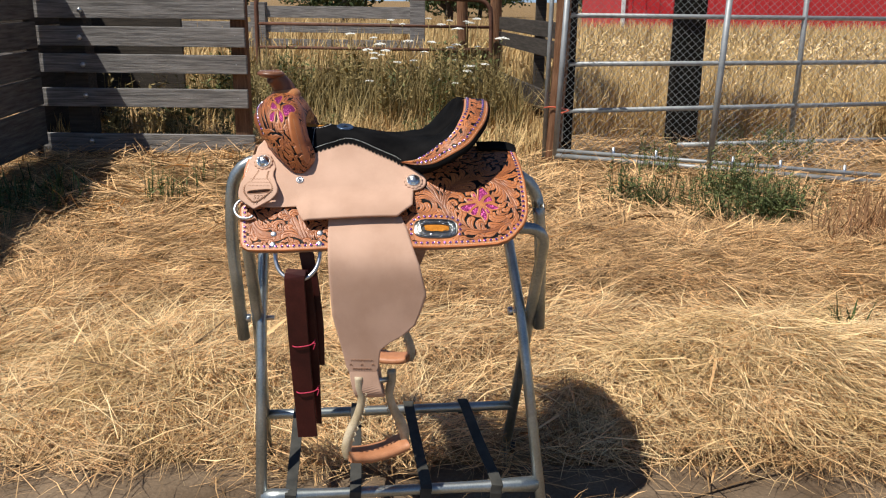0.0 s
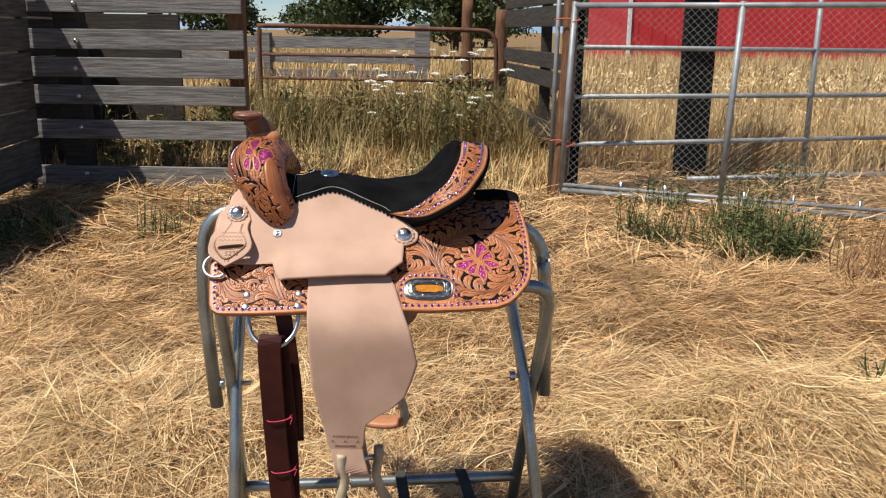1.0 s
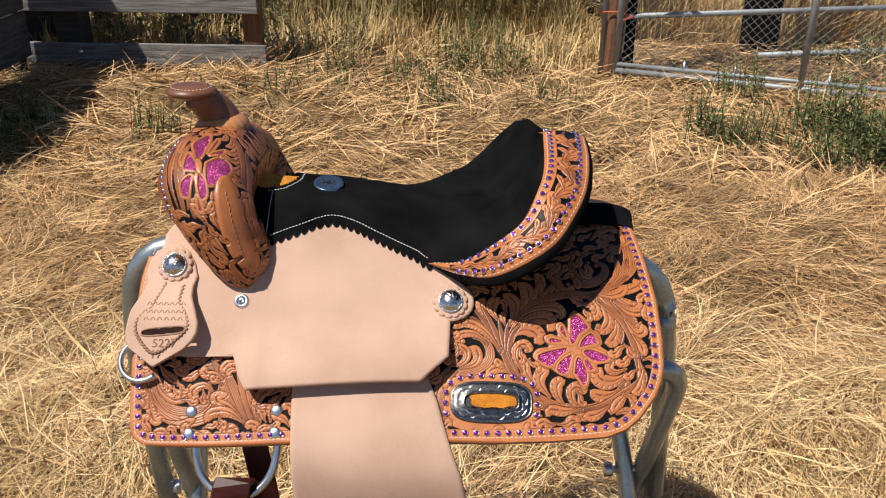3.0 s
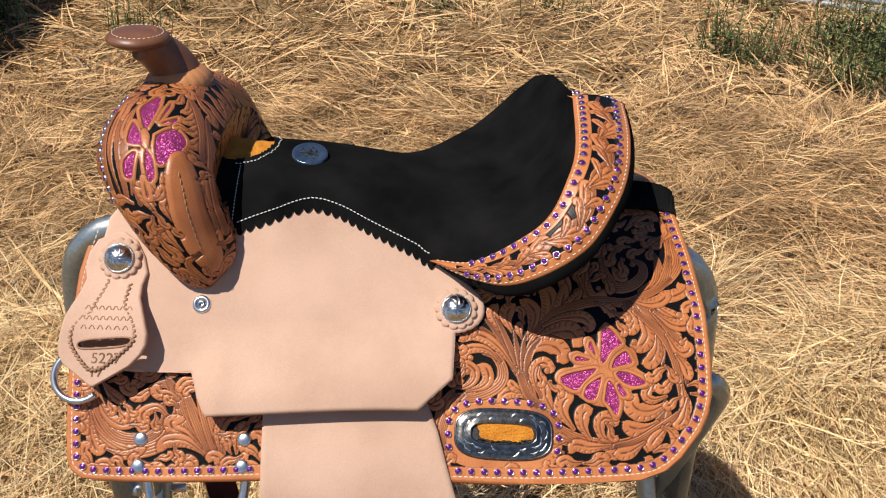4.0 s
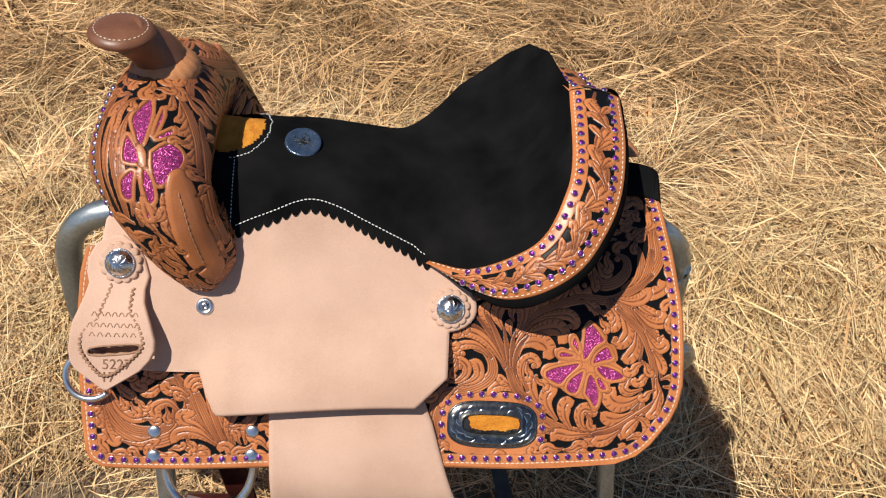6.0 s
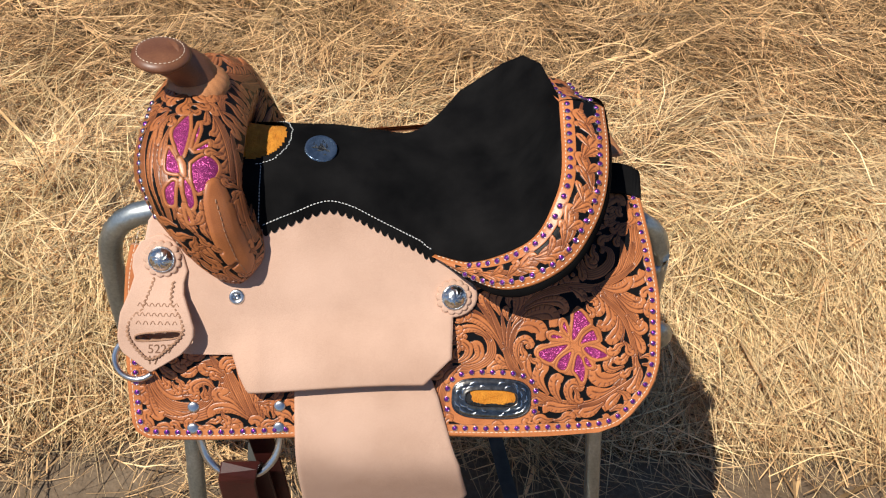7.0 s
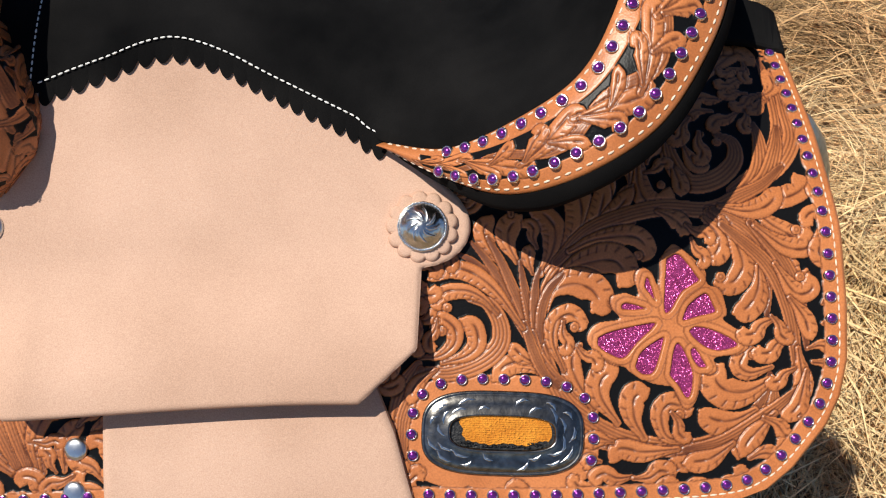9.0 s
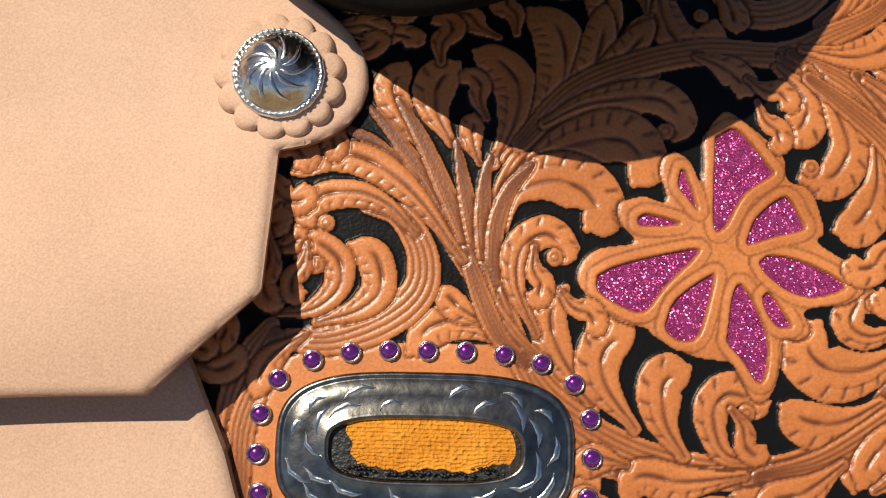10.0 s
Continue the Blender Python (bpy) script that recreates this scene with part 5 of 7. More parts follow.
JO_L = [(0.831, -0.303), (0.834, -0.307), (0.846, -0.316), (0.8640, -0.325), (0.8655, -0.40), (0.872, -0.425), (0.885, -0.440), (0.908, -0.442), (0.933, -0.4355), (0.956, -0.430), (0.983, -0.424), (1.0, -0.408)]
JO_R = [(0.831, -0.100), (0.853, -0.0675), (0.8865, -0.0665), (0.8880, -0.056), (0.8905, -0.0485), (0.8935, -0.0435), (0.8975, -0.0395), (0.902, -0.0375), (0.9065, -0.0378), (0.911, -0.0400), (0.916, -0.0450), (0.921, -0.0525), (0.931, -0.070), (0.943, -0.088), (1.0, -0.14)]
SEAT_EDGE = [(-0.33, 0.968), (-0.302, 0.9715), (-0.277, 0.9775), (-0.256, 0.982), (-0.235, 0.9868), (-0.216, 0.9872), (-0.191, 0.980), (-0.163, 0.968), (-0.134, 0.9565), (-0.111, 0.948), (-0.088, 0.939), (0.0, 0.93)]


SEAT_LINE = spline(SEAT_EDGE, 200)


def seat_edge(x):
    return np.interp(x, SEAT_LINE[:, 0], SEAT_LINE[:, 1])


def jockey_base(x, z):
    return 0.0045 + 0.0205 * smoothstep(0.90, 0.838, z) * smoothstep(-0.345, -0.29, x)


jockey_me = sheet("jockey", JO_L, JO_R, 0.831, 1.0, 200, 150, jockey_base, 0.0055, [ROUGHOUT, EDGE], round_edge=0.0025, columns=True, hole=lambda x, z: (x > -0.345) & (z > seat_edge(x) + 0.004))
part("jockey", jockey_me, saddle, "smooth natural pale roughout leather jockey")
part("jockey", mirror_mesh(sheet("jockey_far", JO_L, JO_R, 0.831, 0.845, 50, 40, 0.004, 0.0055, [ROUGHOUT, EDGE]), "jockey_far", 0.05), saddle, "smooth natural pale roughout leather jockey")

FE_L = [(0.492, -0.195), (0.497, -0.207), (0.51, -0.214), (0.537, -0.219), (0.637, -0.242), (0.78, -0.249), (0.845, -0.252)]
FE_R = [(0.492, -0.16), (0.497, -0.146), (0.51, -0.140), (0.535, -0.1385), (0.553, -0.135), (0.570, -0.115), (0.590, -0.083), (0.614, -0.058), (0.650, -0.044), (0.686, -0.0335), (0.754, -0.049), (0.824, -0.079), (0.845, -0.092)]
fender_me = sheet("fender", FE_L, FE_R, 0.492, 0.845, 60, 120, 0.0, 0.005, [ROUGHOUT, EDGE], surf=fender_at)
fender = part("fender", fender_me, saddle, "pale roughout leather fender hanging to the stirrup")
fender_far = part("fender", mirror_mesh(fender_me, "fender_far", 0.045), saddle, "pale roughout leather fender hanging to the stirrup")

TAB_L = [(0.868, -0.412), (0.884, -0.442), (0.890, -0.447), (0.899, -0.449), (0.919, -0.447), (0.938, -0.439), (0.949, -0.436), (0.957, -0.439), (0.968, -0.438), (0.98, -0.430), (0.987, -0.410)]
TAB_R = [(0.868, -0.410), (0.884, -0.377), (0.892, -0.368), (0.899, -0.364), (0.907, -0.364), (0.918, -0.369), (0.935, -0.378), (0.945, -0.379), (0.955, -0.376), (0.968, -0.381), (0.98, -0.390), (0.987, -0.404)]
TDX, TDZ = -0.0015, -0.0155
TAB_L, TAB_R = ([(z + TDZ, x + TDX) for z, x in e] for e in (TAB_L, TAB_R))
tab_me = sheet("rigging_tab", TAB_L, TAB_R, 0.868 + TDZ, 0.987 + TDZ, 90, 120, lambda x, z: 0.0085 + 0.020 * smoothstep(0.945, 0.89, z), 0.005, [ROUGHOUT, EDGE], hole=lambda x, z: (np.abs(x - TDX + 0.4035) < 0.024) & (np.abs(z - TDZ - 0.900 - 0.08 * (x - TDX + 0.4035)) < 0.0028))
part("rigging_tab", tab_me, saddle, "pale leather rigging tab with a stamped border")


def lathe(name, prof, mat, n=24, wob=None):
    """Turns an (r, h) profile round z."""
    V = []
    for k in range(n):
        a = 2 * math.pi * k / n
        for r, h in prof:
            rr = r * (1 + (wob(a) if wob else 0))
            V.append((rr * math.cos(a), rr * math.sin(a), h))
    F = [tuple(f) for f in grid_faces(n, len(prof))]
    m = len(prof)
    F += [((n - 1) * m + j, (n - 1) * m + j + 1, j + 1, j) for j in range(m - 1)]
    return mesh_of(name, V, F, [mat])


def flank_pose(x, z, off):
    p = flank(np.array(x), np.array(z), np.array(off))
    q = flank(np.array(x), np.array(z), np.array(off + 0.01))
    n = Vector(q - p).normalized()
    ux = Vector((1, 0, 0))
    ux = (ux - n * ux.dot(n)).normalized()
    uy = n.cross(ux)
    return Matrix(((ux.x, uy.x, n.x, p[0]), (ux.y, uy.y, n.y, p[1]), (ux.z, uy.z, n.z, p[2]), (0, 0, 0, 1)))


rosette_me = lathe("rosette", [(0.0, 0.004), (0.0178, 0.004), (0.0196, 0.0034), (0.0206, 0.001), (0.0203, -0.001)], ROUGHOUT, 156, lambda a: 0.15 * abs(math.sin(6.5 * a)) ** 0.6 - 0.08)
concho_me = lathe("concho", [(0.0001, 0.0125), (0.004, 0.0122), (0.008, 0.0108), (0.012, 0.008), (0.0148, 0.0048), (0.0155, 0.0045), (0.016, 0.005), (0.0168, 0.004), (0.017, 0.0)], SILVER, 48, lambda a: 0.012 * math.cos(16 * a))
for x, z, o in ((-0.4045 + TDX, 0.9655 + TDZ, 0.0135), (-0.0670, 0.9037, 0.0100)):
    c = part("rosette", rosette_me, saddle, "scalloped pale leather rosette", at=flank_pose(x, z, o))
    part("concho", concho_me, c, "domed engraved silver concho", at=pose(0, 0, 0.002) @ Matrix.Diagonal((0.9, 0.9, 0.9, 1)))

# fork with swells
FORK = [((-0.324, 1.919, 0.929), 0.017), ((-0.327, 1.913, 0.944), 0.034), ((-0.336, 1.910, 0.966), 0.045), ((-0.348, 1.911, 0.992), 0.050), ((-0.359, 1.918, 1.022), 0.054), ((-0.371, 1.945, 1.060), 0.058), ((-0.376, 1.995, 1.082), 0.060), ((-0.377, 2.080, 1.087), 0.058)]
fk = FORK + [((c[0], 2.080 + 0.80 * (2.080 - c[1]), c[2] - 0.012 * min(1, (2.080 - c[1]) / 0.08)), h * 0.92) for c, h in FORK[-2::-1]]
fc = spline([(*c, h) for c, h in fk], 120)


def fork_frames():
    t = np.gradient(fc[:, :3], axis=0)
    t[:, 0] = 0
    t /= np.linalg.norm(t, axis=1)[:, None]
    n = np.stack([np.zeros(len(t)), -t[:, 2], t[:, 1]], 1)
    return fc[:, :3], n, fc[:, 3]


FC, FN, FH = fork_frames()


def fork_surface(nu, nv, relief=None):
    """u runs over the arch from the near foot to the far foot, v from the front edge to the rear edge."""
    u = np.linspace(0, len(FC) - 1, nu)
    k = np.arange(len(FC))
    c = np.stack([np.interp(u, k, FC[:, j]) for j in range(3)], 1)
    n = np.stack([np.interp(u, k, FN[:, j]) for j in range(3)], 1)
    n /= np.linalg.norm(n, axis=1)[:, None]
    h = np.interp(u, k, FH)
    v = np.linspace(-1, 1, nv)
    crown = 0.040 * (1 - np.abs(v) ** 2.6) - 0.034
    a = h[:, None] * np.sign(v) * np.abs(v) ** 0.9
    scale = np.clip(h / 0.05, 0.3, 1)[:, None]
    P = c[:, None, :] + np.stack([a, 0 * a, 0 * a], -1) + n[:, None, :] * (crown * scale)[..., None]
    if relief is not None:
        U, Vv = np.meshgrid(np.linspace(0, 1, nu), v, indexing="ij")
        P = P + n[:, None, :] * relief(U, Vv)[..., None]
    return P


ARC = 579.6
fork_tool = Carving(-62, 62, 0, ARC, 0.6)
fork_tool.stem(4.4, (-23, 115), (-22, 138), (-23, 167), (-25, 199), (-23, 231))
fork_tool.stem(3.9, (-10, 112), (-11, 134), (-16, 157), (-16, 183), (-15, 211))
fork_tool.leaf(3.9, (-16, 121), (-12, 134), (-16, 147), (-19, 153))
fork_tool.leaf(4.4, (-6, 246), (-16, 240), (-24, 224), (-24, 202))
fork_tool.leaf(3.9, (-13, 224), (-16, 208), (-18, 190), (-19, 177))
fork_tool.leaf(3.3, (18, 257), (21, 237), (14, 235))
fork_tool.leaf(3.9, (26, 251), (32, 230), (26, 219))
fork_tool.leaf(4.4, (38, 243), (38, 218), (31, 209), (27, 214))
fork_tool.bulb(2.8, (27, 211))
fork_tool.leaf(4.4, (44, 219), (42, 202), (35, 195))
fork_tool.leaf(4.4, (47, 200), (44, 184), (36, 180))
fork_tool.stem(4.4, (52, 170), (50, 205), (39, 234), (23, 256))
fork_tool.leaf(4.4, (52, 174), (44, 171), (35, 171))
fork_tool.leaf(4.4, (11, 116), (4, 129), (3, 142), (10, 151))
fork_tool.leaf(3.9, (17, 118), (16, 131), (19, 144))
fork_tool.leaf(3.9, (3, 112), (-4, 123), (-6, 134))
fork_tool.leaf(5.0, (15, 97), (12, 110), (17, 119))
fork_tool.leaf(3.9, (3, 102), (-4, 116), (-10, 128))
fork_tool.leaf(5.0, (10, 65), (3, 81), (2, 93))
fork_tool.stem(4.4, (50, 68), (55, 109), (59, 144), (54, 155))
fork_tool.leaf(4.4, (56, 100), (51, 115), (50, 134), (55, 142))
fork_tool.leaf(4.4, (51, 54), (48, 68), (52, 78))
fork_tool.leaf(4.4, (58, 151), (59, 189), (54, 214))
fork_tool.stem(4.4, (57, 70), (60, 125), (59, 189), (47, 238))
fork_tool.leaf(3.3, (1, 254), (8, 247), (12, 253))
fork_tool.leaf(3.9, (-1, 115), (9, 121), (15, 131))
fork_tool.cell((2, 246), (5, 219), (1, 189), (-5, 202), (-9, 219), (-2, 237))
fork_tool.cell((14, 233), (15, 220), (10, 198))
fork_tool.cell((26, 210), (24, 202), (12, 196))
fork_tool.cell((10, 181), (23, 192), (34, 189), (37, 178), (28, 161), (14, 151), (10, 165))
fork_tool.cell((2, 166), (8, 155), (8, 139), (2, 134), (1, 151))
fork_tool.cell((-5, 162), (-9, 146), (-12, 137), (-19, 138), (-18, 152), (-9, 161))
fork_tool.cell((-11, 198), (-3, 183), (-1, 171), (-11, 171), (-14, 175), (-13, 189))
fork_tool.cell((-1, 137), (0, 120), (-2, 120))
fork_tool.plain(3.0, (18, 143), (24, 162), (34, 169), (43, 161), (48, 136), (49, 100), (48, 65), (45, 32), (24, 38), (15, 61), (15, 93), (16, 122))
fork_tool.plain(0.75, (-2, 188), (1, 188), (5, 178), (4, 166), (0, 169), (-2, 178))
fork_tool.leaf(3.6, (-30, 120), (-34, 160), (-32, 200), (-28, 230))
fork_tool.stem(4.0, (-40, 90), (-44, 160), (-42, 220), (-30, 270))
fork_tool.stem(4.4, (35, 262), (30, 285), (40, 300), (45, 310))
fork_tool.leaf(5.0, (-20, 262), (-30, 280), (-25, 300), (-10, 306))
fork_tool.stem(5.0, (-60, 60), (-57, 160), (-56, 260), (-57, 310))
fork_tool.leaf(5.0, (28, 60), (8, 50), (12, 30), (25, 12))
fork_tool.leaf(5.0, (52, 50), (46, 30), (40, 12))
fork_tool.fill(9000, 18, 5.2, 5.4, 1.5)
fork_tool.fill(9000, 23)
fork_tool.fill(6000, 33, 3.4, 3.4, 0.9)
fh = len(fork_tool.B) // 2
for arr in (fork_tool.H, fork_tool.dye, fork_tool.cut):
    arr[:, -fh:] = arr[:, :fh][:, ::-1]
fork_tool.soften()


def fork_ab(U, V):
    return V * 60.0, U * ARC


fork_P = fork_surface(760, 190, lambda U, V: fork_tool.sample(fork_tool.H, *fork_ab(U, V)) / 1000)
FU, FV = np.meshgrid(np.linspace(0, 1, 760), np.linspace(-1, 1, 190), indexing="ij")
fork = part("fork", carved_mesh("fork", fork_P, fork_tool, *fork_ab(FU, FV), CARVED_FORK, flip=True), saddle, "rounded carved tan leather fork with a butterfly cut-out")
gl = fork_surface(300, 120, lambda U, V: 0 * U - 0.0007)[40:145, 28:108]
part("butterfly_inlay", big_mesh("butterfly_inlay", gl.reshape(-1, 3), grid_faces(*gl.shape[:2])[:, ::-1], GLITTER, True), fork, "magenta glitter inlay behind the butterfly cut-out")

side_tool = Carving(0, 62, 0, ARC, 0.8)
for k in range(20):
    b0 = 14 + 29 * k
    side_tool.stem(4.5, (58, b0 - 12), (34, b0 - 4), (14, b0 + 6), (4, b0 + 20))
    side_tool.leaf(5.5, (50, b0), (32, b0 + 10), (18, b0 + 9), (14, b0 + 1))
    side_tool.bulb(3.2, (17, b0 + 3))
side_tool.fill(9000, 43)
side_tool.soften()
for side_v, col_ in ((-1, 0), (1, -1)):
    n120 = np.stack([np.interp(np.linspace(0, len(FC) - 1, 760), np.arange(len(FC)), FN[:, j]) for j in range(3)], 1)
    rimP = fork_P[:, col_]
    W = np.stack([rimP - n120 * d + np.array([-0.012 * side_v * d / 0.06, 0, 0]) for d in np.linspace(0, 0.06, 6)], 1)
    if side_v < 0:
        part("fork_side", big_mesh("fork_side", W.reshape(-1, 3), grid_faces(760, 6), FORK_LEATHER, True), fork, "plain tan leather turned under the fork")
        continue
    depth_ = np.linspace(0, 0.06, 60)
    U2, D2 = np.meshgrid(np.linspace(0, 1, 760), depth_ * 1000, indexing="ij")
    W = rimP[:, None] - n120[:, None] * depth_[None, :, None] + np.array([-0.2, 0, 0]) * depth_[None, :, None]
    W[..., 0] += side_tool.sample(side_tool.H, D2, U2 * ARC) / 1000 * smoothstep(0, 2, D2)
    part("fork_side", carved_mesh("fork_side", W, side_tool, D2, U2 * ARC, CARVED_FORK), fork, "carved leather turned under the back of the fork")

# horn
HB = Vector((-0.383, 2.083, 1.090))
part("horn_neck", tube("horn_neck", [HB + Vector((0.008, 0, -0.01)), HB + Vector((0.002, 0, 0.012)), HB + Vector((-0.010, -0.009, 0.032)), HB + Vector((-0.019, -0.016, 0.042))], [0.031, 0.026, 0.022, 0.020], HORN_LEATHER, 20, 20), saddle, "brown leather wrapped horn neck")
cap_me = lathe("horn_cap", [(0.0001, 0.006), (0.02, 0.006), (0.027, 0.0045), (0.0315, 0.001), (0.0325, -0.002), (0.030, -0.005), (0.022, -0.009), (0.0001, -0.01)], HORN_LEATHER, 40)
part("horn_cap", cap_me, saddle, "flat brown leather horn cap with stitched rim", at=pose(-0.406, 2.064, 1.1385, 0, 2, 0))
part("horn_collar", lathe("horn_collar", [(0.024, 0.012), (0.029, 0.009), (0.033, 0.004), (0.035, 0.0), (0.036, -0.004), (0.036, -0.007)], FORK_LEATHER, 96, lambda a: 0.035 * abs(math.sin(11 * a)) ** 0.6), saddle, "scalloped tan leather collar", at=pose(HB.x + 0.006, HB.y, HB.z - 0.002, 0, -8, 0))

# seat
ST = [(tuple(flank(np.array(x), np.array(z), np.array(0.0115))), (x + 0.004, 2.080 + 0.10 * (x + 0.34), zc)) for x, z, zc in ((-0.338, 0.966, 1.028), (-0.312, 0.970, 1.022), (-0.290, 0.974, 1.019), (-0.271, 0.979, 1.016), (-0.246, 0.985, 1.014), (-0.224, 0.987, 1.011), (-0.194, 0.981, 1.006), (-0.167, 0.970, 1.001), (-0.14, 0.9585, 0.997), (-0.105, 0.946, 0.991))]
ST += [((-0.052, 1.934, 0.961), (-0.06, 2.102, 0.988)), ((-0.010, 1.924, 0.993), (-0.02, 2.100, 0.988)), ((0.018, 1.930, 1.017), (0.008, 2.098, 1.000)), ((0.036, 1.956, 1.045), (0.026, 2.097, 1.024)), ((0.046, 1.995, 1.063), (0.040, 2.096, 1.050)), ((0.051, 2.085, 1.074), (0.051, 2.096, 1.075))]
E_ = spline([s[0] for s in ST], 160)
C_ = spline([s[1] for s in ST], 160)
dish = smoothstep(-0.10, 0.0, C_[:, 0])


def seat_surface(nq=60):
    q = np.linspace(0, 1, nq)
    crown = 1 - (1 - q) ** 2.2
    hollow = q ** 1.6
    f = crown[None] * (1 - dish[:, None]) + hollow[None] * dish[:, None]
    P = E_[:, None, :] * (1 - q)[None, :, None] + C_[:, None, :] * q[None, :, None]
    P[..., 2] = E_[:, None, 2] * (1 - f) + C_[:, None, 2] * f
    P[:, 0, 2] -= 0.004
    Q = P[:, ::-1].copy()
    k = 0.62 + 0.38 * smoothstep(-0.16, -0.085, C_[:, 0])[:, None]
    Q[..., 1] = C_[:, None, 1] + k * (C_[:, None, 1] - Q[..., 1])
    Q[..., 2] -= np.maximum(1 - k, 0) * 0.06 * ((Q[..., 1] - C_[:, None, 1]) / 0.08) ** 2
    rim_x = (-0.052, -0.010, 0.018, 0.036, 0.046, 0.051)
    rim = np.stack([np.interp(E_[:, 0], rim_x, v) for v in ((-0.060, -0.030, -0.004, 0.018, 0.036, 0.0505), (2.245, 2.245, 2.237, 2.219, 2.179, 2.107), (0.972, 1.001, 1.032, 1.058, 1.073, 1.077))], 1)
    pull = smoothstep(-0.10, -0.045, E_[:, 0])[:, None, None] * np.linspace(0, 1, nq)[None, :, None] ** 1.5
    Q = Q + (rim[:, None, :] - Q[:, -1:, :]) * pull
    return np.concatenate([P, Q[:, 1:]], 1)


seat_P = seat_surface()
sk = (np.minimum(np.arange(seat_P.shape[1]), seat_P.shape[1] - 1 - np.arange(seat_P.shape[1]))[None, :] > 0)
sq = (seat_P[:-1, :-1] + seat_P[1:, 1:]) / 2
notch_ = ((sq[..., 0] + 0.322) / 0.044) ** 2 + ((sq[..., 1] - 2.083) / 0.048) ** 2 < 1
part("seat", big_mesh("seat", seat_P.reshape(-1, 3), grid_faces(*seat_P.shape[:2])[~notch_.ravel()], SUEDE, True), saddle, "black suede seat with white edge stitching")

# cantle binding
CI = spline([(-0.092, 1.957, 0.949), (-0.052, 1.934, 0.963), (-0.010, 1.924, 0.995), (0.018, 1.930, 1.019), (0.036, 1.956, 1.047), (0.046, 1.995, 1.065), (0.051, 2.098, 1.079)], 90)
CO = spline([(-0.092, 1.956, 0.947), (-0.056, 1.926, 0.948), (-0.020, 1.899, 0.957), (0.017, 1.889, 0.978), (0.056, 1.903, 1.0), (0.082, 1.933, 1.027), (0.098, 1.972, 1.046), (0.106, 2.03, 1.064), (0.108, 2.098, 1.072)], 90)


def far_half(P):
    Q = P[::-1].copy()
    Q[..., 1] = 2 * 2.098 - Q[..., 1]
    return np.concatenate([P, Q[1:]], 0)


def band(A, B, nv, bulge, nrm_out):
    v = np.linspace(0, 1, nv)
    P = A[:, None] * (1 - v)[None, :, None] + B[:, None] * v[None, :, None]
    t = np.gradient(P, axis=0)
    w = np.gradient(P, axis=1)
    n = np.cross(t, w)
    n /= np.linalg.norm(n, axis=-1)[..., None] + 1e-9
    n *= np.sign((n * nrm_out).sum(-1))[..., None]
    return P + n * (bulge * (1 - (2 * v - 1) ** 2))[None, :, None], n


band_P, band_N = band(CI, CO, 96, 0.006, np.array([0.1, -0.5, 1.0]))
BL = 378.0
band_tool = Carving(0, BL, 0, 50, 0.5)
band_tool.H[:], band_tool.dye[:] = 0.25, 1.0
band_tool.dye[70:, 27:77] = 0.0
band_tool.H[70:, 27:77] = -0.35
band_tool.stem(3.4, *[(38 + 12 * k, 26 + 5.0 * math.sin(k * 1.1)) for k in range(29)])
for k in range(9):
    a0, up = 52 + 36 * k, (1 if k % 2 else -1)
    band_tool.leaf(4.8, (a0 - 22, 26 - 6 * up), (a0 - 6, 26 - 1 * up), (a0 + 8, 26 + 6 * up), (a0 + 17, 26 + 9 * up), (a0 + 20, 26 + 3 * up))
    band_tool.leaf(3.6, (a0 - 18, 26 - 4 * up), (a0 - 9, 26 + 4 * up), (a0 - 3, 26 + 9 * up), (a0 - 8, 26 + 11 * up))
    band_tool.leaf(3.4, (a0 - 2, 26), (a0 + 9, 26 - 6 * up), (a0 + 15, 26 - 11 * up))
    band_tool.bulb(3.0, (a0 + 18, 26 + 5 * up))
band_tool.soften()


def band_at(nu, nv, lift=0.0):
    u = np.linspace(0, 1, nu)
    k = np.arange(len(CI)) / (len(CI) - 1)
    A = np.stack([np.interp(u, k, CI[:, j]) for j in range(3)], 1)
    B = np.stack([np.interp(u, k, CO[:, j]) for j in range(3)], 1)
    P, N = band(A, B, nv, 0.006, np.array([0.1, -0.5, 1.0]))
    U, V = np.meshgrid(u, np.linspace(0, 1, nv), indexing="ij")
    return P, N, U * BL, V * 50


bp_, bn_, ba_, bb_ = band_at(620, 92)
hb = band_tool.sample(band_tool.H, ba_, bb_) / 1000
eb = np.minimum(bb_, 50 - bb_)
bp_ = bp_ + bn_ * (hb - 0.002 * (1 - np.sqrt(np.clip(eb / 2.0, 0, 1))))[..., None]
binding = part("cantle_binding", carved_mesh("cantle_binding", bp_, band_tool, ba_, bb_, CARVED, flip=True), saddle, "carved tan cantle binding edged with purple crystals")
far_ = bp_[::4, ::4].copy()
far_[..., 1] = 4.196 - far_[..., 1]
far_[..., 0] -= 0.22 * (far_[..., 1] - 2.098)
far_[..., 2] -= 0.005 * smoothstep(0, 60, BL - ba_[::4, ::4]) + 0.07 * smoothstep(120, 215, BL - ba_[::4, ::4]) + 0.00035 * bb_[::4, ::4] * smoothstep(0, 30, BL - ba_[::4, ::4])
top_ = int(0.80 * len(far_))
part("cantle_binding", carved_mesh("cantle_binding", far_[top_:], band_tool, ba_[::4, ::4][top_:], bb_[::4, ::4][top_:], CARVED), saddle, "carved tan cantle binding edged with purple crystals")
v5 = np.linspace(0, 1, 12)
back = []
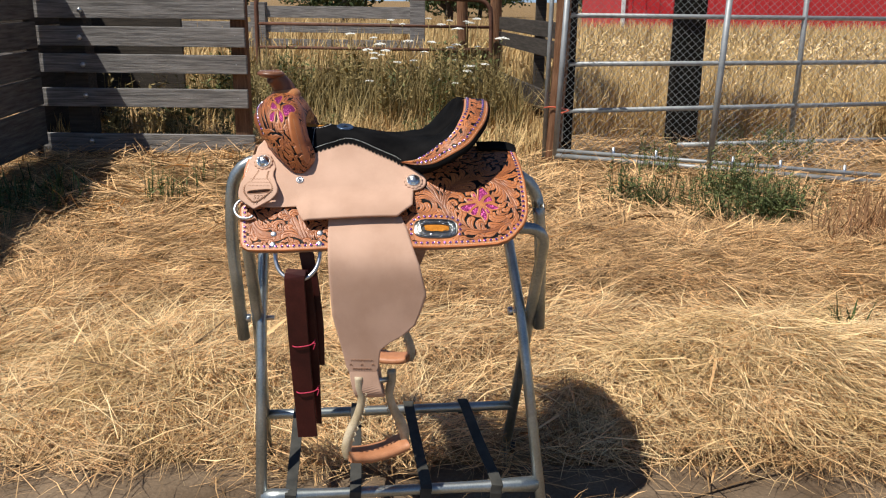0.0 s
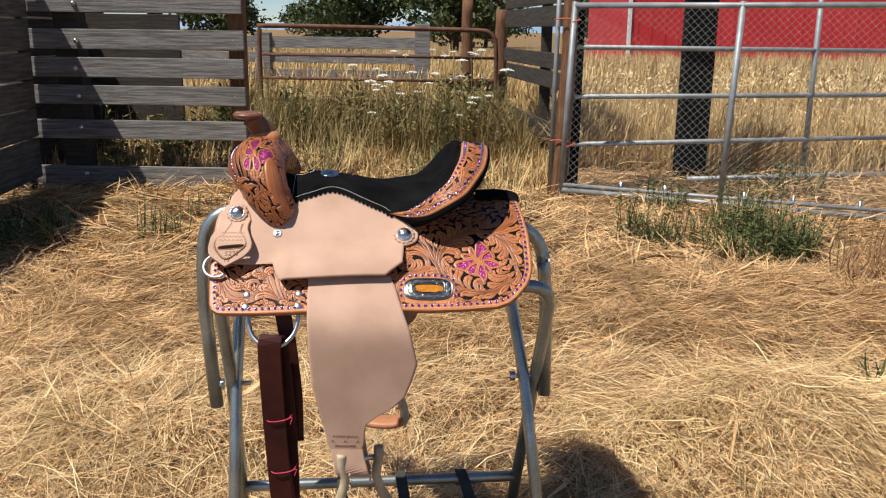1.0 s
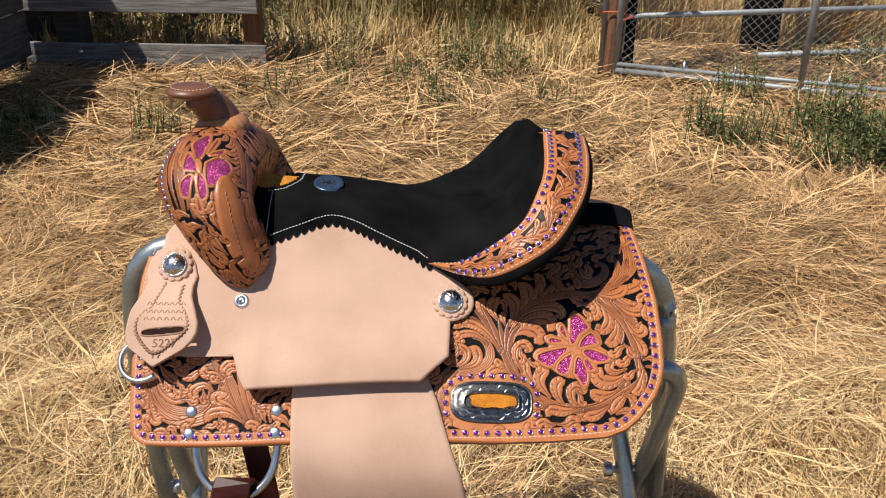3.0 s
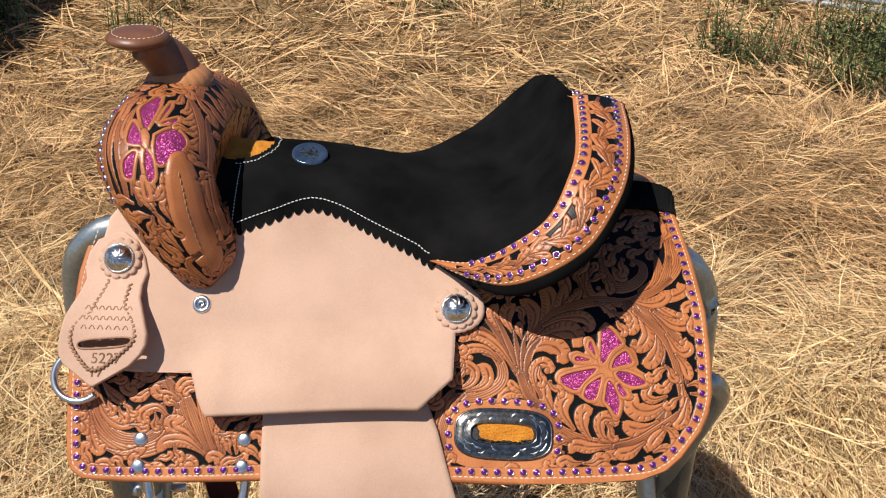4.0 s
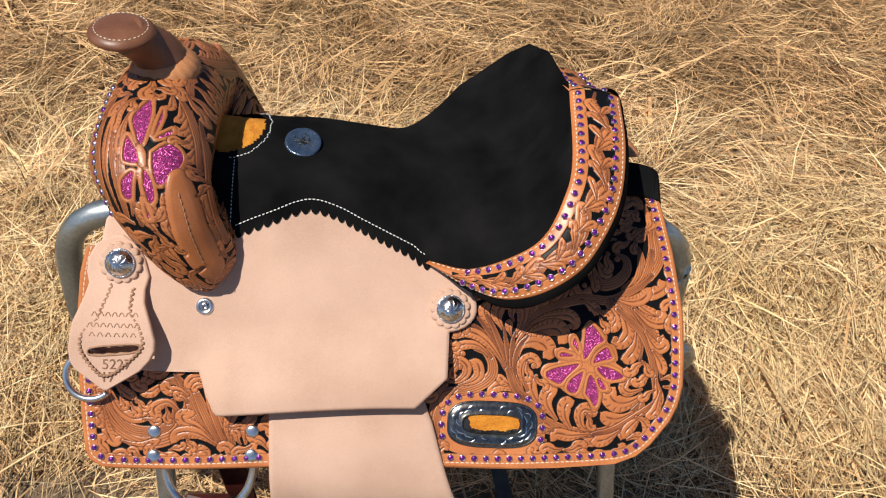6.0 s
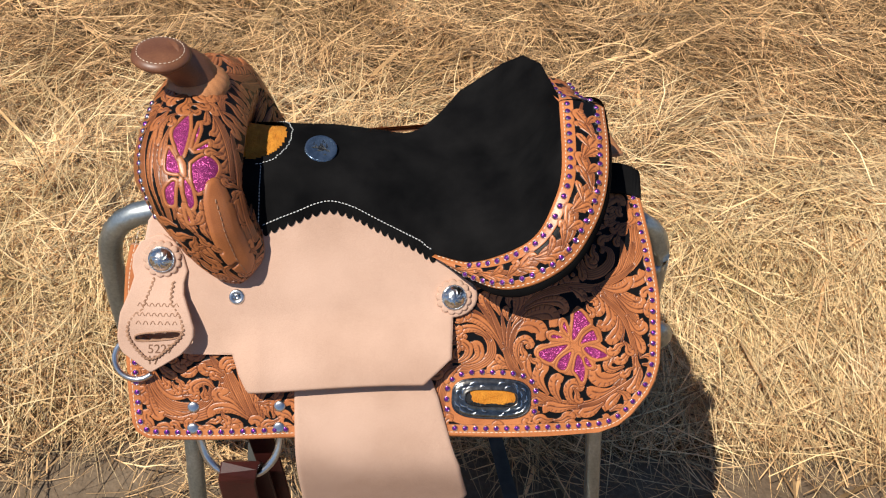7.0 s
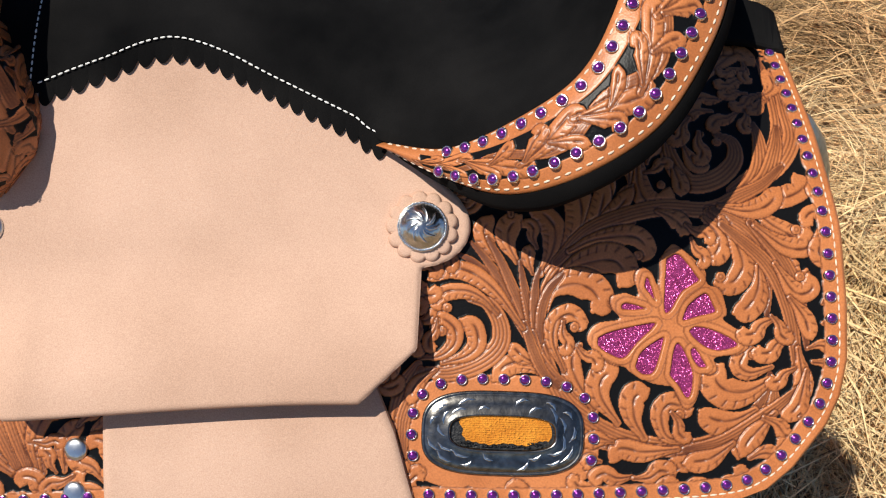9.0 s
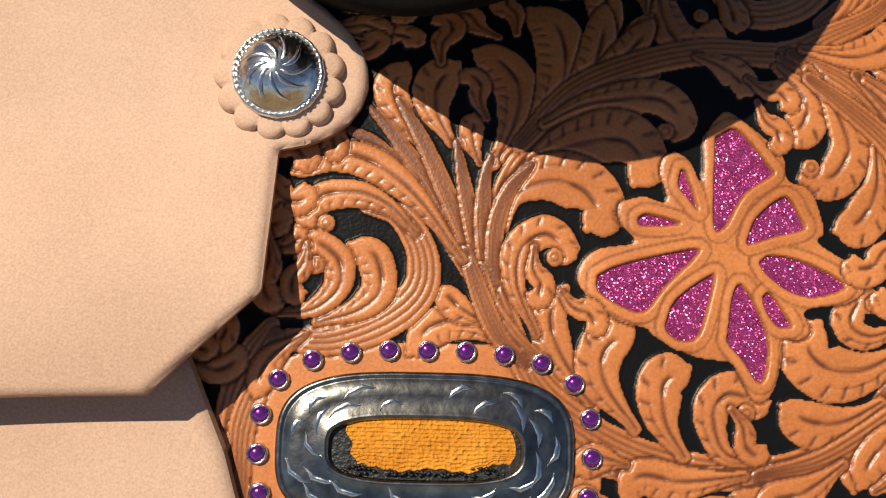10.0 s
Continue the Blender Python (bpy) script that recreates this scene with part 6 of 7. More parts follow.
for k in range(90):
    o = CO[k]
    s = min(1.0, k / 26.0)
    c = np.array([min(o[0], 0.09) - 0.03 * s, o[1] + 0.07 * s, o[2] - 0.045 * s])
    lip = o + np.array([0.003, -0.003, -0.006]) * s
    low = lip + np.array([-0.003, 0.006, -0.010]) * s
    pts = spline([o, lip, low, c], 12)
    back.append(pts)
BK = far_half(np.array(back))
BK[90:, :, 2] -= 0.045 * smoothstep(0, 25, np.arange(len(BK) - 90))[:, None]
BK[90:, :, 0] -= 0.01 * smoothstep(0, 25, np.arange(len(BK) - 90))[:, None]
part("cantle_back", big_mesh("cantle_back", BK.reshape(-1, 3), grid_faces(*BK.shape[:2])[:, ::-1], SUEDE, True), saddle, "black cantle back")

# ---- saddle details ----
def two_mesh(name, me1, me2):
    """Joins two meshes, each with its material, into one."""
    V, F, M = [], [], []
    for k, me in enumerate((me1, me2)):
        o = len(V)
        V += [tuple(v.co) for v in me.vertices]
        F += [tuple(o + i for i in p.vertices) for p in me.polygons]
        M += [k] * len(me.polygons)
    return mesh_of(name, V, F, [me1.materials[0], me2.materials[0]], True, M)


cup = lathe("cup", [(0.0026, 0.0012), (0.0030, 0.0018), (0.0033, 0.0016), (0.0036, 0.0006), (0.0037, -0.0006)], SILVER, 12)
dome = lathe("dome", [(0.00005, 0.0029), (0.0012, 0.0028), (0.0021, 0.0024), (0.0028, 0.0016), (0.0030, 0.0005)], GEM, 12)
gem_me = two_mesh("crystal_stud", cup, dome)


def pose_on(p, n, ux=(1, 0, 0)):
    n = Vector(n).normalized()
    u = Vector(ux)
    u = (u - n * u.dot(n)).normalized()
    v = n.cross(u)
    return Matrix(((u.x, v.x, n.x, p[0]), (u.y, v.y, n.y, p[1]), (u.z, v.z, n.z, p[2]), (0, 0, 0, 1)))


row = inset(11.2, 92)
for x, z in row:
    if (x > -0.105 or z < 0.875 or x < -0.44) and not (-0.26 < x < -0.095 and z < 0.83) and z < 0.985 and not (x < -0.40 and z > 0.885):
        part("crystal_stud", gem_me, skirt, at=flank_pose(x, z, 0.0046))
PX, PZ = -0.0150, 0.8185
ga = np.radians(np.linspace(-16, 196, 300))
gl_ = np.stack([PX + 0.0545 * np.sign(np.cos(ga)) * np.abs(np.cos(ga)) ** 0.62, PZ + 0.0222 * np.sign(np.sin(ga)) * np.abs(np.sin(ga)) ** 0.62], 1)
gs = np.r_[0, np.cumsum(np.hypot(np.diff(gl_[:, 0]), 1.44 * np.diff(gl_[:, 1])))]
for d in np.linspace(0, gs[-1], 15):
    part("crystal_stud", gem_me, skirt, at=flank_pose(float(np.interp(d, gs, gl_[:, 0])), float(np.interp(d, gs, gl_[:, 1])), 0.0046))

P13, N13, _, _ = band_at(600, 51)
seglen = np.r_[0, np.cumsum(np.linalg.norm(np.diff(P13[:, 25], axis=0), axis=1))]
for v, start, step in ((7, 0.050, 0.0125), (38, 0.048, 0.0125)):
    line = np.r_[0, np.cumsum(np.linalg.norm(np.diff(P13[:, v], axis=0), axis=1))]
    s = start
    while s < line[-1] + 0.075:
        far = s > line[-1]
        k = int(np.searchsorted(line, s if not far else 2 * line[-1] - s))
        k = min(k, 599)
        p, n = P13[k, v].copy(), N13[k, v].copy()
        if far:
            i_, j_ = int((len(far_) - 1) * k / 599), int((far_.shape[1] - 1) * v / 50)
            p, n[1] = far_[i_, j_].copy(), -n[1]
        part("crystal_stud", gem_me, binding, at=pose_on(p + 0.0006 * n, n))
        s += step


def stitches(name, pts, nrm, length, r, mat, parent, label="", gap=1.6):
    """Short thread stitches along a line of points with normals, in one mesh."""
    pts, nrm = np.asarray(pts), np.asarray(nrm)
    s = np.r_[0, np.cumsum(np.linalg.norm(np.diff(pts, axis=0), axis=1))]
    V, F = [], []
    d = 0.0
    while d + length < s[-1]:
        ends = [np.array([np.interp(q, s, pts[:, j]) for j in range(3)]) for q in (d, d + length / 2, d + length)]
        n = np.array([np.interp(d + length / 2, s, nrm[:, j]) for j in range(3)])
        t = ends[2] - ends[0]
        t /= np.linalg.norm(t) + 1e-9
        w = np.cross(t, n)
        w /= np.linalg.norm(w) + 1e-9
        o = len(V)
        for e, hh, ww in ((ends[0], 0.0, 0.6), (ends[1], 1.0, 1.0), (ends[2], 0.0, 0.6)):
            V += [e - w * r * ww, e + n * r * (0.4 + hh), e + w * r * ww]
        for k in (0, 3):
            F += [(o + k, o + k + 1, o + k + 4, o + k + 3), (o + k + 1, o + k + 2, o + k + 5, o + k + 4)]
        d += length * gap
    return part(name, mesh_of(name, V, F, [mat]), parent, label)


def on_flank(xz, off):
    x, z = xz[:, 0], xz[:, 1]
    p = flank(x, z, np.full_like(x, off))
    q = flank(x, z, np.full_like(x, off + 0.01))
    return p, (q - p) * 100


e1 = inset(6.3, 600)
for lo, hi in ((0, 300), (300, 600)):
    stitches("stitching", *on_flank(e1[lo:hi], 0.0044), 0.0040, 0.0007, THREAD, skirt, "pale thread edge stitching", 1.35)
stitches("stitching", P13[10:, 3] + 0.0005 * N13[10:, 3], N13[10:, 3], 0.0034, 0.0006, THREAD, binding, "pale thread edge stitching", 1.8)
stitches("stitching", P13[10:, 46] + 0.0005 * N13[10:, 46], N13[10:, 46], 0.0034, 0.0006, THREAD, binding, "pale thread edge stitching", 1.8)


def stadium(n, hx, hy, p=0.62):
    a = np.linspace(0, 2 * math.pi, n, endpoint=False)
    return np.stack([hx * np.sign(np.cos(a)) * np.abs(np.cos(a)) ** p, hy * np.sign(np.sin(a)) * np.abs(np.sin(a)) ** p], 1)


# silver slot plate on the rear skirt
outer, inner = stadium(120, 0.0486, 0.0250), stadium(120, 0.0311, 0.0097)
prof = [(0.0, 0.0), (0.0, 0.0018), (0.03, 0.0026), (0.10, 0.0028), (0.13, 0.0022), (0.16, 0.0028), (0.5, 0.0029), (0.86, 0.0029), (0.90, 0.0034), (0.96, 0.0032), (1.0, 0.0020), (1.0, 0.0)]
V = []
for k in range(120):
    for f, h in prof:
        q = outer[k] * (1 - f) + inner[k] * f
        V.append((q[0], q[1], h))
F = [tuple(f) for f in grid_faces(120, len(prof))]
m_ = len(prof)
F += [(119 * m_ + j, 119 * m_ + j + 1, j + 1, j) for j in range(m_ - 1)]
plate = part("slot_plate", mesh_of("slot_plate", V, F, [PLATE_SILVER]), skirt, "engraved silver slot plate", at=flank_pose(PX, PZ, 0.0042))
rp_ = random.Random(3)
sv, sf = [], []
for k in range(26):
    a = 2 * math.pi * k / 26 + 0.05
    f = 0.32 + 0.3 * (k % 2)
    c = outer[int(a / (2 * math.pi) * 120) % 120] * (1 - f) + inner[int(a / (2 * math.pi) * 120) % 120] * f
    d = np.array([-math.sin(a), math.cos(a)]) * np.array([1.6, 0.8])
    ang = math.atan2(d[1], d[0]) + rp_.uniform(-0.7, 0.7)
    ln, wd = rp_.uniform(0.007, 0.0125), 0.0011
    u = np.array([math.cos(ang), math.sin(ang)])
    w = np.array([-u[1], u[0]])
    o = len(sv)
    for q, ww in ((-1, 0), (-0.3, 1), (0.5, 0.8), (1, 0)):
        b = c + u * ln / 2 * q + w * 0.0021 * q * q
        sv += [(*(b - w * wd * ww), 0.0028), (*(b), 0.0033), (*(b + w * wd * ww), 0.0028)]
    for r_ in range(3):
        sf += [(o + 3 * r_, o + 3 * r_ + 1, o + 3 * r_ + 4, o + 3 * r_ + 3), (o + 3 * r_ + 1, o + 3 * r_ + 2, o + 3 * r_ + 5, o + 3 * r_ + 4)]
tagged(part("engraving", mesh_of("engraving", sv, sf, [SILVER], True), plate, "chased leaf engraving"), kind="stuff")
# Black sheet added to stand in for the shaded depth of the slot.
part("slot_floor", box_mesh("slot_floor", (-0.034, -0.011, -0.0004), (0.034, 0.011, 0.0006), BLACK_DYE, 0.0002), plate, "black sheet for the dark inside of the slot")
fx, fy = np.meshgrid(np.linspace(-0.0240, 0.0296, 150), np.linspace(-0.0066, 0.0098, 84), indexing="ij")
fz = 0.0008 + 0.0010 * np.cos(fx / 0.029 * 1.4) * np.cos(fy / 0.0100 * 1.3) + 0.00016 * np.sin(fy * 4800 + 0.4 * np.sin(fx * 160)) + 0.00007 * np.sin(fx * 5200) + 0.00010 * np.random.RandomState(1).rand(*fx.shape)
fw = smoothstep(0.0, -0.006, fy)
fyy = fy + fw * (0.0005 * np.sin(fx * 310 + 0.6) + 0.0003 * np.sin(fx * 1130 + 1.0) + 0.0022 * smoothstep(0.016, 0.027, fx) + 0.0016 * np.exp(-((fx + 0.023) / 0.004) ** 2))
fx = fx + smoothstep(-0.012, -0.024, fx) * (0.0007 * np.sin(fy * 900) - 0.24 * fy) - smoothstep(0.018, 0.0296, fx) * 0.0045 * (np.abs(fy) / 0.0095) ** 2.2
part("felt_lining", big_mesh("felt_lining", np.stack([fx, fyy, fz], -1).reshape(-1, 3), grid_faces(150, 84), FLEECE, True), plate, "orange felt showing through the slot")
# frayed black leather crumbs along the lower lip of the slot
rc_ = random.Random(12)
cv_, cf_ = [], []
for k in range(70):
    cx_ = rc_.uniform(-0.027, 0.027)
    heap = 0.0020 * math.exp(-((cx_ - 0.019) / 0.004) ** 2) + 0.0018 * math.exp(-((cx_ + 0.022) / 0.004) ** 2)
    c = np.array([cx_, -0.0076 + rc_.uniform(-0.0006, 0.0006 + heap), 0.0014 + rc_.uniform(0.0, 0.0006)])
    o = len(cv_)
    for dx, dy, dz in ((1, 0, 0), (0, 1, 0), (-1, 0, 0), (0, -1, 0), (0, 0, 1), (0, 0, -1)):
        cv_.append(tuple(c + np.array([dx * rc_.uniform(0.0006, 0.0016), dy * rc_.uniform(0.0004, 0.0009), dz * rc_.uniform(0.0003, 0.0007)])))
    for i in range(4):
        cf_ += [(o + i, o + (i + 1) % 4, o + 4), (o + (i + 1) % 4, o + i, o + 5)]
tagged(part("frayed_edge", mesh_of("frayed_edge", cv_, cf_, [BLACK_DYE]), plate, "frayed black leather edge of the slot"), kind="stuff")

# rivets, rigging ring and tie strap
rivet_me = lathe("rivet", [(0.0001, 0.0026), (0.004, 0.0025), (0.0062, 0.0018), (0.0070, 0.0006), (0.0070, -0.001)], STEEL, 20)
for x, z in ((-0.3695, 0.816), (-0.3695, 0.7965), (-0.2685, 0.8145), (-0.2685, 0.7955)):
    part("rivet", rivet_me, skirt, "silver rivet", at=flank_pose(x, z, 0.0044))
ring = [(-0.3665, 1.828, 0.80), (-0.3665, 1.814, 0.765), (-0.358, 1.799, 0.738), (-0.338, 1.788, 0.722), (-0.316, 1.788, 0.718), (-0.294, 1.788, 0.723), (-0.276, 1.799, 0.740), (-0.2685, 1.814, 0.766), (-0.2685, 1.828, 0.80)]
part("rigging_ring", tube("rigging_ring", ring, 0.0048, STEEL, 50, 12), saddle, "U-shaped steel rigging ring")
latigo = part("latigo_strap", strap_mesh("latigo_strap", [(-0.298, 1.815, 0.36), (-0.299, 1.806, 0.55), (-0.308, 1.801, 0.70), (-0.313, 1.799, 0.722), (-0.315, 1.794, 0.736), (-0.317, 1.786, 0.740), (-0.318, 1.779, 0.733), (-0.320, 1.776, 0.71), (-0.314, 1.776, 0.55), (-0.303, 1.778, 0.345)], 0.045, 0.0045, BURGUNDY, n=70), saddle, "doubled burgundy latigo strap tied with red cord")
part("latigo_strap", strap_mesh("latigo_strap", [(-0.305, 1.83, 0.80), (-0.290, 1.822, 0.70), (-0.280, 1.820, 0.60), (-0.274, 1.818, 0.505)], 0.032, 0.004, BURGUNDY, n=30, widths=[0.032, 0.032, 0.030, 0.018]), saddle, "dark billet strap hanging behind")
for z in (0.572, 0.461):
    cx = -0.3165 + 0.048 * (0.6 - z) + 0.007
    loop = [(cx - 0.026, 1.790, z), (cx - 0.018, 1.771, z - 0.004), (cx + 0.004, 1.770, z - 0.003), (cx + 0.022, 1.772, z + 0.002), (cx + 0.027, 1.795, z + 0.004)]
    part("cord", tube("cord", loop, 0.0013, RED_THREAD, 20, 6), latigo, "red tie cord")
    part("cord", tube("cord", [loop[3], (cx + 0.03, 1.768, z + 0.006), (cx + 0.026, 1.766, z - 0.008)], 0.0011, RED_THREAD, 8, 6), latigo, "red tie cord")
dring = []
for k in range(25):
    a = math.pi * (0.30 + 1.45 * k / 24)
    dring.append(tuple(flank(np.array(-0.434 + 0.025 * math.cos(a)), np.array(0.8605 + 0.0185 * math.sin(a)), np.array(0.012))))
part("breast_ring", tube("breast_ring", dring, 0.0034, STEEL, 40, 10), saddle, "small steel ring at the front tab")

# screw and its washer on the jockey
sc_ = part("washer", lathe("washer", [(0.0001, 0.0012), (0.0045, 0.0012), (0.0055, 0.0026), (0.0080, 0.0026), (0.0092, 0.0008), (0.0092, -0.001)], STEEL, 24), saddle, "steel finishing washer", at=flank_pose(-0.3220, 0.9150, 0.0098))
part("screw", lathe("screw", [(0.0001, 0.0022), (0.0012, 0.0022), (0.0014, 0.0030), (0.0036, 0.0028), (0.0043, 0.0014)], SILVER, 12), sc_, "steel screw head")

# engraving on the conchos: raised leaves on the dome
cv, cf = [], []
for k in range(9):
    a0 = 2 * math.pi * k / 9
    pts = []
    for q in np.linspace(0, 1, 7):
        r = 0.0025 + 0.0105 * q
        a = a0 + 0.9 * q
        h = 0.0126 * math.sqrt(max(0.0, 1 - (r / 0.0178) ** 2))
        pts.append((r * math.cos(a), r * math.sin(a), h, 0.0012 * math.sin(math.pi * min(1, q + 0.05))))
    o = len(cv)
    for x, y, h, w in pts:
        ta = math.atan2(y, x) + math.pi / 2
        cv += [(x - w * math.cos(ta), y - w * math.sin(ta), h), (x, y, h + 0.0007), (x + w * math.cos(ta), y + w * math.sin(ta), h)]
    for r_ in range(6):
        cf += [(o + 3 * r_, o + 3 * r_ + 1, o + 3 * r_ + 4, o + 3 * r_ + 3), (o + 3 * r_ + 1, o + 3 * r_ + 2, o + 3 * r_ + 5, o + 3 * r_ + 4)]
chase_me = mesh_of("chasing", cv, cf, [SILVER], True)
bead_v, bead_f = [], []
for k in range(44):
    a = 2 * math.pi * k / 44
    c = np.array([0.0158 * math.cos(a), 0.0158 * math.sin(a), 0.0052])
    o = len(bead_v)
    r = 0.0009
    bead_v += [c + (r, 0, 0), c + (0, r, 0), c + (-r, 0, 0), c + (0, -r, 0), c + (0, 0, r)]
    bead_f += [(o, o + 1, o + 4), (o + 1, o + 2, o + 4), (o + 2, o + 3, o + 4), (o + 3, o, o + 4)]
rope_me = mesh_of("rope_edge", bead_v, bead_f, [SILVER], True)
for ob in [o for o in saddle.children if o.name.startswith("rosette")]:
    tagged(part("chasing", chase_me, ob, "chased leaf scrolls", at=pose(0, 0, 0.002) @ Matrix.Diagonal((0.9, 0.9, 0.9, 1))), kind="stuff")
    part("rope_edge", rope_me, ob, "beaded silver edge", at=pose(0, 0, 0.002) @ Matrix.Diagonal((0.9, 0.9, 0.9, 1)))

# seat trim: scalloped edge, white stitching, badge and hand hole
xs = np.linspace(-0.295, -0.090, 420)
zs = seat_edge(xs)
sl_ = np.r_[0, np.cumsum(np.hypot(np.diff(xs), np.diff(zs) * 1.4))]
wave = 0.0062 * np.abs(np.sin(np.pi * sl_ / 0.0098)) ** 0.7
rows_ = []
for f in np.linspace(0, 1, 6):
    rows_.append(flank(xs, zs + 0.005 - f * (0.005 + 0.003 + wave * 0.75), np.full_like(xs, 0.0125 - 0.0012 * f)))
TR_ = np.stack(rows_, 1)
part("scallop_trim", big_mesh("scallop_trim", TR_.reshape(-1, 3), grid_faces(*TR_.shape[:2])[:, ::-1], SUEDE, True), saddle, "scalloped black suede seat edge")
SN = np.cross(np.gradient(seat_P, axis=0), np.gradient(seat_P, axis=1))
SN /= np.linalg.norm(SN, axis=-1)[..., None] + 1e-12
SN *= np.sign(SN[..., 2:3])
front = seat_P[:, 0, 0] < -0.092
pst, nst = flank(xs, zs + 0.0035, np.full_like(xs, 0.0134)), np.tile([0.0, -0.7, 0.7], (len(xs), 1))
stitches("stitching", pst, nst, 0.0028, 0.0006, WHITE_THREAD, saddle, "white seat stitching", 1.5)
si = int(np.abs(seat_P[:, 4, 0] + 0.298).argmin())
stitches("stitching", seat_P[si, 2:34] + 0.0006 * SN[si, 2:34], SN[si, 2:34], 0.0028, 0.0006, WHITE_THREAD, saddle, "white seat stitching", 1.5)


def on_seat(x, y):
    d = (seat_P[..., 0] - x) ** 2 + (seat_P[..., 1] - y) ** 2
    i = np.unravel_index(d.argmin(), d.shape)
    return seat_P[i] , SN[i]


arc = []
arcn = []
for a in np.linspace(-1.75, 1.75, 60):
    p, n = on_seat(-0.322 + 0.051 * math.cos(a), 2.083 + 0.056 * math.sin(a))
    if p[0] > -0.311:
        arc.append(p + 0.0006 * n)
        arcn.append(n)
stitches("stitching", arc, arcn, 0.0028, 0.0006, WHITE_THREAD, saddle, "white seat stitching", 1.5)
fu, fv_ = np.meshgrid(np.linspace(-0.335, -0.272, 30), np.linspace(2.028, 2.138, 30), indexing="ij")
fzz = np.array([[on_seat(a, b)[0][2] - 0.007 for a, b in zip(r1, r2)] for r1, r2 in zip(fu, fv_)]) + 0.0015 * np.random.RandomState(2).rand(30, 30)
part("felt_lining", big_mesh("felt_lining", np.stack([fu, fv_, fzz], -1).reshape(-1, 3), grid_faces(30, 30), FLEECE, True), saddle, "orange felt in the hand hole")
bp0, bn0 = on_seat(-0.234, 2.064)
bp0, bn0 = bp0 + np.array([0, 0, 0.0015]), (Vector(bn0) * 0.6 + Vector((0, -0.16, 0.37)))
badge = part("badge", lathe("badge", [(0.0001, 0.0014), (0.0165, 0.0014), (0.0175, 0.0018), (0.0195, 0.0016), (0.0200, -0.002)], BADGE, 32), saddle, "round blue metal maker's badge", at=pose_on(bp0, bn0))
bv, bf = [], []
rb = random.Random(8)
for k in range(30):
    a, r = rb.uniform(0, 6.28), rb.uniform(0.001, 0.0115)
    c = np.array([r * math.cos(a), r * math.sin(a)])
    u = np.array([math.cos(a * 3), math.sin(a * 3)]) * rb.uniform(0.002, 0.0045)
    w = np.array([-u[1], u[0]]) * 0.25
    o = len(bv)
    bv += [(*(c - u), 0.0015), (*(c + w), 0.0018), (*(c + u), 0.0015), (*(c - w), 0.0018)]
    bf.append((o, o + 1, o + 2, o + 3))
part("emblem", mesh_of("emblem", bv, bf, [BLACK_DYE], False), badge, "dark relief emblem")

# fork trim: front beads, seam stitching, horn stitching
FPn = np.cross(np.gradient(fork_P, axis=0), np.gradient(fork_P, axis=1))
FPn /= np.linalg.norm(FPn, axis=-1)[..., None] + 1e-12
cen = np.array([-0.37, 2.085, 0.95])
FPn *= np.sign((FPn * (fork_P - cen)).sum(-1))[..., None]
for k in range(16):
    i = int(150 + k * 16)
    if i < 380:
        part("crystal_stud", gem_me, fork, at=pose_on(fork_P[i, 18], FPn[i, 18]))
seam_u = np.arange(50, 196)
seam_v = (95 + (np.interp(seam_u, [50, 80, 120, 160, 196], [34, 31, 33, 33, 31]) / 60.0) * 94.5).astype(int)
stitches("stitching", fork_P[seam_u, seam_v] + 0.0004 * FPn[seam_u, seam_v], FPn[seam_u, seam_v], 0.0050, 0.0007, EDGE, fork, "brown seam stitching", 1.35)
a60 = np.linspace(0, 2 * math.pi, 90)
hm = pose(-0.406, 2.064, 1.1385, 0, 2, 0)
hp = [np.array(hm @ Vector((0.0255 * math.cos(a), 0.0255 * math.sin(a), 0.0052))) for a in a60]
stitches("stitching", hp, np.tile([0.0, 0.0, 1.0], (90, 1)), 0.0028, 0.0005, THREAD, saddle, "pale horn cap stitching", 1.7)


# fender end, logo stamp, and stirrups
def stamped(name, pts, r, mat, parent, label=""):
    return part(name, tube(name, pts, r, mat, 12, 6), parent, label)


rs = random.Random(12)
for rr, (z, wdt) in enumerate(((0.527, 0.044), (0.516, 0.050), (0.506, 0.036))):
    n_ = 7 if rr != 1 else 3
    for k in range(n_):
        x = -0.178 + wdt * (k / (n_ - 1) - 0.5)
        stamped("stamp_mark", [(x - 0.003, 1.7922, z + rs.uniform(-0.001, 0.001) - 0.00), (x, 1.7922, z + 0.0035), (x + 0.0032, 1.7922, z - 0.001)], 0.0007, STAMP, fender)
keeper = part("fender_strap", strap_mesh("fender_strap", [(-0.178, 1.800, 0.52), (-0.172, 1.792, 0.48), (-0.164, 1.790, 0.450), (-0.160, 1.804, 0.436), (-0.164, 1.822, 0.450), (-0.176, 1.824, 0.52)], 0.064, 0.005, ROUGHOUT, n=40), saddle, "pale leather strap looped through the stirrup")
part("fender_strap", mirror_mesh(keeper.data, "fender_strap_far"), saddle)

SM = pose(-0.150, 1.812, 0.0, 0, 0, 26)


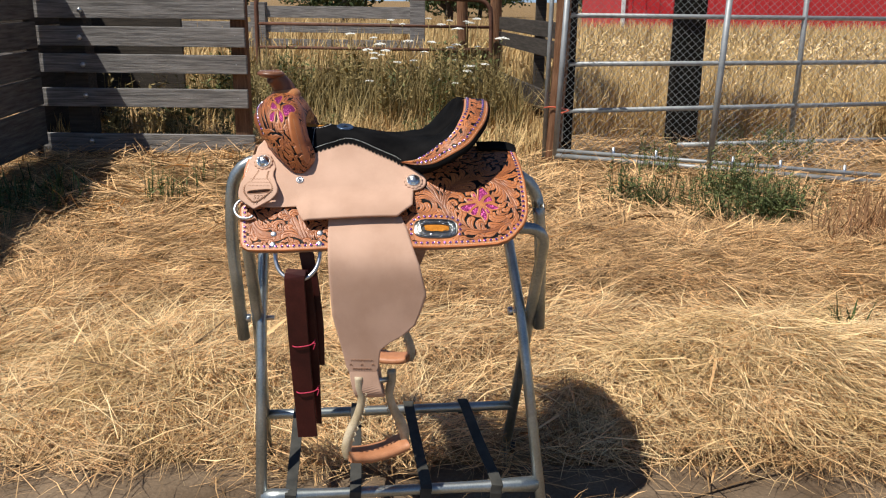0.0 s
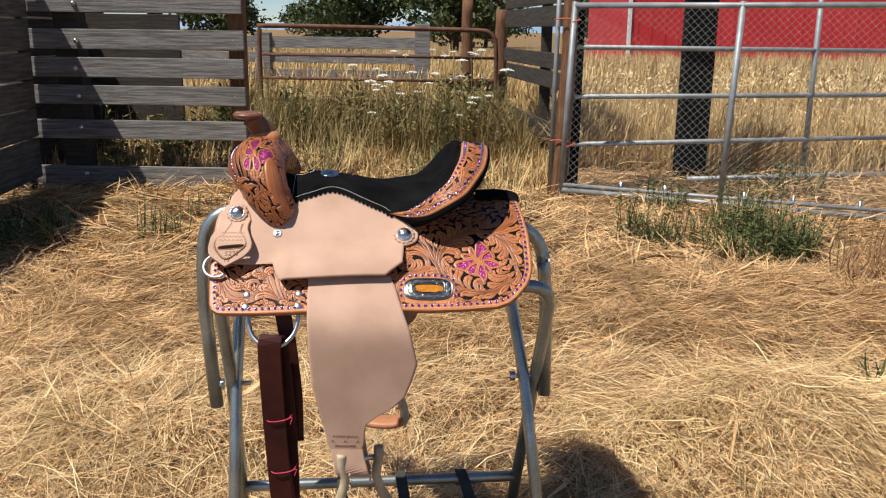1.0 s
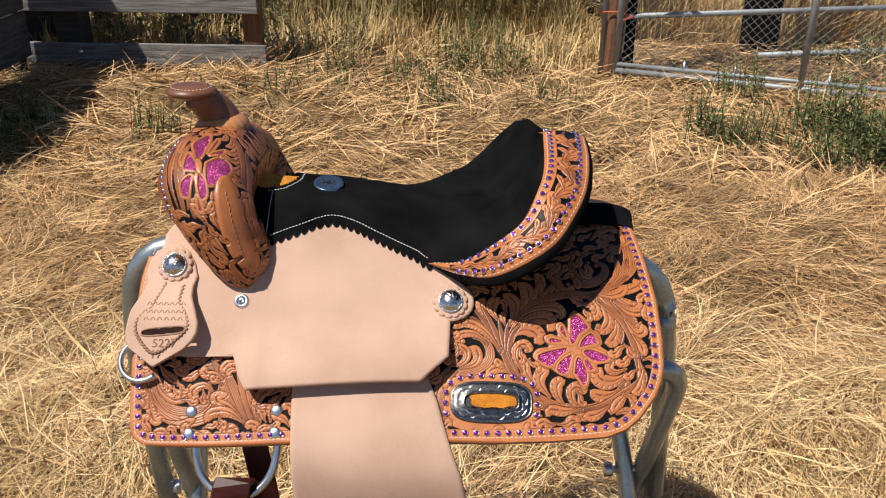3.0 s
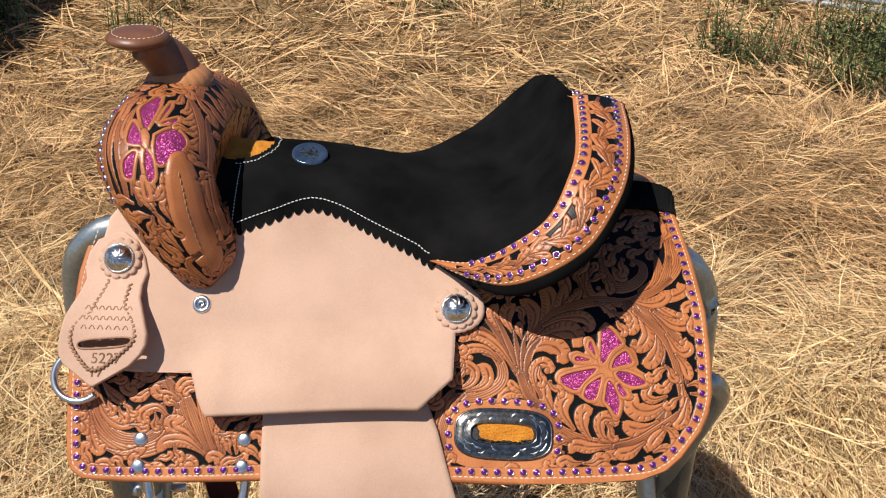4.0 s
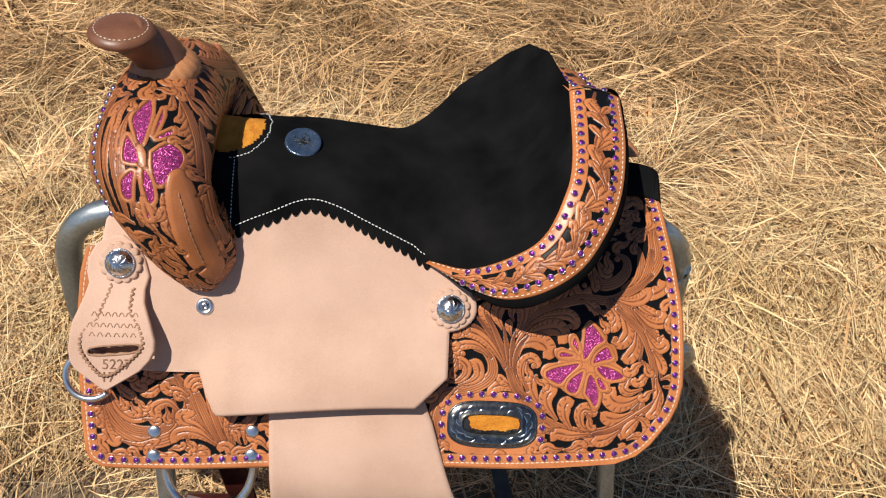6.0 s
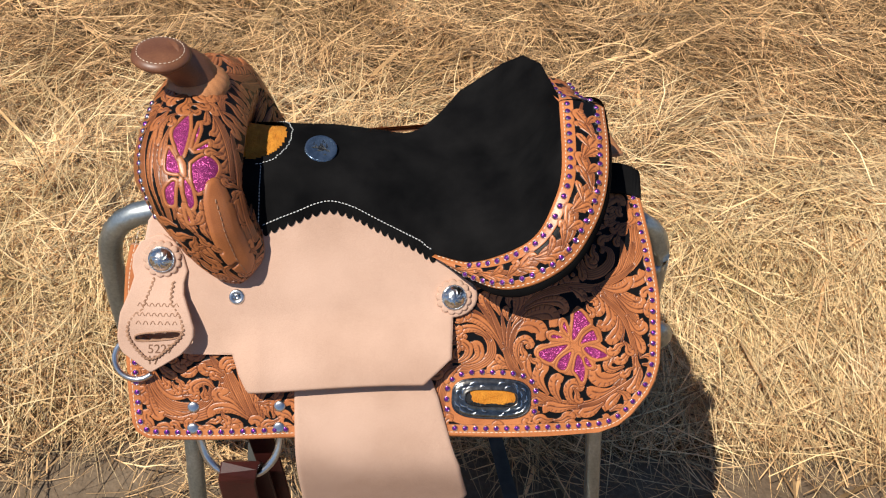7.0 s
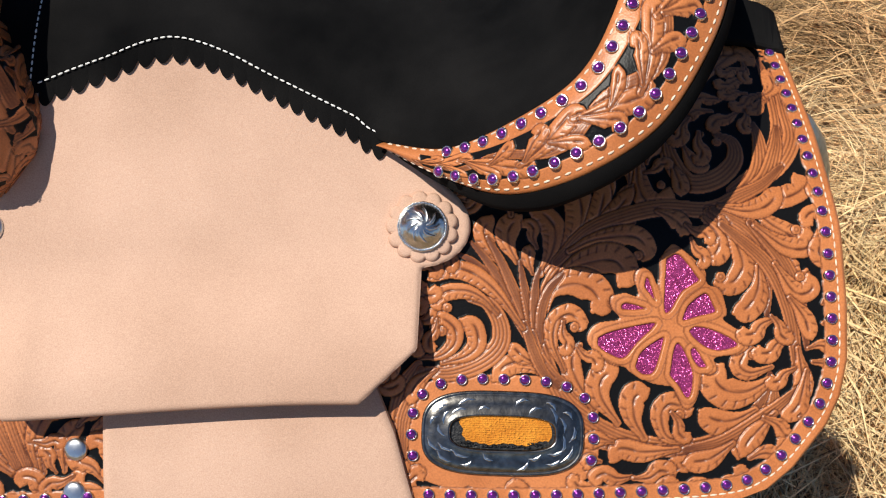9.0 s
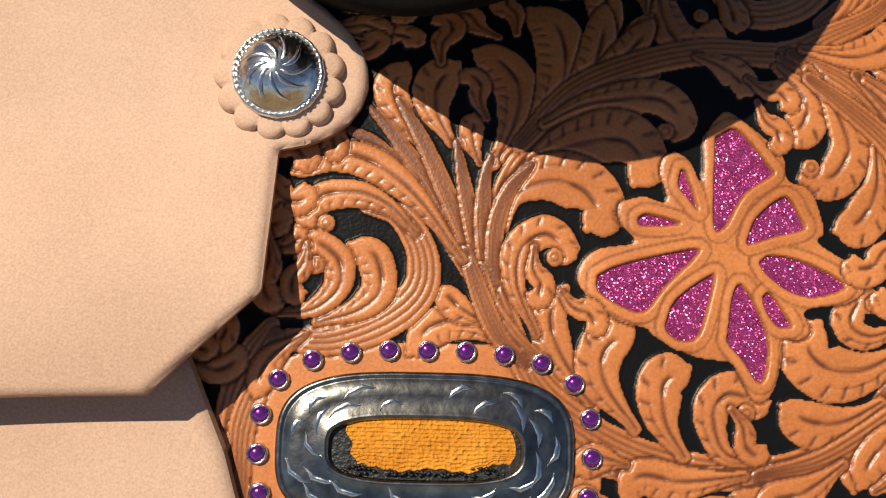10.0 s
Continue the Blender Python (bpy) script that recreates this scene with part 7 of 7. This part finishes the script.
def stirrup(flip):
    """A rawhide-covered bell stirrup with a leather tread."""
    def loc(x, y, z):
        p = SM @ Vector((x, y, z))
        return (p.x, 2 * mid_y(p.x) - p.y if flip else p.y, p.z)
    st = part("stirrup", tube("stirrup", [loc(-0.040, 0, 0.472), loc(0.040, 0, 0.466)], 0.006, STEEL, 2, 10), saddle, "rawhide stirrup with brown leather tread")
    for s in (-1, 1):
        pts = [(s * 0.040, 0, 0.488), (s * 0.040, 0, 0.462), (s * 0.034, 0, 0.43), (s * 0.045, 0, 0.39), (s * 0.064, 0, 0.35), (s * 0.073, 0, 0.315), (s * 0.068, 0, 0.290)]
        part("side", tube("side", [loc(*p) for p in pts], [0.0105, 0.0105, 0.0095, 0.0105, 0.012, 0.0125, 0.011], RAWHIDE, 30, 10), st, "tan rawhide side")
        for k in range(9):
            q = spline([loc(*p) for p in pts], 30)[6 + 2 * k]
            c = Vector(q) + Vector((s * -0.011, -0.004, 0))
            part("lace", tube("lace", [c + Vector((0, -0.004, -0.003)), c + Vector((-0.003 * s, -0.006, 0.001)), c + Vector((0, -0.002, 0.004))], 0.0016, RAWHIDE, 5, 5), st)
    V = []
    for i, x in enumerate(np.linspace(-0.072, 0.072, 15)):
        zc = 0.288 + 0.012 * (x / 0.072) ** 2
        for k in range(14):
            a = 2 * math.pi * k / 14
            V.append(loc(x, 0.034 * math.copysign(abs(math.cos(a)) ** 0.6, math.cos(a)), zc + 0.0115 * math.copysign(abs(math.sin(a)) ** 0.7, math.sin(a))))
    F = [tuple(f) for f in grid_faces(15, 14, True)] + [tuple(range(14)), tuple(14 * 14 + k for k in range(14))[::-1]]
    part("tread", mesh_of("tread", V, F, [TREAD]), st, "brown leather wrapped tread")


stirrup(False)
stirrup(True)

# stamps on the rigging tab: wavy border, maker's stamp and number
tb = lambda x, z: np.array(flank(np.array(x + TDX), np.array(z + TDZ), np.array(0.0135 + 0.020 * float(smoothstep(0.945, 0.89, z + TDZ)))))
tab_ob = [o for o in saddle.children if o.name.startswith("rigging_tab")][0]
outline = [(-0.414, 0.949), (-0.417, 0.940), (-0.421, 0.930), (-0.424, 0.922), (-0.432, 0.917), (-0.438, 0.909), (-0.438, 0.900), (-0.432, 0.892), (-0.424, 0.885), (-0.414, 0.879), (-0.402, 0.881), (-0.390, 0.889), (-0.379, 0.897), (-0.374, 0.904), (-0.377, 0.913), (-0.383, 0.921), (-0.389, 0.927), (-0.390, 0.936), (-0.389, 0.946)]
bl = spline(outline, 46)
for k in range(45):
    p, q = tb(*bl[k]), tb(*bl[k + 1])
    m = (p + q) / 2 + (np.array([-bl[k + 1][1] + bl[k][1], 0, bl[k + 1][0] - bl[k][0]])) * 0.75
    part("stamp_mark", tube("stamp_mark", [p, m, q], 0.0013, STAMP, 6, 5), tab_ob)
for z, wdt, n_ in ((0.926, 0.040, 7), (0.918, 0.046, 8), (0.911, 0.040, 6)):
    for k in range(n_):
        x = -0.405 + wdt * (k / (n_ - 1) - 0.5)
        pts = [tb(x - 0.0028, z - 0.001), tb(x - 0.0005, z + 0.0022), tb(x + 0.0024, z - 0.0008)]
        part("stamp_mark", tube("stamp_mark", pts, 0.0006, STAMP, 6, 5), tab_ob)


def letters(body, x, z, size, mat, parent):
    cu = bpy.data.curves.new("stamped_number", "FONT")
    cu.body, cu.size, cu.align_x, cu.extrude = body, size, "CENTER", 0.0003
    tmp = bpy.data.objects.new("stamped_number", cu)
    me = bpy.data.meshes.new_from_object(tmp)
    bpy.data.objects.remove(tmp)
    me.materials.append(mat)
    n = (tb(x, z + 0.001) - tb(x, z - 0.001))
    up = Vector(n).normalized()
    nn = Vector((1, 0, 0)).cross(up).normalized()
    p = tb(x, z)
    rx = Vector((1, 0, 0.06)).normalized()
    up = nn.cross(rx).normalized()
    M = Matrix(((rx.x, up.x, nn.x, p[0]), (rx.y, up.y, nn.y, p[1]), (rx.z, up.z, nn.z, p[2]), (0, 0, 0, 1)))
    return part("stamped_number", me, parent, "stamped number", at=M @ pose(0, 0, 0.0003))


slot_pts = [(-0.4035 + a, 0.900 + 0.08 * a + b) for a, b in stadium(40, 0.0255, 0.0036)]
part("slot_rim", tube("slot_rim", [tb(*p) for p in slot_pts + slot_pts[:1]], 0.0011, EDGE, 80, 6), tab_ob, "dark burnished slot edge")


letters("5227", -0.4000, 0.8855, 0.0145, LETTER, tab_ob)
letters("17", -0.408, 0.8755, 0.0145, LETTER, tab_ob)

# black lace tie at the back of the skirts
part("lace_tie", strap_mesh("lace_tie", [(0.085, 2.085, 0.967), (0.125, 2.090, 0.968), (0.155, 2.090, 0.966), (0.172, 2.088, 0.960), (0.176, 2.086, 0.950)], 0.046, 0.006, SUEDE, wdir=(0, 1.0, 0.25), n=24), saddle, "black leather lace joining the skirts")
